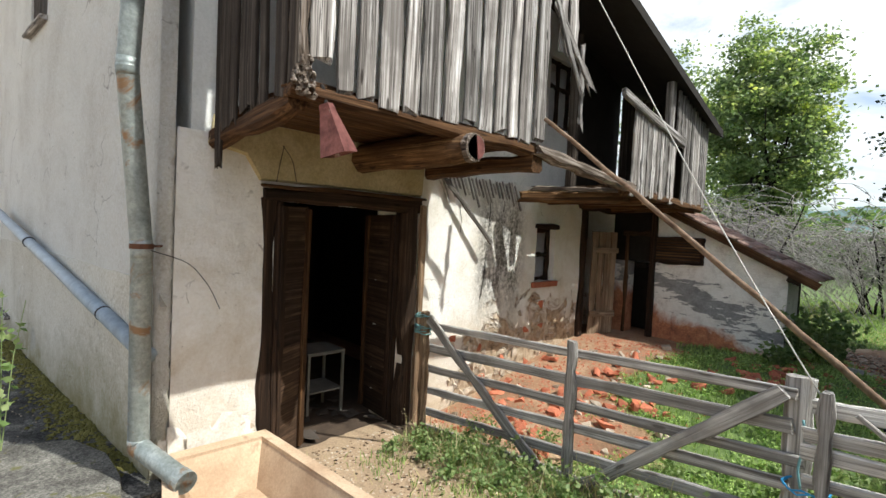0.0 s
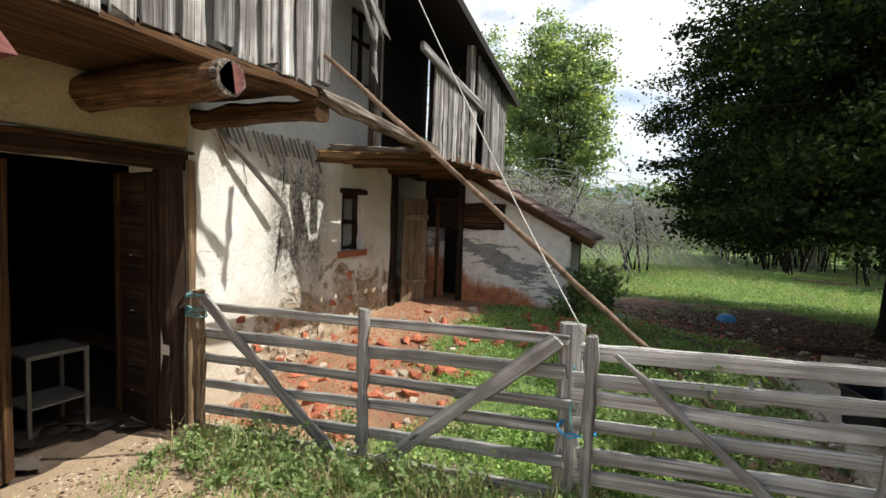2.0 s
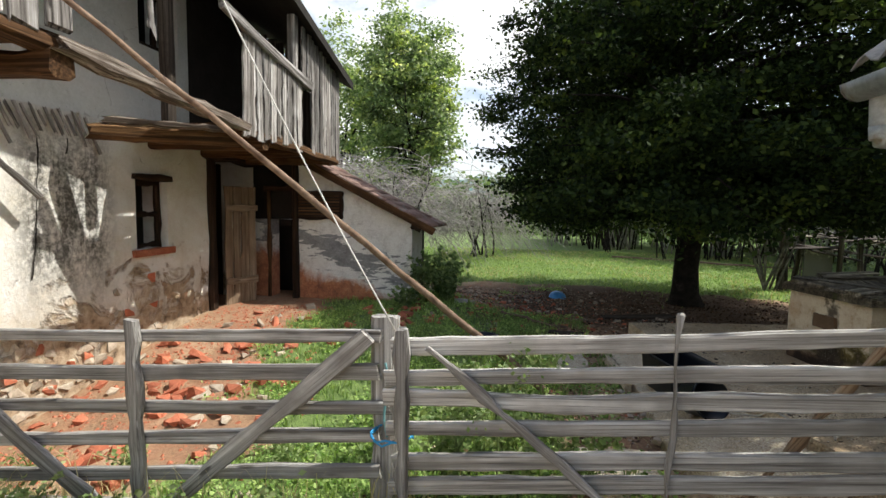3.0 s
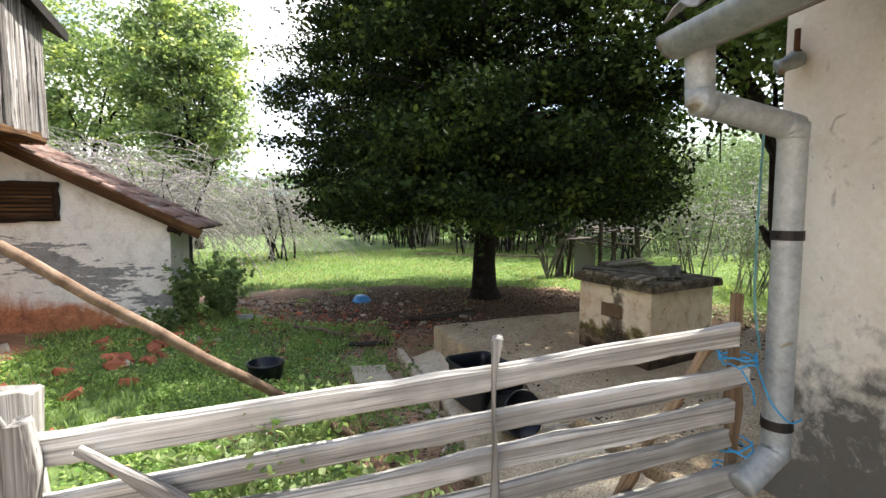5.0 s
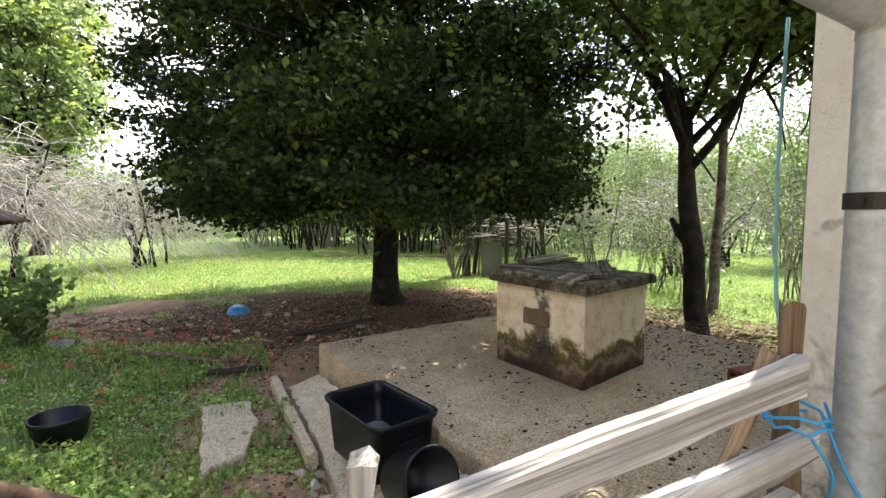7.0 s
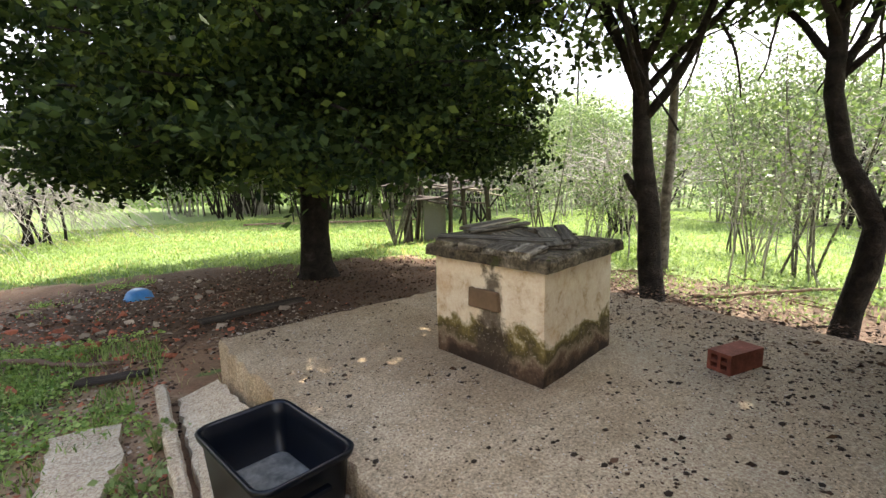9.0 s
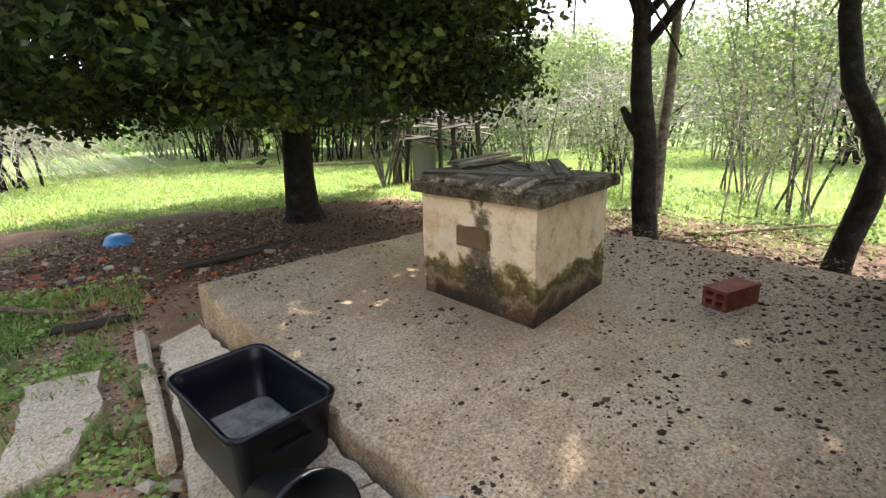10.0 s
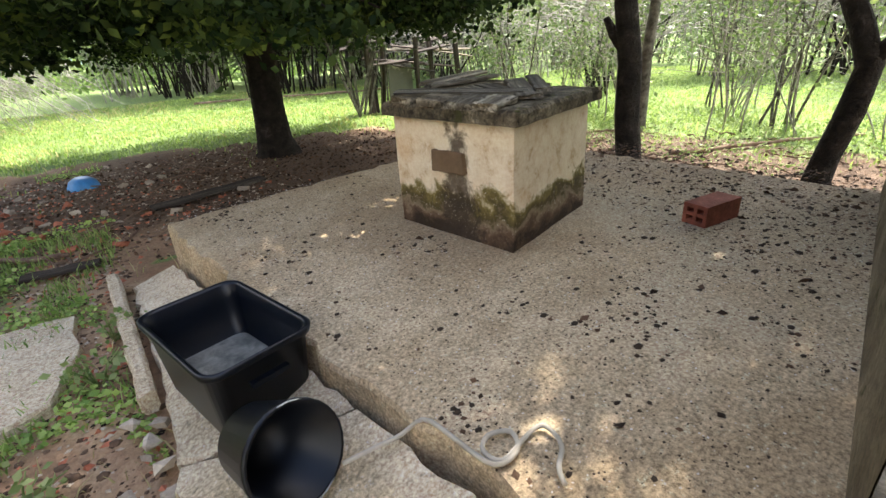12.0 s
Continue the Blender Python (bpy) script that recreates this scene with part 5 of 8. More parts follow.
part("hanger", Acc().tube([(GX, 0.30, 2.42), (GX - 0.03, 0.28, 2.55)], 0.012, 6), M_IRON, lamp)
part("mud_band", Acc().add([(0.030, 0.10, 2.36), (0.034, 0.36, 2.31), (0.032, 0.47, 2.14), (0.032, 2.06, 2.15), (0.034, 2.08, 2.54), (0.032, 0.12, 2.54)], [(0, 1, 2, 3, 4, 5)])
     .add([(0.030, 0.10, 2.36), (0.034, 0.36, 2.31), (0.032, 0.47, 2.14), (0.032, 2.06, 2.15), (-0.01, 0.10, 2.34), (-0.01, 0.36, 2.29), (-0.01, 0.47, 2.12), (-0.01, 2.06, 2.13)], [(0, 4, 5, 1), (1, 5, 6, 2), (2, 6, 7, 3)]), M_MUD, kind="structure", label="yellowish mud render over the door", category="trim")
# diagonal stick on the wall
plank("broken_stick", (0.06, 2.32, 2.36), (0.15, 3.01, 1.70), 0.045, 0.03, M_BOARD, None, "grey broken stick leaning on the white wall", category="stick", wob=0.004)

# ---- concrete trough at the corner ----
trough = thing("water_trough", (0.6, 0.25, 0.1), "ochre concrete water trough against the house corner", "trough")
to = [(0.06, -0.14), (1.30, -0.42), (1.42, 0.68), (0.06, 0.56)]
cx, cy = 0.72, 0.17
ti = [(cx + (x - cx) * 0.84, cy + (y - cy) * 0.82) for x, y in to]
tb = [(cx + (x - cx) * 0.58, cy + (y - cy) * 0.56) for x, y in to]
acc = Acc().loft([[(x, y, -0.12) for x, y in to], [(x, y, 0.185) for x, y in to], [(x * .995 + cx * .005, y * .995 + cy * .005, 0.20) for x, y in to], [(x, y, 0.20) for x, y in ti], [(x, y, -0.06) for x, y in tb]])
part("basin", acc, M_TROUGH, trough)
part("rim", Acc().loft([[(x, y, 0.198) for x, y in to], [(x, y, 0.222) for x, y in to], [(x, y, 0.222) for x, y in ti], [(x, y, 0.198) for x, y in ti]], closed=True), M_TROUGH, trough)
curb_poly = [(0.30, -0.40), (-0.10, -0.34), (-0.50, -0.36), (-0.90, -0.52), (-1.06, -0.95), (-1.0, -1.6), (0.55, -1.7)]
part("pavement_edge", Acc().loft([[(x, y, -0.2) for x, y in curb_poly], [(x, y, 0.075) for x, y in curb_poly], [(x * .985 - .005, y * .985 - .012, 0.095) for x, y in curb_poly]]), M_KERB, kind="structure", label="worn concrete kerb stone by the drainpipe", category="kerb")
part("pavement_side", Acc().add([(0.2, -0.14, 0.055), (-9, -1.2, 0.0), (-9, -5, 0.0), (0.3, -5, 0.05), (0.2, -0.14, -0.3), (-9, -1.2, -0.3), (-9, -5, -0.3), (0.3, -5, -0.3)], [(0, 1, 2, 3), (0, 4, 5, 1), (3, 2, 6, 7), (0, 3, 7, 4)]), M_ASPH, kind="structure", label="dark worn side yard paving", category="pavement")

# ---- gates ----
def gate(name, label, xl, yl, xr, yr, left, right, extra, mat):
    g = thing(name, ((xl + xr) / 2, (yl + yr) / 2, left[-1] - 0.1), label, "gate", "field gates")
    for a, b_ in zip(left, right):
        wv = 0.014 if a == 0.845 else R.uniform(0.001, 0.004)
        plank("rail", (xl + R.uniform(-.02, .02), yl + 0.0, a - 0.035), (xr + R.uniform(-.03, .05), yr, b_ - 0.035), R.uniform(0.060, 0.078), 0.034, mat, g, wave=wv, n=16, wob=0.0025)
    for nm, p0, p1, w, t, mt in extra:
        plank(nm, p0, p1, w, t, mt, g, up=(1, 0, 0) if nm != "brace" else (0, 0, 1), wob=0.007, n=10)
    return g


gate("field_gate", "weathered grey wooden field gate tied with blue twine", 0.22, 2.07, 3.10, 2.07,
     (0.935, 0.72, 0.525, 0.31, 0.105, -0.05), (1.09, 0.915, 0.745, 0.61, 0.43, 0.245),
     [("post", (1.80, 2.03, 0.02), (1.785, 2.03, 1.07), 0.075, 0.045, M_GATE),
      ("post", (0.22, 2.03, -0.15), (0.19, 2.04, 1.03), 0.09, 0.08, M_GATE_OLD),
      ("brace", (0.28, 2.015, 0.98), (1.62, 2.015, 0.02), 0.085, 0.03, M_GATE),
      ("brace", (1.92, 2.015, 0.08), (3.03, 2.015, 1.06), 0.085, 0.03, M_GATE)], M_GATE)
gate("field_gate", "weathered grey wooden field gate beside the outbuilding wall", 3.15, 1.955, 5.20, 1.955,
     (1.075, 0.935, 0.845, 0.70, 0.55, 0.43), (1.235, 1.10, 0.965, 0.885, 0.755, 0.665),
     [("post", (3.225, 1.915, 0.05), (3.22, 1.915, 1.13), 0.06, 0.05, M_GATE),
      ("post", (4.33, 1.925, 0.22), (4.345, 1.92, 1.25), 0.024, 0.026, M_GATE),
      ("brace", (3.33, 1.91, 1.06), (4.15, 1.91, 0.40), 0.036, 0.024, M_GATE),
      ("brace", (4.62, 1.99, 0.42), (5.17, 1.985, 1.24), 0.036, 0.022, M_GATE_OLD)], M_GATE_PALE)
plank("gate_post", (3.09, 2.13, -0.05), (3.08, 2.13, 1.14), 0.125, 0.09, M_GATE, None, "thick grey wooden gate post set in the ground", up=(1, 0, 0), category="post", wob=0.008)
plank("gate_post", (5.24, 2.0, 0.2), (5.235, 1.99, 1.33), 0.040, 0.042, M_GATE_OLD, None, "reddish brown gate post tied to the drainpipe", up=(1, 0, 0), category="post", wob=0.008)

# ---- leaning pole and slack cable ----
pole_p0, pole_p1 = Vector((1.514, 1.923, 2.673)), Vector((4.034, 3.645, 0.187))
link("leaning_pole", pole_mesh("leaning_pole", (pole_p1 - pole_p0).length, 0.015, 0.029, M_BRANCH, 14, 0.022), None, along(pole_p0, pole_p1), "long bare wooden pole leaning on the gallery", category="pole")
w0, w1 = Vector((1.16, 2.65, 4.36)), Vector((3.19, 1.93, 1.11))
part("cable", Acc().tube([w0 + (w1 - w0) * s + Vector((0, 0, -0.10 * math.sin(math.pi * s) * s)) for s in [i / 16 for i in range(17)]], 0.0042, 6), M_WIRE, None, "slack white cable from the eave to the gate post", flat=False, category="cable")

# ---- slab and well ----
slab_poly = [(4.88, 5.10), (5.10, 3.40), (5.25, 2.45), (5.30, 2.19), (5.6, 2.05), (7.98, 2.62), (7.92, 3.1), (7.88, 3.6), (7.78, 4.4), (7.05, 5.45)]
acc = Acc()
pc = Vector((6.4, 3.8))
edge_pts = []
for i in range(len(slab_poly)):
    a, b_ = Vector(slab_poly[i]), Vector(slab_poly[(i + 1) % len(slab_poly)])
    n_ = max(2, int((b_ - a).length / 0.07))
    for s in range(n_):
        p = a + (b_ - a) * (s / n_)
        edge_pts.append(p + Vector((R.uniform(-.02, .02), R.uniform(-.02, .02))))
top = [(p.x, p.y, 0.505 + R.uniform(-.004, .004)) for p in edge_pts]
acc.loft([[(p.x, p.y, 0.05) for p in edge_pts], [(p.x, p.y, 0.49) for p in edge_pts], [(p.x + (pc.x - p.x) * 0.006, p.y + (pc.y - p.y) * 0.006, 0.508) for p in edge_pts]])
part("concrete_slab", acc, M_CONC, kind="structure", label="raised worn concrete slab around the well", category="slab")
well = thing("well", (6.35, 3.9, 0.51), "square rendered well with a mossy concrete cap and loose boards", "well")
WF, WL, WR = Vector((6.05, 3.46)), Vector((5.93, 4.18)), Vector((6.75, 3.66))
WB = WL + WR - WF
corners = [WF, WR, WB, WL]
wc = (WF + WB) / 2
acc = Acc()


def dense(poly, per):
    out = []
    for i in range(len(poly)):
        a, b_ = poly[i], poly[(i + 1) % len(poly)]
        out += [a + (b_ - a) * (s / per) for s in range(per)]
    return out


ringp = dense(corners, 8)
acc.loft([[(p.x + 0.006 * nz(p.x, p.y, z, 7), p.y + 0.006 * nz(p.y, p.x, z, 7), z) for p in ringp] for z in (0.48, 0.6, 0.72, 0.84, 0.96, 1.06)])
well_body = part("well_body", acc, M_WELL, well)
acc = Acc()
cap_o = dense([wc + (c - wc) * 1.13 for c in corners], 10)
cap_o = [p + Vector((R.uniform(-.006, .006), R.uniform(-.006, .006))) for p in cap_o]
acc.loft([[(p.x, p.y, 1.058) for p in cap_o], [(p.x, p.y, 1.105 + R.uniform(-.008, .004)) for p in cap_o], [(p.x + (wc.x - p.x) * .03, p.y + (wc.y - p.y) * .03, 1.118) for p in cap_o]])
well_cap = part("cap", acc, M_MOSSCAP, well, "dark mossy concrete cap")
e1, e2 = (WR - WF).normalized(), (WL - WF).normalized()


def on_well(u, v, z):
    p = WF + (WR - WF) * u + (WL - WF) * v
    return (p.x, p.y, z)


# loose weathered boards that cover the shaft, laid criss-cross
for (u0, v0, u1, v1, w, z0_, z1_) in ((0.02, 0.98, 0.46, 0.20, 0.15, 1.155, 1.140), (0.30, 0.08, 0.98, 0.62, 0.11, 1.135, 1.150), (0.45, 0.06, 1.06, 0.50, 0.07, 1.150, 1.165), (0.24, 1.02, 0.92, 0.86, 0.13, 1.140, 1.140),
                                     (0.30, 0.92, 1.02, 0.80, 0.06, 1.165, 1.170), (0.42, 1.06, 1.02, 0.98, 0.12, 1.165, 1.190), (0.55, 0.42, 0.85, 0.92, 0.10, 1.132, 1.135), (0.40, 0.50, 0.70, 0.95, 0.11, 1.130, 1.132), (0.86, 0.30, 1.0, 0.95, 0.12, 1.132, 1.136)):
    flat_up = e2 if abs(u1 - u0) > abs(v1 - v0) else e1
    plank("cover_board", on_well(u0, v0, z0_), on_well(u1, v1, z1_), w, 0.020, M_SLATE, well, up=(flat_up.x, flat_up.y, 0), wob=0.004, n=8, ragged=0.02)
for v_, w in ((0.14, 0.11), (0.34, 0.12), (0.58, 0.14), (0.84, 0.12)):
    plank("edge_tile", on_well(-0.075, v_, 1.128), on_well(0.17, v_ + 0.03, 1.140), w, 0.030, M_SLATE if v_ < .4 else M_MOSSCAP, well_cap, up=(e2.x, e2.y, 0.12), wob=0.006)
moss_rng = random.Random(44)
acc = Acc()
for _ in range(150):
    u_, v_ = (moss_rng.uniform(-.06, 1.06), moss_rng.choice((moss_rng.uniform(-.06, .10), moss_rng.uniform(.9, 1.06)))) if moss_rng.random() < .5 else (moss_rng.choice((moss_rng.uniform(-.06, .14), moss_rng.uniform(.92, 1.06))), moss_rng.uniform(-.06, 1.06))
    c_ = Vector(on_well(u_, v_, 1.114))
    s_ = moss_rng.uniform(.005, .014)
    acc.loft([[c_ + Vector((s_ * k_ * math.cos(a_ * 1.0472) * moss_rng.uniform(.7, 1.2), s_ * k_ * math.sin(a_ * 1.0472) * moss_rng.uniform(.7, 1.2), h_ * s_)) for a_ in range(6)] for k_, h_ in ((1, 0), (.75, .35), (.3, .5))])
M_CAPMOSS = rough_stuff("cap_moss", [(0.3, (0.035, 0.035, 0.012)), (0.7, (0.14, 0.13, 0.05))], 12, 60, 0.95, 0.5, 0.006)
part("moss", acc, M_CAPMOSS, well_cap, "olive moss cushions", kind="stuff")
nrm = Vector((-e2.y, e2.x)) if Vector((-e2.y, e2.x)).x < 0 else Vector((e2.y, -e2.x))
pp = [WF + (WL - WF) * v_ + nrm * 0.012 for v_ in (0.62, 0.36)]
plank("plaque", (pp[0].x, pp[0].y, 0.87), (pp[1].x, pp[1].y, 0.87), 0.10, 0.02, M_PLAQUE, well_body, "small brown recessed plaque", wob=0.002)

# ---- tub, pail, bucket, block, bowl ----
def rounded_rect(lx, ly, r, n=5):
    out = []
    for sx, sy, a0 in ((1, 1, 0), (-1, 1, 90), (-1, -1, 180), (1, -1, 270)):
        for k in range(n + 1):
            a = radians(a0 + 90 * k / n)
            out.append((sx * (lx / 2 - r) + r * math.cos(a), sy * (ly / 2 - r) + r * math.sin(a)))
    return out


tub_m = along((4.881, 3.555, 0.352), (4.881 + 0.127, 3.555 - 0.526, 0.352))
tub = thing("mortar_tub", (0, 0, 0), "large black plastic tub with a little dirty water inside", "tub", m=tub_m)
lvl = lambda lx, ly, r, z: [(x, y, z) for x, y in rounded_rect(lx, ly, r)]
tub_shell = part("shell", Acc().loft([lvl(.44, .285, .04, 0), lvl(.50, .318, .05, .235), lvl(.53, .345, .06, .243), lvl(.537, .352, .06, .262), lvl(.52, .335, .055, .268), lvl(.495, .312, .05, .257), lvl(.485, .305, .05, .20), lvl(.436, .28, .04, .02)]), M_BLACK, tub, m=tub_m, flat=False)
part("sediment", Acc().loft([lvl(.43, .275, .04, 0.050), lvl(.445, .286, .04, 0.062), lvl(.41, .255, .06, 0.066)]), rough_stuff("dirty_sediment", [(0.35, (0.10, 0.10, 0.09)), (0.65, (0.30, 0.29, 0.25))], 14, 60, 0.35, 0.3, 0.003, "Object"), tub, "pale dirty sediment", m=tub_m)
for s_ in (-1, 1):
    part("handle", Acc().box(s_ * .258 - .012, -0.06, .17, s_ * .258 + .012, .06, .184, .002), M_BLACK, tub_shell, m=tub_m)


def pail(m, r0, r1, h, label):
    t = thing("bucket", (0, 0, 0), label, "bucket", "black buckets", m=m)
    circ = lambda r, z: [(r * math.cos(2 * math.pi * k / 28), r * math.sin(2 * math.pi * k / 28), z) for k in range(28)]
    sh = part("shell", Acc().loft([circ(r0, 0), circ(r1, h - .02), circ(r1 * 1.04, h - .015), circ(r1 * 1.04, h), circ(r1 * .97, h), circ(r0 * .95, .012)]), M_BLACK, t, m=m, flat=False)
    part("handle", Acc().tube([(r1 * 1.03 * math.cos(a), r1 * 1.03 * math.sin(a) * 0.96, h + .004 - 0.012 * math.sin(a)) for a in [math.pi * k / 14 for k in range(15)]], .002, 6), M_ZINC_PALE, sh, "thin wire handle", m=m)
    return t


pail(Matrix.Translation((4.845, 3.165, 0.455)) @ pose(0, 0, 0, 0, 70, -74), 0.098, 0.122, 0.215, "black plastic bucket lying on its side by the tub")
pail(Matrix.Translation((3.40, 4.62, ground_z(3.4, 4.62) - 0.01)), 0.118, 0.138, 0.15, "black plastic bucket standing in the grass")
blk_m = Matrix.Translation((7.0, 3.10, 0.508)) @ pose(0, 0, 0, 0, 0, -6.8)
blk = thing("hollow_block", (0, 0, 0), "red hollow clay block lying on the slab", "block", m=blk_m)
L, Wd, Hh = 0.25, 0.12, 0.10
for nm, bx in (("web", (-L / 2, -Wd / 2, 0, L / 2, Wd / 2, 0.018)), ("web", (-L / 2, -Wd / 2, Hh - .018, L / 2, Wd / 2, Hh)), ("web", (-L / 2 + .002, -Wd / 2 + .002, Hh / 2 - .008, L / 2 - .002, Wd / 2 - .002, Hh / 2 + .008)),
               ("side_wall", (-L / 2, -Wd / 2, 0.018, L / 2, -Wd / 2 + .018, Hh - .018)), ("side_wall", (-L / 2, -.009, 0.018, L / 2, .009, Hh - .018)), ("side_wall", (-L / 2, Wd / 2 - .018, 0.018, L / 2, Wd / 2, Hh - .018))):
    part(nm, Acc().box(*bx), M_BLOCK, blk, m=blk_m)
bowl_m = Matrix.Translation((4.42, 8.2, ground_z(4.42, 8.2))) @ pose(0, 0, 0.0, 12, 4, 0)
bowl = thing("bowl", (0, 0, 0), "upturned blue enamel basin on the bare earth", "basin", m=bowl_m)
circ = lambda r, z: [(r * math.cos(2 * math.pi * k / 24), r * math.sin(2 * math.pi * k / 24), z) for k in range(24)]
part("shell", Acc().loft([circ(.15, .0), circ(.145, .016), circ(.125, .07), circ(.085, .10), circ(.0, .105)], cap=False), M_BLUEBOWL, bowl, m=bowl_m, flat=False)
rp = [(4.99, 2.94), (5.13, 2.93), (5.20, 2.90), (5.215, 2.77), (5.23, 2.655), (5.31, 2.66), (5.34, 2.72), (5.28, 2.747), (5.237, 2.718), (5.25, 2.657), (5.33, 2.68), (5.415, 2.694), (5.397, 2.608), (5.336, 2.579), (5.312, 2.527)]
rope_z = lambda x, y: (0.515 if x > 5.20 + (2.6 - y) * 0.1 else 0.455) + 0.008
acc = Acc()
pts = []
for i in range(len(rp) - 1):
    for s in range(4):
        p = Vector(rp[i]).lerp(Vector(rp[i + 1]), s / 4)
        pts.append((p.x, p.y, rope_z(p.x, p.y)))
for _ in range(3):
    pts = [pts[0]] + [tuple((pts[i - 1][k] + pts[i][k] * 2 + pts[i + 1][k]) / 4 for k in range(3)) for i in range(1, len(pts) - 1)] + [pts[-1]]
part("rope", acc.tube(pts, 0.0062, 8), M_ROPE, None, "pale rope lying in a loose loop on the concrete", flat=False, category="rope")

ins = thing("insulator", (5.540, 2.079, 2.136), "grey ceramic insulator bracket on the wall's top corner", "insulator")
part("cup", Acc().tube([(5.555, 2.079, 2.156), (5.530, 2.089, 2.151), (5.505, 2.099, 2.136), (5.485, 2.109, 2.126)], [.026, .032, .024, .030], 14), M_ZINC, ins, flat=False)
part("bracket", Acc().tube([(5.560, 2.079, 2.166), (5.530, 2.079, 2.186), (5.530, 2.079, 2.256)], .010, 8), M_RUST, ins, "rusty iron bracket", flat=False)

# ---- plants ----
def leaf_cloud(name, centres, size, mat, parent=None, label="", seed=1, droop=0.3, aspect=0.62, kind="", category="", fold=0.18, m=None, lie=0.0):
    """Many small folded leaves, one for each centre."""
    rng = np.random.default_rng(seed)
    c = np.asarray(centres, float)
    n = len(c)
    d = rng.normal(size=(n, 3))
    d[:, 2] = (d[:, 2] * 0.6 - droop) * (1 - lie)
    d /= np.linalg.norm(d, axis=1)[:, None]
    r = rng.normal(size=(n, 3))
    r[:, 2] *= 1 - lie
    r -= (r * d).sum(1)[:, None] * d
    r /= np.linalg.norm(r, axis=1)[:, None]
    u = np.cross(d, r)
    s = size * rng.uniform(0.65, 1.35, (n, 1))
    v = np.empty((n, 4, 3))
    v[:, 0] = c - d * s * 0.5
    v[:, 1] = c + r * s * aspect * 0.5 + u * s * fold * 0.5
    v[:, 2] = c + d * s * 0.5
    v[:, 3] = c - r * s * aspect * 0.5 + u * s * fold * 0.5
    me = bpy.data.meshes.new(name)
    me.vertices.add(4 * n)
    me.vertices.foreach_set("co", v.reshape(-1))
    me.loops.add(6 * n)
    base = (np.arange(n) * 4)[:, None]
    me.loops.foreach_set("vertex_index", (base + np.array([0, 1, 2, 0, 2, 3])).reshape(-1).astype(np.int32))
    me.polygons.add(2 * n)
    me.polygons.foreach_set("loop_start", (np.arange(2 * n) * 3).astype(np.int32))
    me.materials.append(mat)
    me.update(calc_edges=True)
    me.validate()
    tags = {k: v_ for k, v_ in (("kind", kind), ("category", category)) if v_}
    return link(name, me, parent, m, label, **tags)


def blades(name, roots, height, mat, label, seed=1, width=0.006, lean=0.5, category="grass"):
    """Grass: one bent blade of three faces for each root."""
    rng = np.random.default_rng(seed)
    c = np.asarray(roots, float)
    n = len(c)
    a = rng.uniform(0, 2 * np.pi, n)
    h = height * rng.uniform(0.45, 1.35, n)
    side = np.stack([np.cos(a), np.sin(a), 0 * a], 1) * (width * rng.uniform(0.6, 1.4, n))[:, None]
    b = a + np.pi / 2 + rng.normal(0, 0.5, n)
    out = np.stack([np.cos(b), np.sin(b), 0 * b], 1) * (h * lean * rng.uniform(0.2, 1.2, n))[:, None]
    up = np.stack([0 * h, 0 * h, h], 1)
    v = np.empty((n, 5, 3))
    v[:, 0], v[:, 1] = c - side, c + side
    v[:, 2], v[:, 3] = c + out * 0.35 + up * 0.6 + side * 0.75, c + out * 0.35 + up * 0.6 - side * 0.75
    v[:, 4] = c + out + up * 0.95
    me = bpy.data.meshes.new(name)
    me.vertices.add(5 * n)
    me.vertices.foreach_set("co", v.reshape(-1))
    me.loops.add(9 * n)
    base = (np.arange(n) * 5)[:, None]
    me.loops.foreach_set("vertex_index", (base + np.array([0, 1, 2, 0, 2, 3, 3, 2, 4])).reshape(-1).astype(np.int32))
    me.polygons.add(3 * n)
    me.polygons.foreach_set("loop_start", (np.arange(3 * n) * 3).astype(np.int32))
    me.materials.append(mat)
    me.update(calc_edges=True)
    return link(name, me, None, None, label, kind="stuff", category=category)


def scatter(rng, n, x0, x1, y0, y1, keep):
    """Random places on the ground where keep(x, y) beats a draw."""
    out = []
    for _ in range(n):
        x, y = rng.uniform(x0, x1), rng.uniform(y0, y1)
        if rng.random() < keep(x, y):
            out.append((x, y, ground_z(x, y) - 0.004))
    return out


def limb(rng, p, d, length, r0, r1, n=7, wander=0.18, rise=0.1):
    pts, rad, q, e = [Vector(p)], [r0], Vector(p), Vector(d).normalized()
    for i in range(n):
        e = (e + Vector((rng.uniform(-wander, wander), rng.uniform(-wander, wander), rng.uniform(-wander, wander) + rise * 0.3))).normalized()
        q = q + e * (length / n)
        pts.append(q.copy())
        rad.append(r0 + (r1 - r0) * (i + 1) / n)
    return pts, rad


def crown_points(rng, clumps, per, spread):
    out = []
    for c in clumps:
        k = int(per * rng.uniform(0.6, 1.4))
        s = spread * rng.uniform(0.7, 1.3)
        for _ in range(k):
            out.append((c[0] + rng.gauss(0, s), c[1] + rng.gauss(0, s), c[2] + rng.gauss(0, s * 0.55)))
    return out


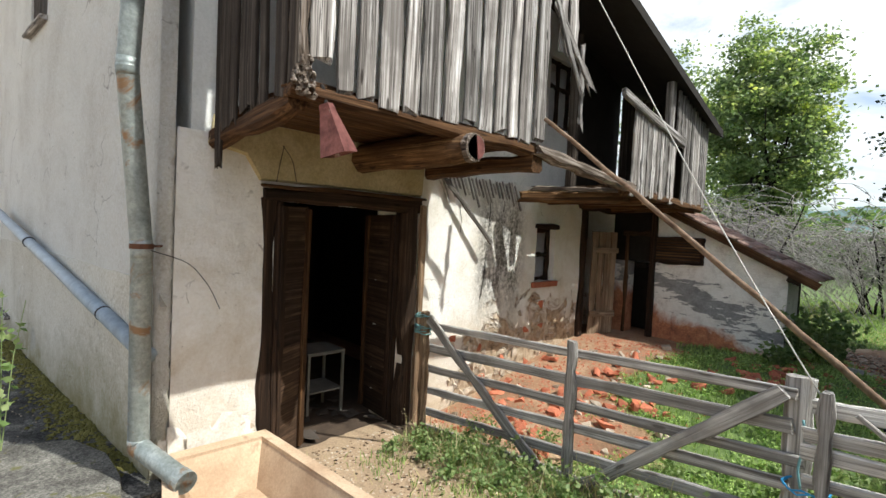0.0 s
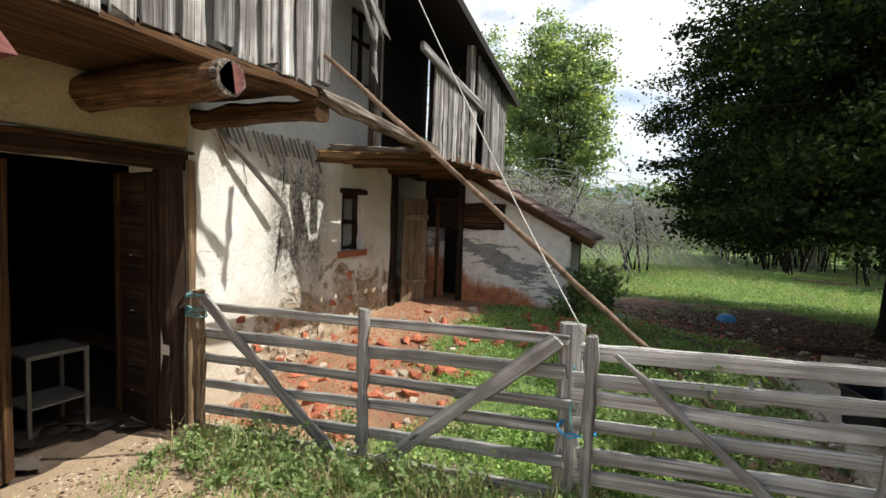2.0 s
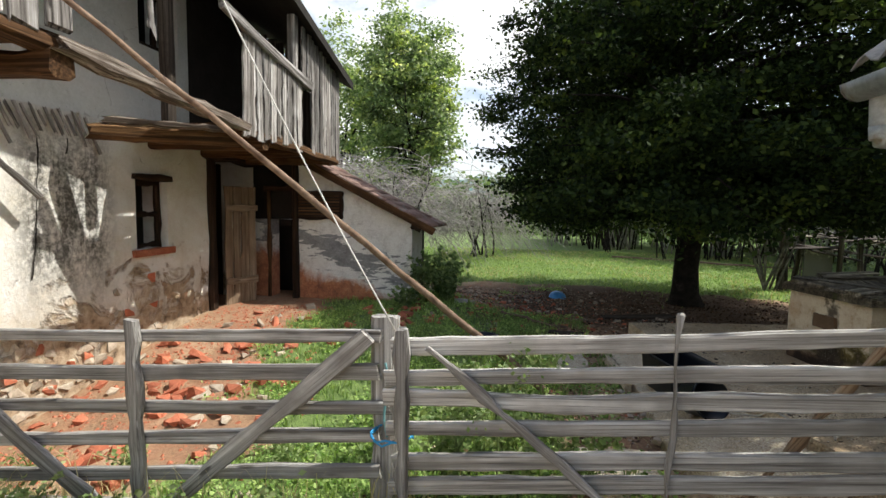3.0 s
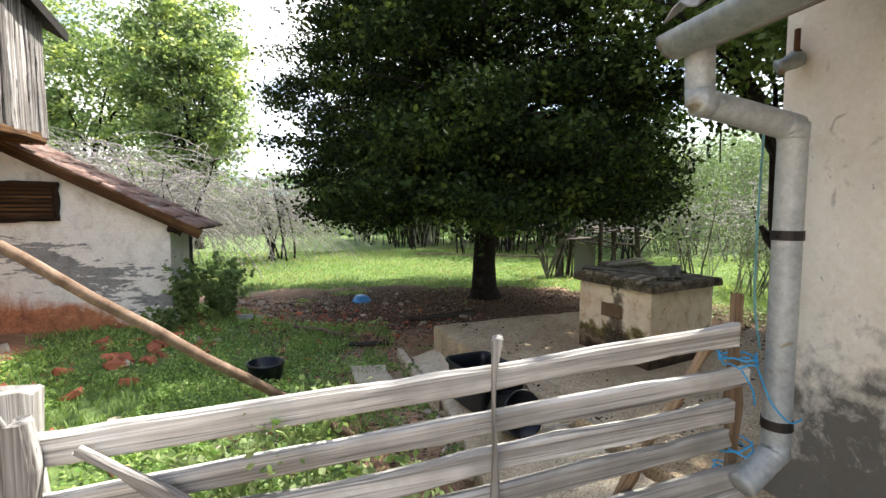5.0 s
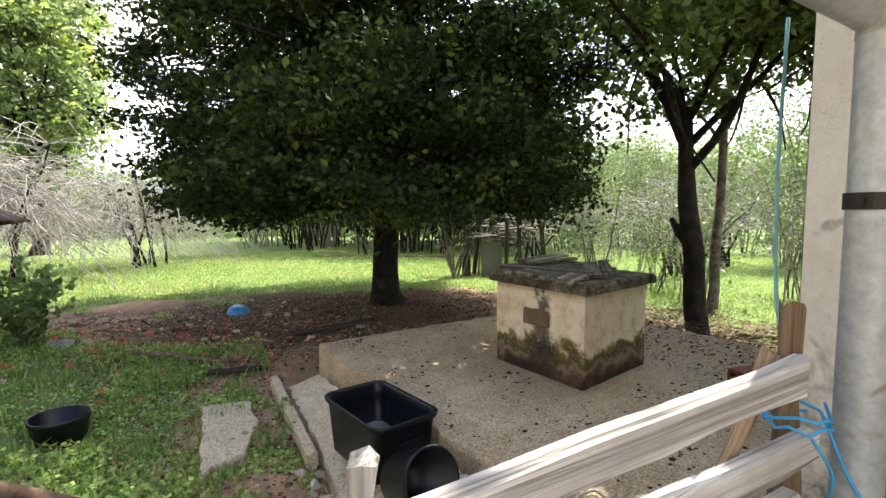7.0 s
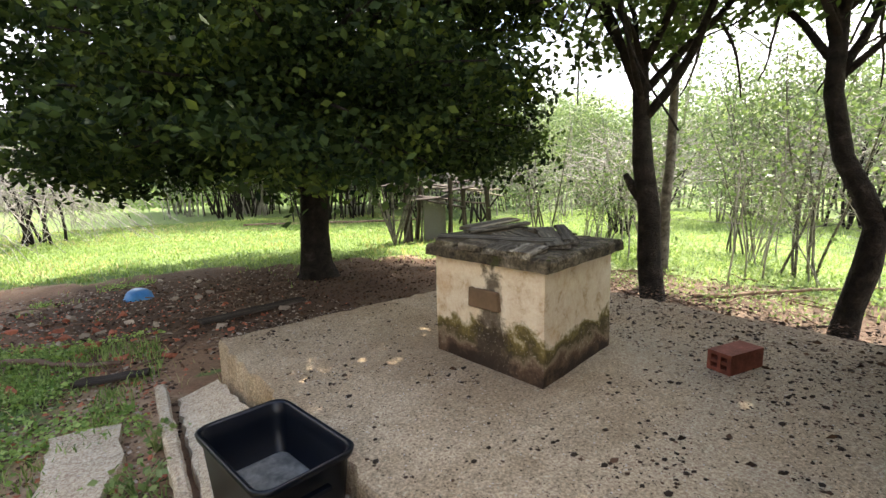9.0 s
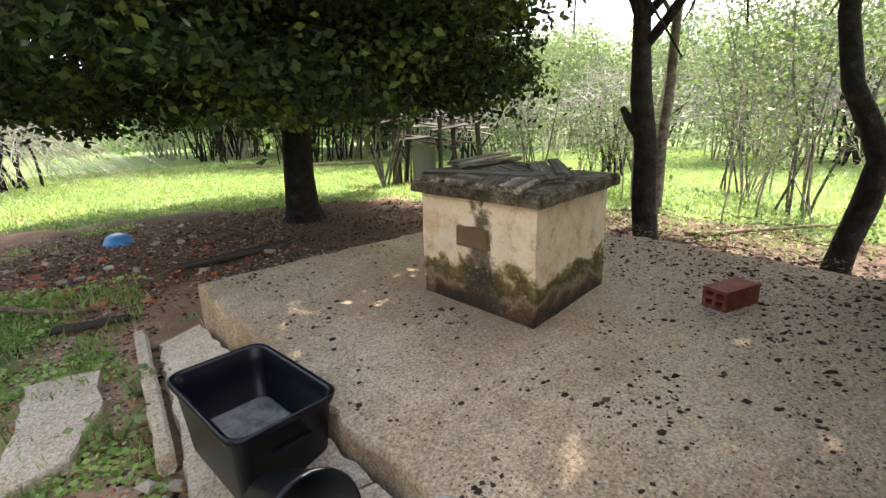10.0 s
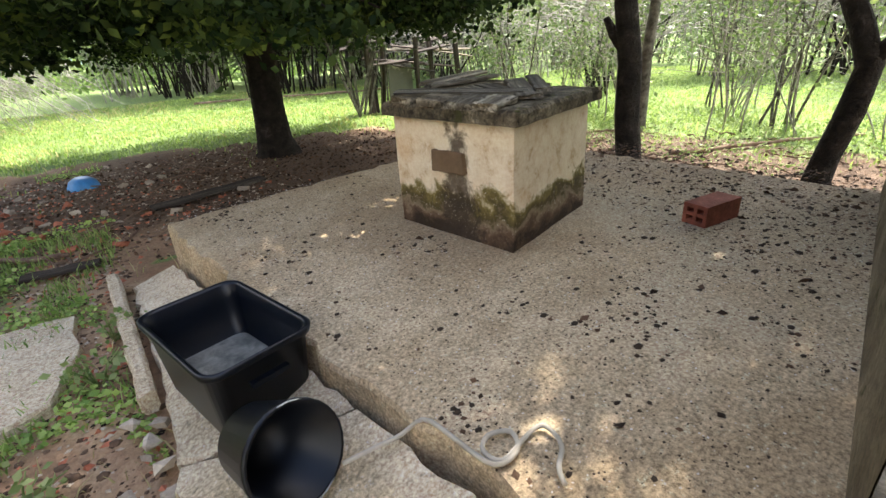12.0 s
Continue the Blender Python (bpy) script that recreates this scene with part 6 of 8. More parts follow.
def tree(name, base, trunk_h, r0, centre, radii, n_clumps, per, spread, leaf, leaf_mat_, bark, label, seed, n_limbs=9, inner=0.55, sparse=0.0, lean=(0, 0), category="tree", droop=0.3, group="", low=0.0, via=()):
    """A tapered trunk that forks into limbs, and a crown of leaf clumps of uneven outline."""
    rng = random.Random(seed)
    t = thing(name, base, label, category, group)
    b = Vector(base)
    top = b + Vector((lean[0], lean[1], trunk_h))
    acc = Acc()
    pts = [b + Vector((0, 0, -0.1))] + [Vector(p) for p in via] + [top] * 1 if via else [b + Vector((0, 0, -0.1))] + [b.lerp(top, s) + Vector((rng.uniform(-.25, .25) * r0, rng.uniform(-.25, .25) * r0, 0)) for s in (0.04, 0.12, 0.3, 0.5, 0.75, 1.0)]
    if via:
        acc.tube(pts, [r0 * (1.45 - 0.75 * (k / (len(pts) - 1)) ** 0.6) for k in range(len(pts))], 12, 0.09)
    else:
        acc.tube(pts, [r0 * 1.7, r0 * 1.32, r0 * 1.08, r0, r0 * 0.94, r0 * 0.86, r0 * 0.74], 12, 0.07)
    c = Vector(centre)
    for k in range(n_limbs):
        a = 2 * math.pi * k / n_limbs + rng.uniform(-.4, .4)
        el = rng.uniform(0.05, 1.0)
        target = c + Vector((radii[0] * math.cos(a) * 0.8, radii[1] * math.sin(a) * 0.8, radii[2] * (el - 0.45)))
        start = b.lerp(top, rng.uniform(0.72, 1.0))
        L = (target - start).length
        lp, lr = limb(rng, start, (target - start) + Vector((0, 0, 0.3 * L)), L, r0 * rng.uniform(0.32, 0.5), r0 * 0.06, 8)
        acc.tube(lp, lr, 7, 0.05)
        for _ in range(3):
            i = rng.randrange(3, 8)
            sp, sr = limb(rng, lp[i], (lp[i] - c) + Vector((rng.uniform(-1, 1), rng.uniform(-1, 1), rng.uniform(-.3, .6))) * 1.5, L * 0.4, lr[i] * 0.6, 0.008, 6)
            acc.tube(sp, sr, 5)
    part("trunk", acc, bark, t, flat=False)
    clumps = []
    while len(clumps) < n_clumps:
        v = Vector((rng.gauss(0, 1), rng.gauss(0, 1), rng.gauss(0, 1))).normalized()
        lump = 1 + 0.26 * nz(v.x * 1.7 + seed, v.y * 1.7, v.z * 1.7) + 0.12 * nz(v.x * 4, v.y * 4 + seed, v.z * 4)
        s = rng.uniform(inner, 1.0) ** 0.7 * lump
        p = c + Vector((v.x * radii[0] * s, v.y * radii[1] * s, v.z * radii[2] * s))
        if nz(p.x * 0.7 + seed, p.y * 0.7, p.z * 0.7) < sparse - 1.0 or nz(p.x + 9, p.y, p.z, 0.8) > 0.32 - sparse * 0.3:
            continue
        if p.z < (b.z + low if low else b.z + trunk_h * 0.62 - 0.3):
            continue
        clumps.append(p)
    leaf_cloud("crown", crown_points(rng, clumps, per, spread), leaf, leaf_mat_, t, seed=seed, droop=droop)
    return t


# the big linden in the yard: boughs that leave the trunk at all heights and carry flat layers of leaves
def linden(base, seed):
    rng = random.Random(seed)
    b = Vector(base)
    t = thing("linden_tree", base, "big dark linden tree with a dense drooping crown", "tree")
    acc = Acc()
    stem = [b + Vector((0.02 * math.sin(k * 2.1), 0.02 * math.cos(k * 1.7), z)) for k, z in enumerate((-.1, .05, .2, .6, 1.1, 1.8, 2.6, 3.6, 4.8, 6.2))]
    acc.tube(stem, [.33, .255, .21, .19, .18, .17, .15, .12, .08, .03], 14, 0.06)
    clumps = []
    for k in range(215):
        u = (k + rng.random()) / 215
        z = 1.75 + 5.2 * u ** 1.5
        reach = 3.35 * min(1.03, 0.84 + 0.25 * (z - 1.7)) if z < 2.6 else 3.4 * max(0.02, 1 - ((z - 2.6) / 4.6) ** 2.2) ** 0.6
        a = k * 2.39996 + rng.uniform(-.3, .3)
        reach *= 1 + 0.30 * nz(math.cos(a) * 1.5 + 3, math.sin(a) * 1.5, z * 0.6) + rng.uniform(-.14, .06)
        reach *= 1 - (0.10 + 0.16 * smooth(3.0, 5.0, z)) * smooth(0.1, 0.9, math.cos(a + 0.4))
        out = Vector((math.cos(a), math.sin(a), 0))
        start = b + Vector((0, 0, max(1.5, z - 0.1 - 0.12 * reach)))
        tip = b + out * reach + Vector((-0.1, -0.1, z - 0.24 * reach + 0.04 * reach * reach + rng.uniform(-.16, .30)))
        mid = start.lerp(tip, 0.5) + Vector((0, 0, 0.28))
        line = [start, start.lerp(mid, 0.5) + Vector((0, 0, .06)), mid, mid.lerp(tip, 0.5) + Vector((0, 0, .05)), tip]
        acc.tube(line, [0.045, 0.036, 0.026, 0.016, 0.006], 5)
        n = max(4, int(7 * reach / 3))
        for i in range(n):
            q = 0.28 + 0.74 * (i + rng.random()) / n
            p = start.lerp(mid, q * 2) if q < 0.5 else mid.lerp(tip, q * 2 - 1)
            side = Vector((-out.y, out.x, 0)) * rng.gauss(0, 0.30 * (0.4 + q))
            p = p + side + Vector((0, 0, rng.uniform(-.18, .04)))
            if z > 2.8 and nz(p.x, p.y, p.z, 0.95) > 0.24:
                continue
            clumps.append(p)
    part("trunk", acc, M_BARK, t, flat=False)
    pts = []
    for c in clumps:
        s = rng.uniform(.12, .25)
        for _ in range(int(rng.uniform(170, 350))):
            pts.append((c.x + rng.gauss(0, s), c.y + rng.gauss(0, s), c.z + rng.gauss(0, s * 0.42)))
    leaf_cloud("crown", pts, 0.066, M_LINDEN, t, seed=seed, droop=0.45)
    return t


linden((6.46, 8.15, ground_z(6.46, 8.15)), 11)
# pale ash behind the lean-to
tree("ash_tree", (-1.2, 21.5, ground_z(-1.2, 21.5)), 3.2, 0.22, (-1.4, 21.5, 6.3), (2.3, 2.2, 4.6), 400, 80, 0.30, 0.17, M_ASHLEAF, M_BARK,
     "tall light green ash tree behind the lean-to", 21, 10, 0.3, sparse=0.25)
tree("ash_tree", (-6.0, 24.0, ground_z(-6, 24)), 3.0, 0.2, (-6.0, 24.0, 6.6), (3.0, 2.8, 4.2), 240, 70, 0.42, 0.19, M_ASHLEAF, M_BARK,
     "light green ash tree beyond the house", 22, 8, 0.3, sparse=0.2)
# dark plum trees by the slab
tree("plum_tree", (8.88, 4.80, ground_z(8.88, 4.80)), 2.5, 0.108, (8.8, 4.9, 4.3), (2.6, 2.2, 1.7), 420, 78, 0.185, 0.085, M_PLUMLEAF, M_BARK,
     "slender dark plum tree with a broken side stub", 31, 8, 0.2, sparse=0.05, lean=(0.05, 0.30), low=2.5, via=((8.88, 4.79, 0.11), (8.86, 4.84, 0.56), (8.87, 4.87, 1.06), (8.86, 4.97, 1.58), (8.90, 5.04, 2.06)))
tree("plum_tree", (9.16, 3.34, ground_z(9.16, 3.34)), 2.6, 0.084, (9.3, 3.5, 4.0), (2.5, 2.0, 1.5), 370, 78, 0.185, 0.085, M_PLUMLEAF, M_BARK,
     "leaning crooked dark plum tree at the slab's edge", 32, 8, 0.2, sparse=0.05, lean=(0.12, 0.25), low=2.5, via=((9.15, 3.34, 0.07), (9.15, 3.30, 0.39), (9.15, 3.23, 0.72), (9.16, 3.20, 1.03), (9.16, 3.30, 1.28), (9.18, 3.45, 1.56), (9.22, 3.57, 2.06)))
tree("plum_tree", (10.4, 5.7, ground_z(10.4, 5.7)), 3.0, 0.062, (10.5, 5.8, 4.7), (1.5, 1.4, 1.5), 110, 50, 0.2, 0.09, M_WOODLEAF, M_BARK_GREY,
     "pale-barked plum tree behind the well", 33, 7, 0.2, sparse=0.2, lean=(0.16, 0.02))
part("broken_branch", Acc().tube([(8.84, 4.93, 1.19), (8.82, 5.04, 1.32), (8.80, 5.12, 1.46)], [0.06, 0.05, 0.03], 8, 0.12), M_BARK, None, "broken dark branch stub on the plum tree", flat=False, category="branch")
part("side_branch", Acc().tube([(9.16, 3.21, 1.03), (9.20, 3.10, 1.22), (9.22, 3.01, 1.56), (9.29, 2.90, 2.06)], [0.06, 0.05, 0.04, 0.03], 8, 0.1), M_BARK, None, "dark side branch of the crooked plum tree", flat=False, category="branch")

# saplings and undergrowth
def sapling_proto(seed, h, mat, leafy):
    rng = random.Random(seed)
    t = thing("sapling", (0, 0, 0), "thin bare-stemmed sapling at the meadow's edge" if not leafy else "thin leafy sapling at the meadow's edge", "sapling", "saplings round the meadow")
    acc = Acc()
    tips = []
    for k in range(rng.randint(3, 6)):
        lp, lr = limb(rng, (rng.uniform(-.35, .35), rng.uniform(-.35, .35), -0.1), (rng.uniform(-.3, .3), rng.uniform(-.3, .3), 1), h * rng.uniform(.5, 1), 0.022 * h / 4, 0.005, 8, 0.12)
        part("trunk", Acc().tube(lp, lr, 6, 0.05), mat, t, flat=False)
        for i in range(3, 8):
            for _ in range(2):
                sp, sr = limb(rng, lp[i], (rng.uniform(-1, 1), rng.uniform(-1, 1), rng.uniform(.0, .8)), h * rng.uniform(.15, .3), lr[i] * .5, 0.004, 4)
                acc.tube(sp, sr, 4)
                tips.append(sp[-1])
                tips.append(sp[2])
    part("brushwood", acc, mat, t, flat=False, kind="stuff")
    if leafy:
        leaf_cloud("crown", crown_points(rng, [tuple(p) for p in tips], leafy * 0.8, 0.2), 0.085, M_SHOOTLEAF, t, seed=seed)
    return t


protos = [sapling_proto(41, 4.2, M_BARK_GREY, 10), sapling_proto(42, 3.4, M_TWIG, 0), sapling_proto(43, 4.8, M_TWIG, 20), sapling_proto(44, 3.8, M_TWIG, 10), sapling_proto(45, 5.5, M_BARK_GREY, 30)]
rng = random.Random(5)
spots = []
for k in range(230):
    az = radians(rng.uniform(2, 86))
    dist = rng.uniform(13.5, 30)
    x, y = 4.5 + dist * math.sin(az), 1.5 + dist * math.cos(az)
    if (az < radians(36) and dist < 18) or (x < 12 and y < 12) or any(math.hypot(x - a, y - b) < 0.7 for a, b in spots):
        continue
    spots.append((x, y))
for k, (x, y) in enumerate(spots):
    pr = protos[k % 5]
    if k < 5:
        pr.matrix_basis = Matrix.Translation((x, y, ground_z(x, y)))
    else:
        copy_thing(pr, Matrix.Translation((x, y, ground_z(x, y))) @ pose(0, 0, 0, 0, 0, rng.uniform(0, 360)) @ Matrix.Scale(rng.uniform(.75, 1.25), 4))


# bare saplings close beyond the slab, before the bright meadow
rng = random.Random(8)
for k in range(17):
    x, y = rng.uniform(10.7, 13.2), 3.4 + k * 0.36 + rng.uniform(-.2, .2)
    copy_thing(protos[(1, 3, 1, 0)[k % 4]], Matrix.Translation((x, y, ground_z(x, y))) @ pose(0, 0, 0, rng.uniform(-10, 10), rng.uniform(-10, 10), rng.uniform(0, 360)) @ Matrix.Scale(rng.uniform(.45, .8), 4))
# a dark grove of thin stems behind the linden
grove = [sapling_proto(46, 5.0, M_BARK, 0), sapling_proto(47, 5.6, M_BARK, 8)]
for pr in grove:
    tagged(pr, "thin dark-stemmed young tree in the grove", category="sapling", group="young trees in the grove")
rng = random.Random(6)
for k in range(44):
    az = radians(rng.uniform(6, 37))
    dist = rng.uniform(15.5, 25)
    x, y = 4.5 + dist * math.sin(az), 1.5 + dist * math.cos(az)
    m = Matrix.Translation((x, y, ground_z(x, y)))
    if k < 2:
        grove[k].matrix_basis = m
    else:
        copy_thing(grove[k % 2], m @ pose(0, 0, 0, 0, 0, rng.uniform(0, 360)) @ Matrix.Scale(rng.uniform(.8, 1.3), 4))


def woods(name, label, az0, az1, d0, d1, n, h, size, mat, seed, per=60, spread=0.9, low=0.02):
    rng = random.Random(seed)
    clumps = []
    for _ in range(n):
        az, d = radians(rng.uniform(az0, az1)), rng.uniform(d0, d1)
        x, y = 4.5 + d * math.sin(az), 1.5 + d * math.cos(az)
        hh = h * (0.75 + 0.4 * nz(math.degrees(az) * 0.13, d * 0.05, seed))
        clumps.append((x, y, ground_z(x, y) + hh * rng.uniform(low, 1.0) ** 0.8))
    return leaf_cloud(name, crown_points(rng, clumps, per, spread), size, mat, None, label, seed, kind="stuff", category="woods")


woods("far_woods", "sunlit light green woods beyond the meadow, paled for haze", 34, 100, 34, 52, 800, 9.0, 0.29, M_HAZELEAF, 61, 85, 0.85)
woods("far_woods", "green thicket behind the linden", -2, 36, 44, 62, 480, 6.0, 0.5, M_WOODLEAF, 62)
woods("far_woods", "leafy trees beyond the house and far fence", -40, -1, 46, 70, 300, 7.5, 0.55, M_WOODLEAF, 63)
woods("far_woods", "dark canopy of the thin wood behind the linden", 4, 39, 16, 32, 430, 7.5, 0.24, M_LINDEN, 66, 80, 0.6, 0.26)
woods("undergrowth", "leafy undergrowth among the saplings", 30, 90, 15, 27, 130, 1.3, 0.10, M_HAZELEAF, 64, 70, 0.4)
woods("undergrowth", "low shrubs along the far fence", -8, 34, 26, 40, 130, 1.6, 0.22, M_WOODLEAF, 65, 60, 0.5)


def twig_bush(x, y, h, spread, n, seed, label, arch=0.22):
    rng = random.Random(seed)
    b = Vector((x, y, ground_z(x, y)))
    t = thing("bare_bush", b, label, "bush", "dry bushes behind the lean-to")
    stems, twigs = Acc(), Acc()
    for k in range(9):
        lp, lr = limb(rng, b + Vector((rng.uniform(-.5, .5), rng.uniform(-.5, .5), -.05)), (rng.uniform(-.4, .4), rng.uniform(-.4, .4), 1), h * rng.uniform(.6, .9), 0.035, 0.014, 6, .16)
        stems.tube(lp, lr, 6, .06)
        for _ in range(n // 9):
            a = rng.uniform(0, 2 * math.pi)
            p = lp[rng.randint(3, 6)]
            d = Vector((math.cos(a), math.sin(a), rng.uniform(0.2, 0.9)))
            q, e, pts = Vector(p), d.normalized(), [Vector(p)]
            L = spread * rng.uniform(.5, 1.1)
            for i in range(6):
                e = (e + Vector((rng.uniform(-.12, .12), rng.uniform(-.12, .12), -arch))).normalized()
                q = q + e * (L / 6)
                pts.append(q.copy())
            twigs.tube(pts, [0.011, .010, .009, .008, .006, .005, .004], 3, cap=False)
            for i in (2, 4):
                pts2 = [pts[i], pts[i] + (e + Vector((rng.uniform(-.6, .6), rng.uniform(-.6, .6), -.1))) * L * .18, pts[i] + (e + Vector((rng.uniform(-.6, .6), rng.uniform(-.6, .6), -.4))) * L * .34]
                twigs.tube(pts2, [.010, .007, .005], 3, cap=False)
    part("stem", stems, M_BARK, t, flat=False)
    part("brushwood", twigs, M_TWIG, t, "pale dry twigs", flat=False, kind="stuff")


twig_bush(0.3, 13.0, 3.3, 2.9, 270, 71, "tangle of pale dry arching twigs behind the lean-to")
twig_bush(2.6, 15.5, 2.9, 2.6, 220, 72, "tangle of pale dry arching twigs at the meadow")
twig_bush(-1.6, 11.5, 3.5, 2.9, 250, 73, "pale dry bush against the ash tree")
twig_bush(12.5, 13.0, 2.4, 2.0, 90, 74, "dry bush of grey twigs beyond the well", arch=0.05)
twig_bush(16.5, 9.5, 2.8, 2.2, 90, 75, "dry bush of grey twigs at the meadow's edge", arch=0.05)
twig_bush(18.0, 6.0, 2.8, 2.2, 100, 76, "pale dry bush before the bright meadow", arch=0.05)
twig_bush(13.5, 8.6, 2.2, 1.9, 80, 77, "leaning grey twigs beyond the plum trees", arch=0.05)

ruin = thing("ruined_shed", (9.9, 10.6, ground_z(9.9, 10.6)), "collapsed wooden shed with leaning posts and fallen boards", "shed")
rng = random.Random(29)
gzr = ground_z(9.9, 10.6)
for dx, dy, h in ((-.9, 0, 1.5), (-.5, .3, 1.25), (.1, -.1, 1.35), (.7, .2, 1.6), (1.1, -.2, 1.2), (-.75, .1, 1.7)):
    p = Vector((9.9 + dx, 10.4 + dy, gzr - .05))
    plank("post", p, p + Vector((rng.uniform(-.15, .15), rng.uniform(-.1, .1), h)), .09, .08, M_BOARD_DARK, ruin, up=(1, 0, 0))
for i in range(12):
    p = Vector((9.9 + rng.uniform(-1.2, .6), 10.5 + rng.uniform(-.3, .5), gzr + rng.uniform(.85, 1.2)))
    plank("roof_board", p, p + Vector((rng.uniform(.8, 1.5), rng.uniform(-.4, .4), rng.uniform(-.25, .2))), .14, .025, M_BOARD_DARK if i % 3 else M_SLATE, ruin, up=(0, 1, .2))
part("wall_sheet", Acc().box(9.45, 10.42, gzr - .05, 9.95, 10.46, gzr + .85, .02), M_WALL_R, ruin, "pale leaning sheet")
for i in range(7):
    p = Vector((9.0 + rng.uniform(-.5, .5), 10.3 + rng.uniform(-.3, .3), gzr))
    plank("stake", p, p + Vector((rng.uniform(-.5, .5), rng.uniform(-.2, .2), rng.uniform(.9, 1.5))), .04, .04, M_BARK_GREY, ruin, up=(1, 0, 0), n=3)

# far rail fence
fence = thing("rail_fence", (4, 42, ground_z(4, 42)), "grey wooden post-and-rail fence across the far meadow", "fence")
pm = plank_acc(1.3, 0.10, 0.10, n=2).mesh("post", M_BOARD)
rm = plank_acc(2.1, 0.11, 0.03, n=2).mesh("rail", M_BOARD)
for k in range(16):
    x, y = -8 + k * 2.0, 40 + 0.12 * k
    z = ground_z(x, y)
    link("post", pm, fence, along((x, y, z - .2), (x, y, z + 1), (1, 0, 0)))
    if k < 15:
        z2 = ground_z(x + 2, y + .12)
        for hgt in (0.3, 0.6, 0.9):
            link("rail", rm, fence, along((x, y - .07, z + hgt), (x + 2, y + .05, z2 + hgt)))

# ---- grass and weeds ----
rng = random.Random(9)
not_stone = lambda x, y: 0.0 if (x > 4.0 and y < 5.3 and x < 8.4) else 1.0
near_keep = lambda x, y: max(0.0, ground_kind(x, y) - 0.15) * not_stone(x, y) * (0.35 + 0.65 * (nz(x, y, 4.0, 2.2) > -0.15))
blades("grass", scatter(rng, 34000, 0.7, 4.6, 2.1, 8.6, near_keep), 0.065, M_GRASS, "short green grass behind the gates", 1, 0.005, 0.8)
blades("grass", scatter(rng, 98000, -3.0, 12.0, 6.2, 19, lambda x, y: ground_kind(x, y)), 0.045, M_GRASS, "sunlit meadow grass", 2, 0.007, 0.7)
blades("grass", scatter(rng, 62000, 9.4, 20, 1.0, 14, lambda x, y: ground_kind(x, y)), 0.05, M_MEADOW, "bright meadow grass beyond the slab", 3, 0.007, 0.7)
blades("dry_grass", scatter(rng, 16000, -3.0, 12.0, 7.0, 19, lambda x, y: ground_kind(x, y) * (nz(x, y, 6, 0.8) > -0.1)), 0.075, M_DRYGRASS, "yellowed grass in the meadow", 6, 0.006, 0.9)
blades("dry_grass", scatter(rng, 1100, 0.4, 3.3, 1.5, 2.2, lambda x, y: 0.8 * (nz(x, y, 3, 2.0) > 0.0)), 0.26, M_DRYGRASS, "tall dry stalks along the gate", 8, 0.0025, 0.8)
blades("grass", scatter(rng, 7000, 0.3, 3.3, 1.0, 2.1, lambda x, y: smooth(0.9, 1.8, y) * (nz(x, y, 5, 1.7) > -0.1)), 0.07, M_GRASS, "grass before the gate", 10, 0.004, 0.9)
blades("dry_grass", scatter(rng, 5000, 0.2, 3.4, 0.75, 2.2, lambda x, y: 0.5 * smooth(0.7, 1.9, y) * (nz(x, y, 1, 2.5) > -0.1)), 0.07, M_DRYGRASS, "dry straw and grass before the gate", 4, 0.003, 1.3)
blades("dry_grass", scatter(rng, 2500, 3.0, 5.2, 2.2, 6.0, lambda x, y: 0.25), 0.06, M_DRYGRASS, "dry straw by the concrete flags", 5, 0.003, 1.3)

blades("grass", scatter(rng, 9000, 3.5, 4.58, 2.3, 6.4, lambda x, y: 0.75 * (nz(x, y, 7.0, 2.6) > 0.08)), 0.07, M_GRASS, "grass tufts between the concrete flags", 7, 0.004, 0.8)

cover_keep = lambda x, y: near_keep(x, y) * (nz(x, y, 9.0, 1.6) > -0.25)
leaf_cloud("ground_cover", [(x, y, z + 0.004 + 0.045 * rng.random() ** 1.5) for x, y, z in scatter(rng, 105000, 0.5, 4.7, 2.1, 9.4, cover_keep)], 0.026, M_CLOVER, None, "low clover and creeping weeds in the yard", 16, droop=0.0, aspect=0.85, kind="stuff", category="ground cover", lie=0.65)
leaf_cloud("ground_cover", [(x, y, z + 0.01 + 0.16 * rng.random() ** 2) for x, y, z in scatter(rng, 11000, 8.2, 12.5, 1.8, 7.5, lambda x, y: smooth(8.6, 9.6, x + 1.2 * nz(x, y, 3.0, 1.1)) * (nz(x, y, 2.0, 1.3) > 0.02))], 0.034, M_WEED, None, "bright weeds at the meadow's edge beyond the slab", 17, droop=0.0, aspect=0.7, kind="stuff", category="ground cover", lie=0.4)
leaf_cloud("ground_cover", [(x, y, z + 0.004 + 0.05 * rng.random() ** 1.5) for x, y, z in scatter(rng, 15000, 3.5, 4.62, 2.3, 6.6, lambda x, y: nz(x, y, 7.0, 2.1) > 0.02)], 0.026, M_CLOVER, None, "creeping weeds between the concrete flags", 18, droop=0.0, aspect=0.85, kind="stuff", category="ground cover", lie=0.6)


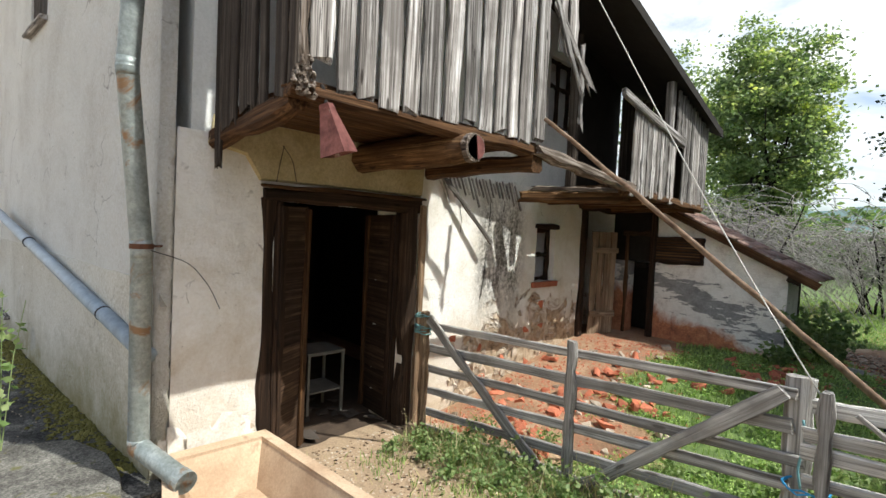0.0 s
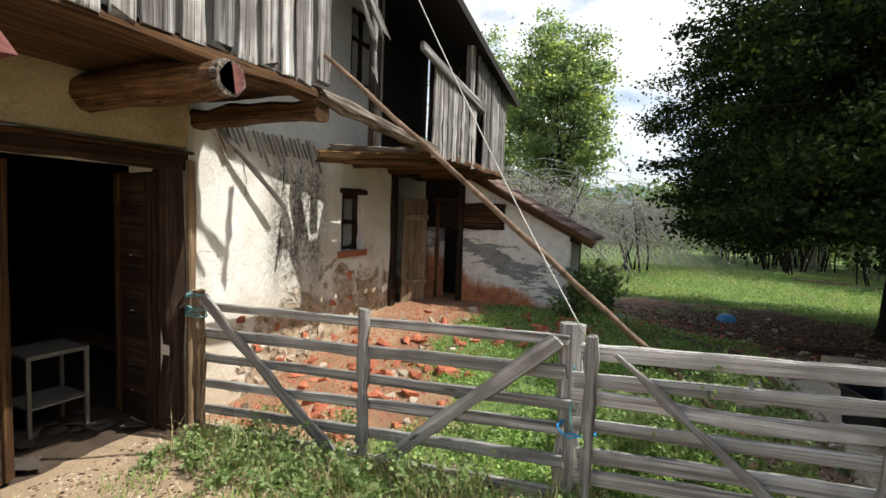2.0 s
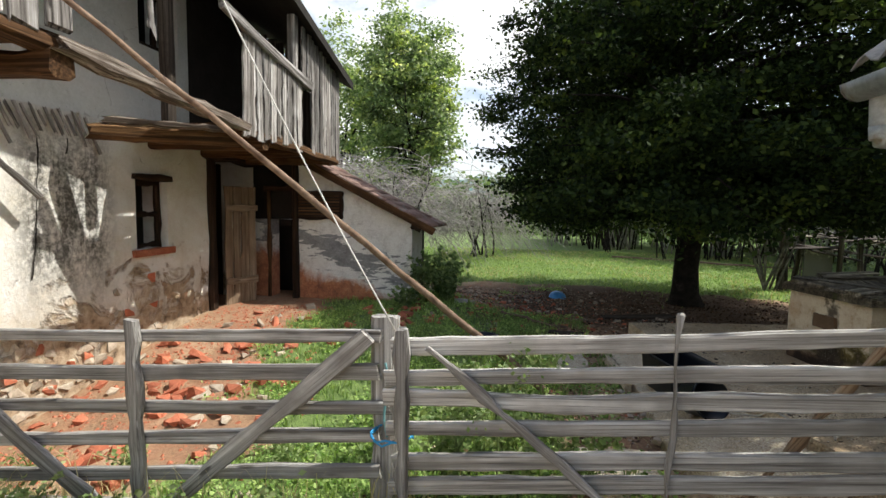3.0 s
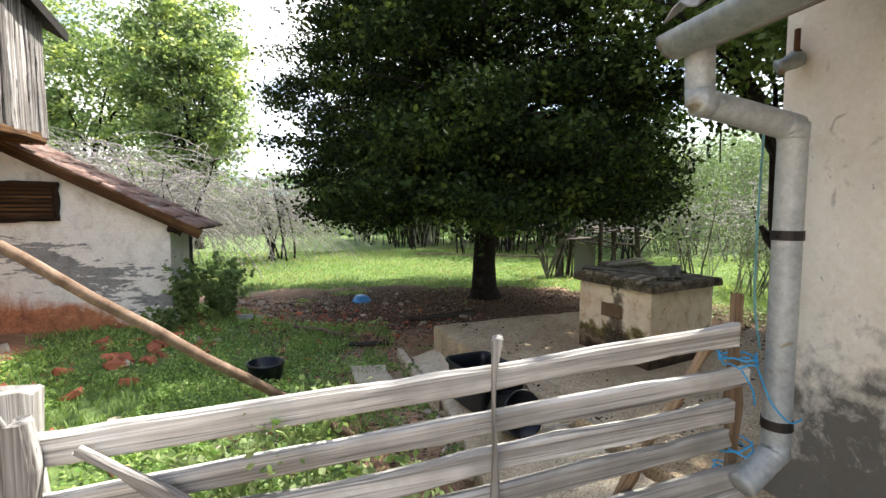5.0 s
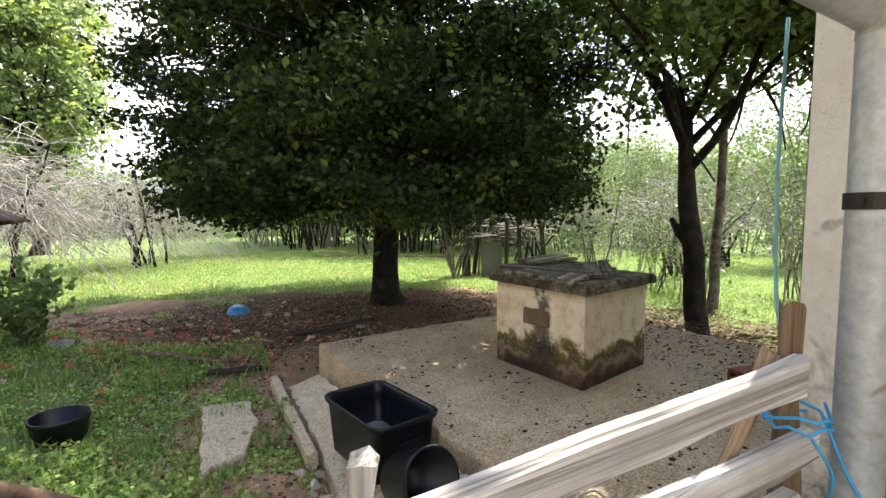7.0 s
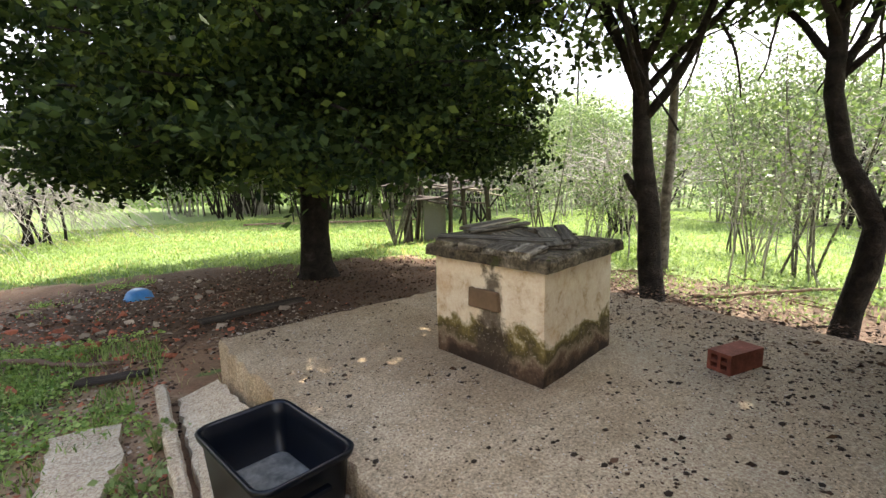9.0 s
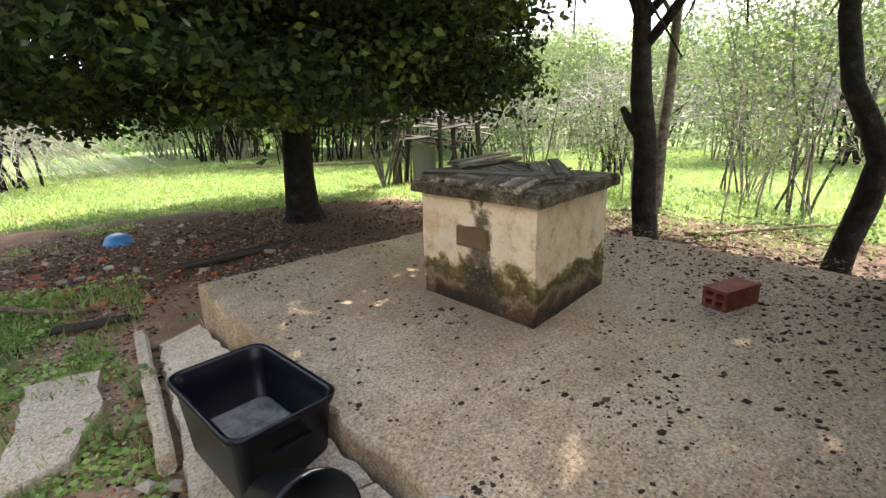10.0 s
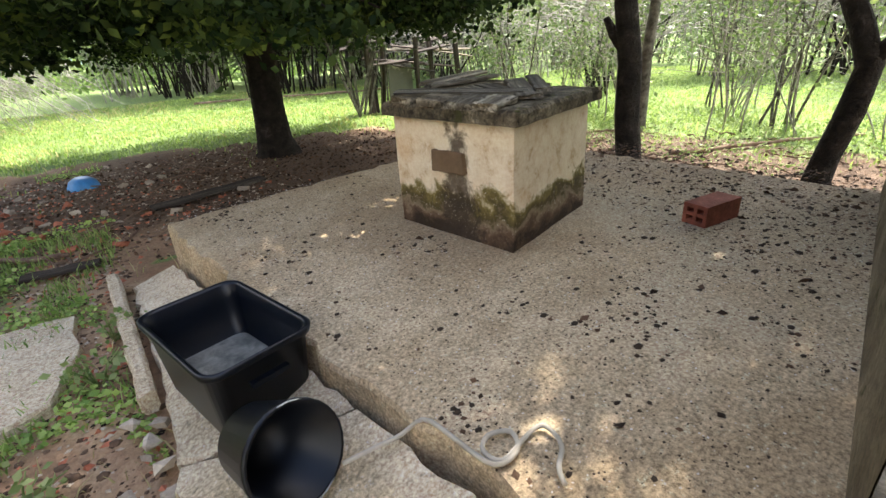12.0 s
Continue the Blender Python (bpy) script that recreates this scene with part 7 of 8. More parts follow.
def weed(x, y, z, r, h, n, seed, size=0.045, label="leafy green weeds growing by the gates", mat=None, stalks=6):
    """Leafy stalks that spread from one root."""
    rng = random.Random(seed)
    t = thing("weed_plant", (x, y, z), label, "weed", "weeds by the gates")
    acc, pts = Acc(), []
    for _ in range(stalks):
        a, s = rng.uniform(0, 6.28), rng.uniform(.2, 1)
        tip = Vector((x + r * s * math.cos(a), y + r * s * math.sin(a) * 0.8, z + h * rng.uniform(.55, 1)))
        mid = Vector((x, y, z)).lerp(tip, .5) + Vector((0, 0, h * .12))
        line = [Vector((x, y, z - .02)), mid, tip]
        acc.tube(line, [.004, .003, .002], 4)
        for _ in range(n // stalks):
            q = rng.uniform(.15, 1)
            p = line[0].lerp(mid, q * 2) if q < .5 else mid.lerp(tip, q * 2 - 1)
            pts.append((p.x + rng.gauss(0, .03), p.y + rng.gauss(0, .03), p.z + rng.gauss(0, .02)))
    part("stalk", acc, M_WEED, t)
    leaf_cloud("foliage", pts, size, mat or M_WEED, t, seed=seed, droop=0.0, aspect=0.7)


k = 0
for x, y, r, h, n in ((0.45, 1.45, .2, .12, 70), (0.8, 1.55, .25, .16, 120), (1.45, 1.55, .28, .18, 150), (1.8, 1.5, .25, .16, 110), (1.05, 1.62, .25, .22, 140), (2.15, 1.6, .25, .18, 100), (0.62, 1.72, .22, .20, 110), (0.95, 1.82, .25, .24, 150), (1.28, 1.80, .26, .28, 170), (1.60, 1.72, .26, .22, 150), (1.15, 1.45, .22, .14, 90), (1.95, 1.75, .25, .24, 140),
                      (2.30, 1.80, .25, .25, 130), (2.70, 1.78, .25, .22, 110), (0.75, 2.35, .2, .2, 70), (1.4, 2.4, .22, .22, 80), (2.4, 2.45, .25, .25, 110), (2.9, 2.5, .3, .35, 150),
                      (3.4, 2.25, .34, .62, 420), (3.75, 2.3, .34, .66, 420), (4.05, 2.3, .3, .55, 300), (3.55, 2.6, .34, .45, 300), (4.3, 2.35, .22, .25, 80), (3.3, 3.0, .3, .25, 120), (3.7, 3.3, .25, .25, 90), (3.1, 1.7, .2, .2, 80),
                      (4.45, 4.15, .14, .14, 50), (4.52, 4.5, .12, .15, 40), (4.25, 3.6, .2, .16, 60), (4.62, 3.2, .12, .08, 40)):
    weed(x, y, ground_z(x, y), r, h, int(n * 1.9), 100 + k, 0.034, stalks=9)
    k += 1
for x, y, z, n in ((3.45, 2.08, 0.55, 300), (3.62, 2.08, 0.78, 360), (3.82, 2.07, 0.90, 420)):
    weed(x, y, z, 0.24, 0.22, n, 200 + k, 0.024, "pale climbing weed over the gate rails", M_WEED, 9)
    k += 1
climb = Acc()
for x, y, z in ((3.45, 2.06, 0.55), (3.62, 2.06, 0.80), (3.82, 2.05, 0.92)):
    climb.tube([(x, y + .08, ground_z(x, y)), (x + .02, y + .06, z * .6), (x, y, z)], .006, 5)
part("vine", climb, M_WEED, None, "green climbing stems behind the gate", category="vine")
for i, (x, y, r, h, n) in enumerate(((2.45, 6.15, .35, .75, 520), (2.75, 6.45, .4, .6, 420), (2.55, 6.9, .4, .8, 420), (2.3, 5.75, .3, .3, 180))):
    weed(x, y, ground_z(x, y), r, h, n, 300 + i, 0.07, "dark green elder bush at the lean-to corner", M_WOODLEAF, 14)
weed(-0.95, -0.92, 0.05, 0.30, 1.28, 60, 401, 0.065, "thin shoot with pale green leaves by the side wall", M_WEED, 3)

# ---- rubble, litter and broken concrete ----
def shard(lx, ly, lz, seed, mat, name):
    rng = random.Random(seed)
    bm = bmesh.new()
    for _ in range(14):
        v = Vector((rng.uniform(-1, 1), rng.uniform(-1, 1), rng.uniform(-1, 1)))
        v = Vector((max(-.8, min(.8, v.x)) * lx, max(-.8, min(.8, v.y)) * ly, max(-.75, min(.75, v.z)) * lz))
        bm.verts.new(v)
    bmesh.ops.convex_hull(bm, input=bm.verts)
    bmesh.ops.delete(bm, geom=[v for v in bm.verts if not v.link_faces], context="VERTS")
    me = bpy.data.meshes.new(name)
    bm.to_mesh(me)
    bm.free()
    me.materials.append(mat)
    return me


brick_meshes = [shard(0.085, 0.06, 0.04, 500 + i, M_BRICK, "brick") for i in range(7)]
stone_meshes = [shard(0.07, 0.055, 0.04, 520 + i, M_STONE, "stone") for i in range(6)]
rng = random.Random(13)


def strew(name, meshes, n, area, label, category, group, smin=.6, smax=1.3):
    made = 0
    while made < n:
        x, y = area(rng)
        if not (not_stone(x, y) or y > 5.3):
            continue
        s = rng.uniform(smin, smax)
        m = Matrix.Translation((x, y, ground_z(x, y) + 0.012 * s)) @ pose(0, 0, 0, rng.uniform(-25, 25), rng.uniform(-25, 25), rng.uniform(0, 360)) @ Matrix.Scale(s, 4)
        link(name, meshes[made % len(meshes)], None, m, label, category=category, group=group)
        made += 1


gauss2 = lambda cx, cy, sx, sy: (lambda r: (max(0.15, r.gauss(cx, sx)), max(2.2, r.gauss(cy, sy))))
strew("broken_brick", brick_meshes, 95, gauss2(1.05, 3.4, .5, .7), "broken red brick in the rubble by the house", "brick", "brick rubble")
strew("broken_brick", brick_meshes, 28, gauss2(2.3, 5.0, .35, .3), "broken red brick in the grass", "brick", "brick rubble")
strew("broken_brick", brick_meshes, 22, gauss2(2.85, 6.5, .4, .5), "broken red brick in the grass", "brick", "brick rubble", .5, 1.0)
strew("broken_brick", brick_meshes, 30, gauss2(4.1, 6.3, .7, .6), "red brick shard on the bare earth", "brick", "brick rubble", .4, .9)
strew("stone", stone_meshes, 40, gauss2(1.3, 3.9, .7, .9), "pale rubble stone by the house", "stone", "rubble stones")
strew("stone", stone_meshes, 34, gauss2(3.6, 7.3, 1.1, .7), "pale stone on the bare earth", "stone", "rubble stones", .4, 1.1)
strew("stone", stone_meshes, 40, gauss2(3.2, 7.9, 1.0, .8), "pale stone on the bare earth", "stone", "rubble stones", .3, .8)
strew("broken_brick", brick_meshes, 26, gauss2(3.6, 7.0, 1.0, .7), "red brick shard on the bare earth", "brick", "brick rubble", .35, .8)


def crumbs(name, n, place, size, mat, label, seed, flatness=0.6, category="debris"):
    """Small angular bits, joined."""
    rng = random.Random(seed)
    acc = Acc()
    for _ in range(n):
        x, y, z = place(rng)
        s = size * rng.uniform(.35, 1.3)
        a = rng.uniform(0, 6.28)
        ca, sa = math.cos(a), math.sin(a)
        p = [(s * rng.uniform(.6, 1.2), 0, 0), (0, s * rng.uniform(.5, 1), 0), (-s * rng.uniform(.6, 1.2), 0, 0), (0, -s * rng.uniform(.5, 1), 0), (rng.uniform(-.3, .3) * s, rng.uniform(-.3, .3) * s, s * flatness * rng.uniform(.5, 1.2))]
        acc.add([(x + u * ca - v * sa, y + u * sa + v * ca, z + w) for u, v, w in p], [(0, 1, 4), (1, 2, 4), (2, 3, 4), (3, 0, 4)])
    return part(name, acc, mat, None, label, kind="stuff", category=category)


on_ground = lambda fx, fy: (lambda r: (lambda x, y: (x, y, ground_z(x, y)))(fx(r), fy(r)))
crumbs("brick_crumbs", 1600, on_ground(lambda r: abs(r.gauss(0.7, .6)) + .05, lambda r: r.uniform(2.2, 5.6)), 0.022, M_BRICK, "crumbled red brick and mortar along the wall", 81, 0.7)
crumbs("brick_crumbs", 1100, on_ground(lambda r: r.gauss(3.6, 1.0), lambda r: r.gauss(7.0, .9)), 0.018, M_BRICK, "brick crumbs on the earth", 82, 0.7)
crumbs("stone_crumbs", 1800, on_ground(lambda r: r.uniform(2.0, 6.2), lambda r: r.uniform(5.6, 9.2)), 0.02, M_STONE, "small stones on the earth", 83, 0.6)
crumbs("leaf_bits", 1500, on_ground(lambda r: r.uniform(0.0, 3.4), lambda r: r.uniform(0.6, 2.2)), 0.017, M_LITTER, "dead leaf bits on the trodden earth", 96, 0.3)
crumbs("stone_crumbs", 2200, on_ground(lambda r: r.uniform(0.0, 3.4), lambda r: r.uniform(0.75, 2.2)), 0.014, M_STONE, "gravel before the gate", 84, 0.6)


def on_slab(r):
    while True:
        x, y = r.uniform(5.0, 8.2), r.uniform(2.3, 5.4)
        if x < 4.9 + (5.2 - y) * 0.14 or (5.9 < x < 6.8 and 3.4 < y < 4.4):
            continue
        if r.random() < 0.13 + 0.87 * smooth(6.2, 7.2, x + 0.4 * nz(x, y, 2, 2.0)) or nz(x, y, 5, 3.0) > 0.3:
            return x, y, 0.507


M_DUNG = plain("dry_dung_and_soil", (0.046, 0.033, 0.023), 0.95)


def clods(name, n, place, size, mat, label, seed, power=2.0, category="debris"):
    """Rounded clods, most of them small, joined."""
    rng = random.Random(seed)
    acc = Acc()
    for _ in range(n):
        x, y, z = place(rng)
        s = size * (0.22 + 0.78 * rng.random() ** power)
        st, a0 = rng.uniform(.6, 1.0), rng.uniform(0, 6.28)
        rad = [rng.uniform(.7, 1.25) for _ in range(5)]
        ring = [[(x + s * k * q * math.cos(a0 + i * 1.2566), y + s * k * q * st * math.sin(a0 + i * 1.2566), z + h * s) for i, q in enumerate(rad)] for k, h in ((1.0, -.05), (.85, .38))]
        acc.add(ring[0] + ring[1] + [(x, y, z + .62 * s)], [(i, (i + 1) % 5, 5 + (i + 1) % 5, 5 + i) for i in range(5)] + [(5 + i, 5 + (i + 1) % 5, 10) for i in range(5)])
    return part(name, acc, mat, None, label, kind="stuff", category=category, flat=False)


M_CLOD = rough_stuff("brown_soil_clods", [(0.3, (0.07, 0.042, 0.027)), (0.7, (0.20, 0.13, 0.085))], 9, 60, 0.95, 0.5, 0.006)
clods("soil_clods", 2600, on_ground(lambda r: r.uniform(3.3, 4.64), lambda r: r.uniform(2.4, 6.2)), 0.022, M_CLOD, "brown soil clods round the concrete flags", 99, 4.0)
clods("soil_clods", 3000, on_ground(lambda r: r.uniform(2.2, 6.4), lambda r: r.uniform(5.6, 9.2)), 0.024, M_CLOD, "brown soil clods on the bare earth", 100, 4.0)
crumbs("leaf_bits", 1600, on_ground(lambda r: r.uniform(3.3, 4.64), lambda r: r.uniform(2.4, 6.2)), 0.018, M_LITTER, "dead leaf bits round the concrete flags", 101, 0.3)
all_slab = lambda r: (lambda p: (p[0], p[1], 0.507))(next(q for q in ((r.uniform(5.0, 7.8), r.uniform(2.3, 5.3)) for _ in range(99)) if q[0] > 5.0 + (5.0 - q[1]) * 0.10 and not (5.85 < q[0] < 6.85 and 3.35 < q[1] < 4.45) and q[1] > 2.16 + (q[0] - 5.6) * 0.236))
crumbs("grit", 9000, all_slab, 0.0055, M_DUNG, "dark grit on the slab", 97, 0.6)
crumbs("grit", 5000, all_slab, 0.0050, M_STONE_PALE, "pale grit on the slab", 98, 0.6)
clods("dirt_clumps", 6500, on_slab, 0.017, M_DUNG, "dark dirt clumps scattered on the slab", 85, 9.0)
flat_on_slab = lambda r: (lambda p: (p[0], p[1], 0.5075))(on_slab(r))
crumbs("leaf_bits", 2600, flat_on_slab, 0.013, M_LITTER, "small dead leaf bits on the slab", 95, 0.25)
litter_pts = []
rng = random.Random(14)
for _ in range(11000):
    x, y = rng.uniform(3.0, 9.4), rng.uniform(5.3, 9.4)
    if rng.random() < 1.3 - math.hypot((x - 6.2) / 3, (y - 7.3) / 2):
        litter_pts.append((x, y, ground_z(x, y) + 0.012))
for _ in range(60):
    x, y, z = on_slab(rng)
    litter_pts.append((x, y, z + 0.006))
for _ in range(1600):
    x, y = rng.uniform(7.4, 11), rng.uniform(2.3, 6)
    litter_pts.append((x, y, max(ground_z(x, y), 0.5 if x < 8.0 else 0) + 0.012))
leaf_cloud("leaf_litter", litter_pts, 0.038, M_LITTER, None, "brown dead leaves under the trees", 15, droop=0.0, kind="stuff", category="leaf litter", lie=0.7)

moss = lambda r: (lambda u, d: (-0.05 - u * 0.993 + d * 0.1, -0.22 - u * 0.114 - d, 0.055 - 0.005 * u))(r.uniform(0.1, 5), abs(r.gauss(0, .12)))
M_MOSS = rough_stuff("olive_moss", [(0.3, (0.09, 0.085, 0.02)), (0.7, (0.20, 0.18, 0.06))], 6, 50, 0.95, 0.5, 0.006)
crumbs("moss", 1500, moss, 0.03, M_MOSS, "yellow-olive moss along the side wall's foot", 86, 0.6, "moss")
crumbs("gravel", 1800, lambda r: (lambda x, y: (x, y, 0.05 + 0.0055 * min(0, x)))(r.uniform(-5, .2), r.uniform(-3.2, -.5)), 0.014, M_STONE, "loose gravel on the side yard", 87, 0.6, "gravel")
crumbs("stone_crumbs", 1500, on_ground(lambda r: r.uniform(3.2, 4.62), lambda r: r.uniform(2.3, 5.6)), 0.014, M_STONE, "small stones on the bare earth by the flags", 88, 0.6)
crumbs("brick_crumbs", 500, on_ground(lambda r: r.uniform(3.4, 4.6), lambda r: r.uniform(3.4, 6.2)), 0.02, M_BRICK, "brick crumbs by the flags", 89, 0.6)

# broken concrete by the slab
def flag(name, poly, z, t, mat, label, seed, category="paving", tilt=0.0):
    rng = random.Random(seed)
    ring = []
    for i in range(len(poly)):
        a, b = Vector(poly[i]), Vector(poly[(i + 1) % len(poly)])
        n = max(2, int((b - a).length / .07))
        for s in range(n):
            p = a + (b - a) * (s / n)
            ring.append(p + Vector((rng.uniform(-.014, .014), rng.uniform(-.014, .014))))
    c = sum(ring, Vector((0, 0))) / len(ring)
    zz = lambda p: z + tilt * (p.x - 4.9) - 0.02 * (p.y - 3.5) * (tilt > 0)
    acc = Acc().loft([[(p.x, p.y, zz(p) - t) for p in ring], [(p.x, p.y, zz(p) - .012) for p in ring], [(p.x + (c.x - p.x) * .02, p.y + (c.y - p.y) * .02, zz(p) + rng.uniform(-.003, .003)) for p in ring]])
    return part(name, acc, mat, None, label, kind="structure", category=category)


flag("pavement_flag", [(4.08, 4.86), (4.37, 4.82), (4.39, 4.40), (4.30, 4.08), (4.10, 3.95)], 0.250, .12, M_CONC_PALE, "pale worn concrete flag in the grass", 91)
flag("pavement_apron_a", [(4.64, 4.95), (4.85, 4.95), (5.07, 3.50), (5.10, 3.14), (4.86, 3.30), (4.64, 3.42), (4.66, 3.9)], 0.362, .22, M_CONC_PALE, "cracked pale concrete beside the slab", 92, tilt=.3)
flag("pavement_apron_b", [(4.64, 3.40), (4.85, 3.28), (5.105, 3.12), (5.19, 2.62), (5.23, 2.28), (4.85, 2.20), (4.60, 2.75)], 0.362, .22, M_CONC_PALE, "cracked pale concrete beside the slab", 93, tilt=.3)
flag("pavement_apron_c", [(4.1, 2.3), (4.5, 2.4), (4.45, 2.75), (4.05, 2.7)], 0.285, .14, M_CONC_PALE, "broken concrete piece by the gate", 94)
plank("concrete_curb", (4.56, 5.10, 0.26), (4.61, 3.80, 0.27), 0.06, 0.09, M_CONC_PALE, None, "narrow broken concrete curb", up=(1, 0, 0), wob=.003, n=24, category="curb")
rng = random.Random(17)
for i in range(14):
    x, y = rng.uniform(4.50, 4.64), 2.9 + i * 0.065
    m = Matrix.Translation((x, y, ground_z(x, y) + 0.05)) @ pose(0, 0, 0, rng.uniform(-20, 20), rng.uniform(-20, 20), rng.uniform(0, 360)) @ Matrix.Scale(rng.uniform(.35, .65), 4)
    link("stone", stone_meshes[i % 6], None, m, "mossy stone at the broken concrete edge", category="stone", group="rubble stones")
for p0, p1, w, lab in (((3.5, 6.2), (4.35, 5.9), .05, "dark dead branch on the earth"), ((4.9, 6.6), (5.9, 6.9), .16, "old flat board on the earth"), ((4.1, 5.6), (4.5, 5.55), .09, "short board among brick shards"), ((6.9, 16.5), (12.0, 14.8), .09, "fallen grey branch in the meadow"), ((9.3, 4.6), (11.5, 3.7), .05, "fallen twig beyond the slab")):
    z0_, z1_ = (max(ground_z(*q), 0.0) + 0.03 for q in (p0, p1))
    if "branch" in lab or "twig" in lab:
        link("fallen_branch", pole_mesh("fallen_branch", math.dist(p0, p1), w * .5, w * .3, M_BRANCH, 10, .05), None, along((*p0, z0_), (*p1, z1_)), lab, category="branch")
    else:
        plank("old_board", (*p0, z0_), (*p1, z1_), w, .02, M_BOARD_DARK, None, lab, up=(0, 1, 0.05), category="board")
link("pale_rag", shard(.14, .07, .045, 77, M_WHITEPAINT, "pale_rag"), None, Matrix.Translation((2.95, 6.55, ground_z(2.95, 6.55) + .03)), "pale stone lump in the grass", category="stone")

rng = random.Random(37)
stick_meshes = [pole_mesh("stick", 0.5, .009, .005, M_BRANCH, 6, .06) for _ in range(3)]
for i in range(64):
    x, y, a, L = rng.uniform(2.2, 5.9), rng.uniform(5.7, 9.2), rng.uniform(0, 6.28), rng.uniform(.4, 1.2)
    z = ground_z(x, y) + .014
    q = (x + .5 * L * math.cos(a), y + .5 * L * math.sin(a))
    link("stick", stick_meshes[i % 3], None, along((x, y, z), (*q, ground_z(*q) + .014)) @ Matrix.Diagonal((L, 1, 1, 1)), "dry brown stick on the bare earth", category="stick", group="sticks on the earth")
for i in range(46):
    x, y, a, L = rng.uniform(8.2, 10.8), rng.uniform(2.9, 6.4), rng.uniform(0, 6.28), rng.uniform(.5, 1.6)
    z = ground_z(x, y) + .016
    q = (x + .5 * L * math.cos(a), y + .5 * L * math.sin(a))
    link("stick", stick_meshes[i % 3], None, along((x, y, z), (*q, ground_z(*q) + .016)) @ Matrix.Diagonal((L, 1, 1, 1)), "dry brown stick beyond the slab", category="stick", group="sticks on the earth")

# lath and bare stones in the house front
rng = random.Random(23)
lath = thing("lath", (0.03, 2.8, 2.3), "row of broken grey lath strips under the gallery beam", "lath")
for i in range(22):
    y = 2.30 + i * 0.058
    L = rng.uniform(.12, .30)
    plank("strip", (0.03, y, 2.40 + rng.uniform(-.02, .02)), (0.035, y + L * .45, 2.40 - L), rng.uniform(.018, .03), .012, M_BOARD, lath, up=(0, 1, 0), n=3, wob=.002, ragged=.02)
front_wall = bpy.data.objects["wall_front"]
for line, w in (([(3.128, 2.17), (3.11, 1.9), (3.085, 1.53), (3.06, 1.28), (3.02, 1.02)], .007), ([(3.375, 2.20), (3.35, 2.0), (3.326, 1.80)], .010), ([(2.62, 2.12), (2.66, 1.95), (2.65, 1.78)], .004)):
    a_, b_ = [], []
    for i in range(len(line) - 1):
        for k in range(6):
            y = line[i][0] + (line[i + 1][0] - line[i][0]) * k / 6 + rng.uniform(-.006, .006)
            z = line[i][1] + (line[i + 1][1] - line[i][1]) * k / 6
            h = w * rng.uniform(.4, 1.1)
            a_.append((0.004, y - h, z))
            b_.append((0.004, y + h, z))
    part("crack", Acc().add(a_ + b_, [(i, i + 1, len(a_) + i + 1, len(a_) + i) for i in range(len(a_) - 1)]), M_DARK, front_wall, "dark open crack in the plaster")
for i in range(110):
    y, z = rng.uniform(2.5, 5.05), abs(rng.gauss(0, .45)) + 0.02
    if z > 1.25 - 0.25 * abs(y - 3.8) + 0.2 * nz(y, z, 1, 3):
        continue
    brick = rng.random() < .12
    m = Matrix.Translation((0.0, y, z)) @ pose(0, 0, 0, rng.uniform(-10, 10), 90 + rng.uniform(-8, 8), rng.uniform(-12, 12)) @ Matrix.Diagonal((rng.uniform(.5, .9), rng.uniform(.8, 1.6), rng.uniform(.4, .8), 1))
    link("brick" if brick else "stone", (brick_meshes if brick else stone_meshes)[i % 6], front_wall, m)
lump_meshes = [shard(0.22, 0.17, 0.035, 540 + i, M_STONE_PALE, "plaster_lump") for i in range(5)]
for i in range(6):
    y = -0.10 + i * .11
    m = Matrix.Translation((0.012, y, 0.22 + .03 * math.sin(i * 2.3))) @ pose(0, 0, 0, rng.uniform(-6, 6), 90 + rng.uniform(-5, 5), rng.uniform(-8, 8)) @ Matrix.Scale(rng.uniform(.7, 1.0), 4)
    link("stone", lump_meshes[i % 5], front_wall, m)

# ---- store room things ----
table = thing("small_table", (-0.75, 1.5, -0.12), "white painted metal side table with a lower shelf", "table")
TX0, TX1, TY0, TY1, TZ = -1.0, -0.6, 1.25, 1.66, 0.55
part("tabletop", Acc().box(TX0, TY0, TZ - .03, TX1, TY1, TZ), M_TABLE, table)
part("shelf", Acc().box(TX0 + .01, TY0 + .01, .14, TX1 - .01, TY1 - .01, .155), M_TABLE, table)
for x in (TX0 + .015, TX1 - .015):
    for y in (TY0 + .015, TY1 - .015):
        part("leg", Acc().box(x - .013, y - .013, -.12, x + .013, y + .013, TZ - .03), M_TABLE, table)
rng = random.Random(19)
for i in range(30):
    m = Matrix.Translation((rng.uniform(-1.3, -.2), rng.uniform(.95, 1.85), -.105 + .03 * rng.random())) @ pose(0, 0, 0, rng.uniform(-9, 9), rng.uniform(-9, 9), rng.uniform(0, 360)) @ Matrix.Scale(rng.uniform(0.7, 1.6), 4)
    link("rag", shard(.10, .075, .014, 600 + i, M_RAG, "rag"), None, m, "crumpled grey rag on the store room floor", category="rag", group="rags on the floor")

# ---- cords ----
def cord(pts, r, mat, label, category="cord"):
    pts = [Vector(p) for p in pts]
    out = []
    for i in range(len(pts) - 1):
        for s in range(5):
            out.append(pts[i].lerp(pts[i + 1], s / 5))
    out.append(pts[-1])
    for _ in range(3):
        out = [out[0]] + [(out[i - 1] + out[i] * 2 + out[i + 1]) / 4 for i in range(1, len(out) - 1)] + [out[-1]]
    part("cord", Acc().tube(out, r, 6), mat, None, label, flat=False, category=category)


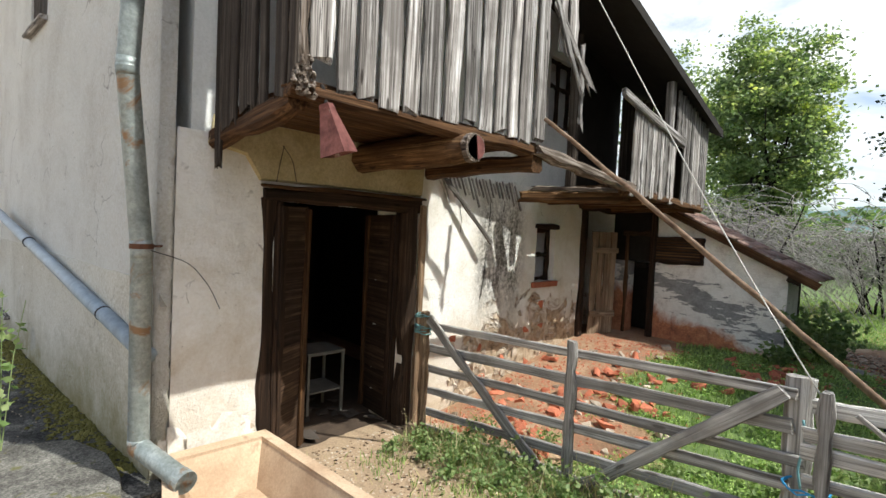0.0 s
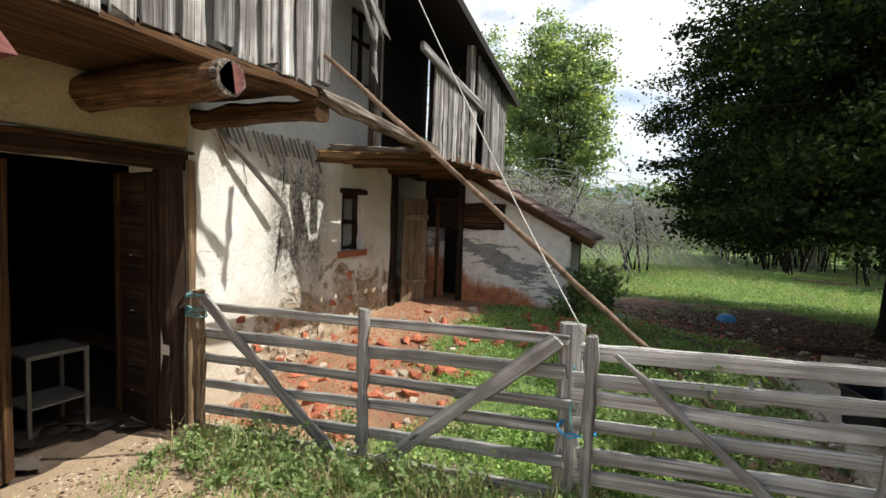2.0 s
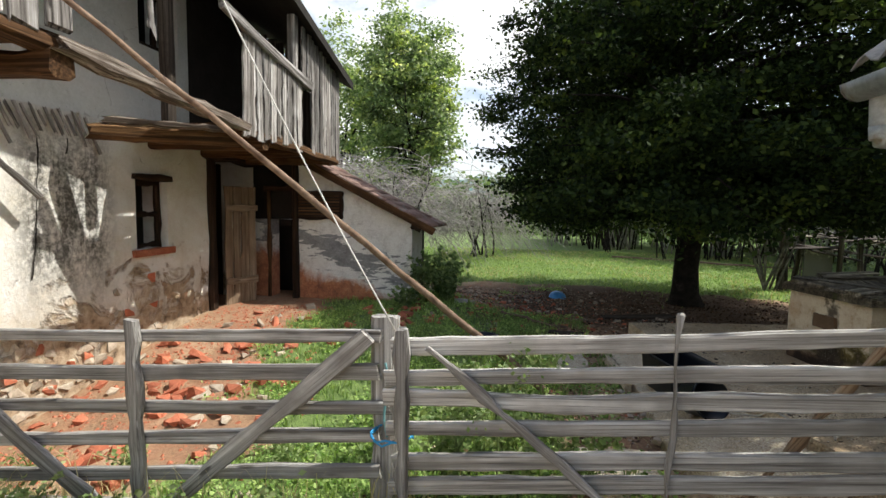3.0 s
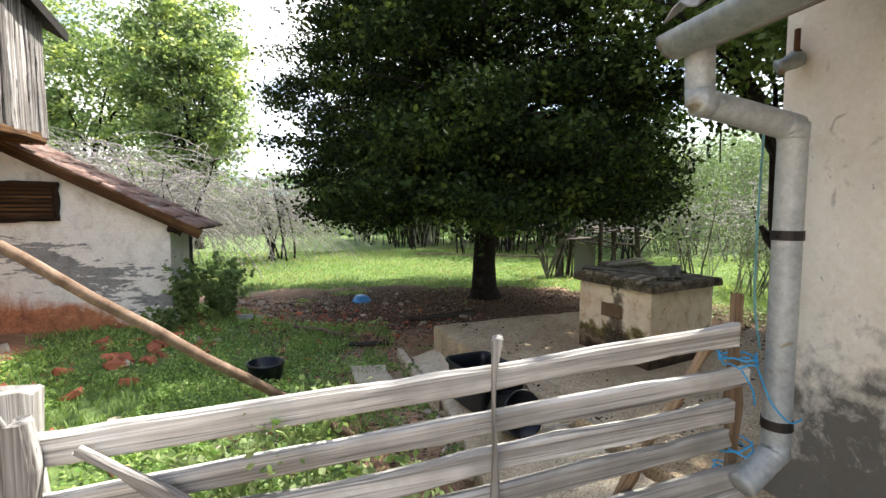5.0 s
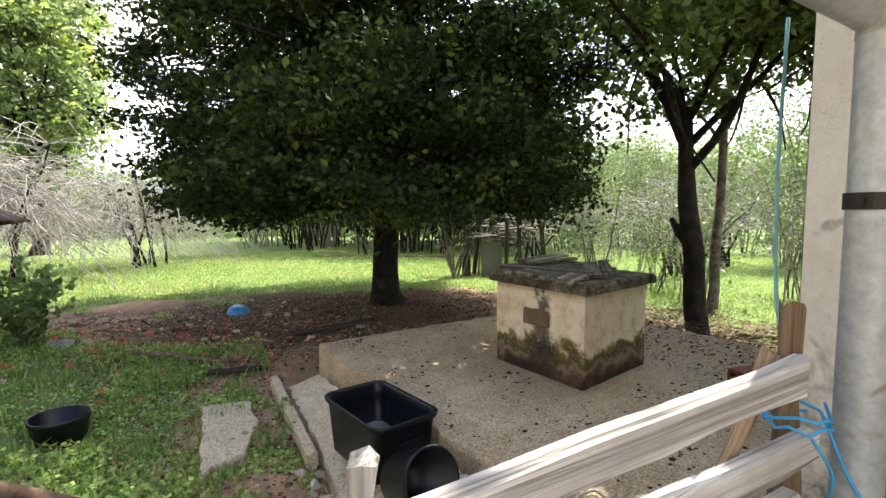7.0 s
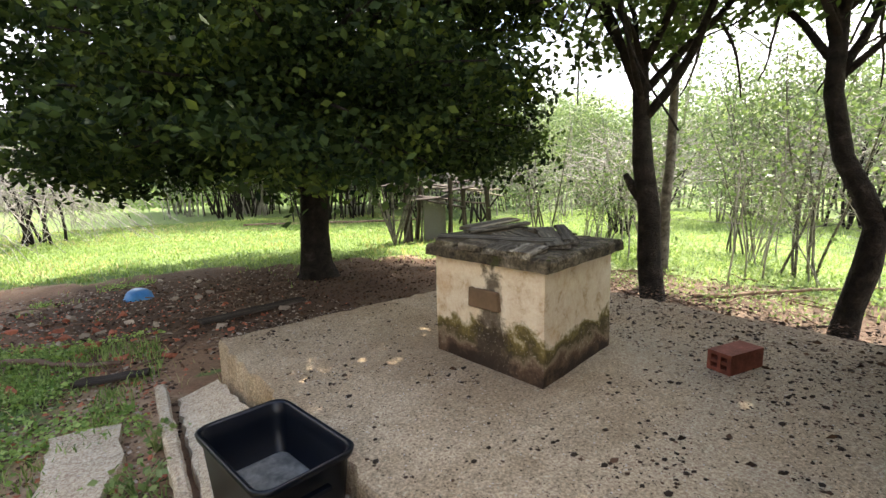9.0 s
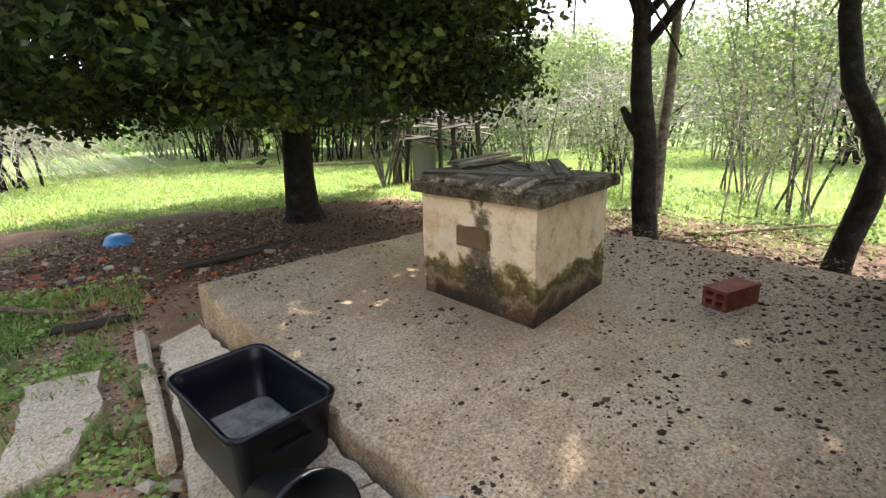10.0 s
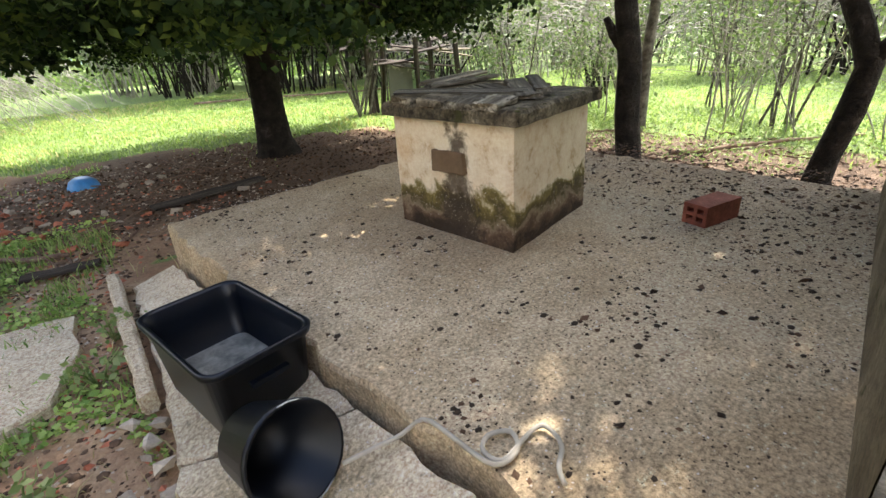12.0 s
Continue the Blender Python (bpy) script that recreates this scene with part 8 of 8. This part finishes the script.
def wrap(c, rx, ry, z, turns, r, mat, label, seed):
    rng = random.Random(seed)
    pts = [Vector((c[0] + rx * math.cos(a) + rng.uniform(-.004, .004), c[1] + ry * math.sin(a) + rng.uniform(-.004, .004), z + rng.uniform(-.015, .015) + .012 * a / 6.28)) for a in [k * 0.5 for k in range(int(turns * 12.56))]]
    part("cord", Acc().tube(pts, r, 5), mat, None, label, flat=False, category="cord")


for z, sd in ((1.10, 1), (0.80, 2), (0.70, 3)):
    wrap((5.235, 1.98), .055, .06, z, 2, .0032, M_BLUE, "blue twine wound round the gate post", sd)
cord([(5.27, 1.95, 1.12), (5.29, 1.90, 0.98), (5.33, 1.86, 0.92), (5.39, 1.87, 0.93)], .003, M_BLUE, "blue twine hanging from post to drainpipe")
cord([(5.20, 1.93, 1.09), (5.22, 1.90, 1.03), (5.25, 1.92, 0.97)], .003, M_BLUE, "frayed blue twine end")
wrap((3.15, 2.02), .10, .11, 0.60, 2, .005, M_BLUE, "blue twine tying the two gates", 4)
cord([(3.12, 2.0, 0.95), (3.14, 2.0, .85), (3.11, 2.0, .70), (3.13, 2.0, .6)], .006, M_TEAL, "faded teal cord hanging between the gates")
for z, sd in ((0.98, 5), (0.86, 6), (0.82, 7)):
    wrap((0.16, 2.04), .10, .06, z, 2, .006, M_TEAL, "dark blue cord round the hinge post", sd)
cord([(5.535, 2.195, 2.0), (5.53, 2.20, 1.6), (5.50, 2.17, 1.25), (5.44, 2.08, 1.1)], .0045, M_TEAL, "teal cord hanging at the wall corner")
cord([(0.10, -0.26, 1.60), (0.10, -0.02, 1.52), (0.06, 0.12, 1.35), (0.05, 0.20, 1.18)], .003, M_IRON, "thin wire from the drainpipe")
cord([(0.05, 0.62, 2.40), (0.06, 0.70, 2.30), (0.05, 0.74, 2.14)], .003, M_IRON, "thin wire under the gallery")
cord([(0.05, 0.63, 2.40), (0.05, 0.60, 2.25), (0.05, 0.58, 2.12)], .003, M_IRON, "thin wire under the gallery")

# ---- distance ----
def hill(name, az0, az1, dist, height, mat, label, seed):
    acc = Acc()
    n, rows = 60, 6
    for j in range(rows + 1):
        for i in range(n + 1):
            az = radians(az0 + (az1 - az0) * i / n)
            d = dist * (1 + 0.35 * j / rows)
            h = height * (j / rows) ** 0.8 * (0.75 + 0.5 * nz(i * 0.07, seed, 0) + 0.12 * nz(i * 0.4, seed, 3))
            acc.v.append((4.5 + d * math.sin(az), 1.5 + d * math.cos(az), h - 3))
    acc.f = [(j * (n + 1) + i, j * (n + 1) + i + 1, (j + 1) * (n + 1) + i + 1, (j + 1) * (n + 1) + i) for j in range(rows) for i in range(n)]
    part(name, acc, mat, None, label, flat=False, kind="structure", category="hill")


# Distance haze is put into both hill colours: bluish far, pale nearer.
M_HILL = rough_stuff("haze_blue_wooded_hill", [(0.35, (0.10, 0.16, 0.16)), (0.65, (0.16, 0.23, 0.22))], 0.02, 0.3, 0.95, 0.2, 0.5)
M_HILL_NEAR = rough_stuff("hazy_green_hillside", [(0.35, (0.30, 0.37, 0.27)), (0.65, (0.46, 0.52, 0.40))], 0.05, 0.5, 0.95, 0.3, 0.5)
hill("backdrop_hill", -60, 40, 620, 82, M_HILL, "wooded hill far away, blue-green haze in its colour", 3)
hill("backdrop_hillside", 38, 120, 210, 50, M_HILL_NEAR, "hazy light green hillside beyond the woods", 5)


def cloud_sheet():
    """Bright cloud high over the horizon: a wide curved sheet, torn by noise."""
    m = bpy.data.materials.new("bright_cloud")
    m.use_nodes = True
    nt = m.node_tree
    nt.nodes.remove(nt.nodes["Principled BSDF"])
    em = nt.nodes.new("ShaderNodeEmission")
    em.inputs["Color"].default_value = (1.0, 0.99, 0.97, 1)
    em.inputs["Strength"].default_value = 1.0
    tr = nt.nodes.new("ShaderNodeBsdfTransparent")
    mp = texmap(nt, (1, 1, 2.2), "World")
    f = noise_node(nt, mp.outputs[0], 0.0016, 7, 0.6, 0.4)
    ms = nt.nodes.new("ShaderNodeMixShader")
    nt.links.new(ramp(nt, f, [(0.36, 0.0), (0.56, 1.0)]), ms.inputs[0])
    nt.links.new(tr.outputs[0], ms.inputs[1])
    nt.links.new(em.outputs[0], ms.inputs[2])
    nt.links.new(ms.outputs[0], nt.nodes["Material Output"].inputs["Surface"])
    acc = Acc()
    n, rows = 72, 10
    for j in range(rows + 1):
        el = radians(-1 + 41 * j / rows)
        for i in range(n):
            az = 2 * math.pi * i / n
            acc.v.append((4.5 + 1500 * math.cos(el) * math.sin(az), 1.5 + 1500 * math.cos(el) * math.cos(az), 1500 * math.sin(el)))
    acc.f = [(j * n + i, (j + 1) * n + i, (j + 1) * n + (i + 1) % n, j * n + (i + 1) % n) for j in range(rows) for i in range(n)]
    part("backdrop_sky", acc, m, None, "bright broken white clouds", flat=False, kind="structure", category="sky")


cloud_sheet()
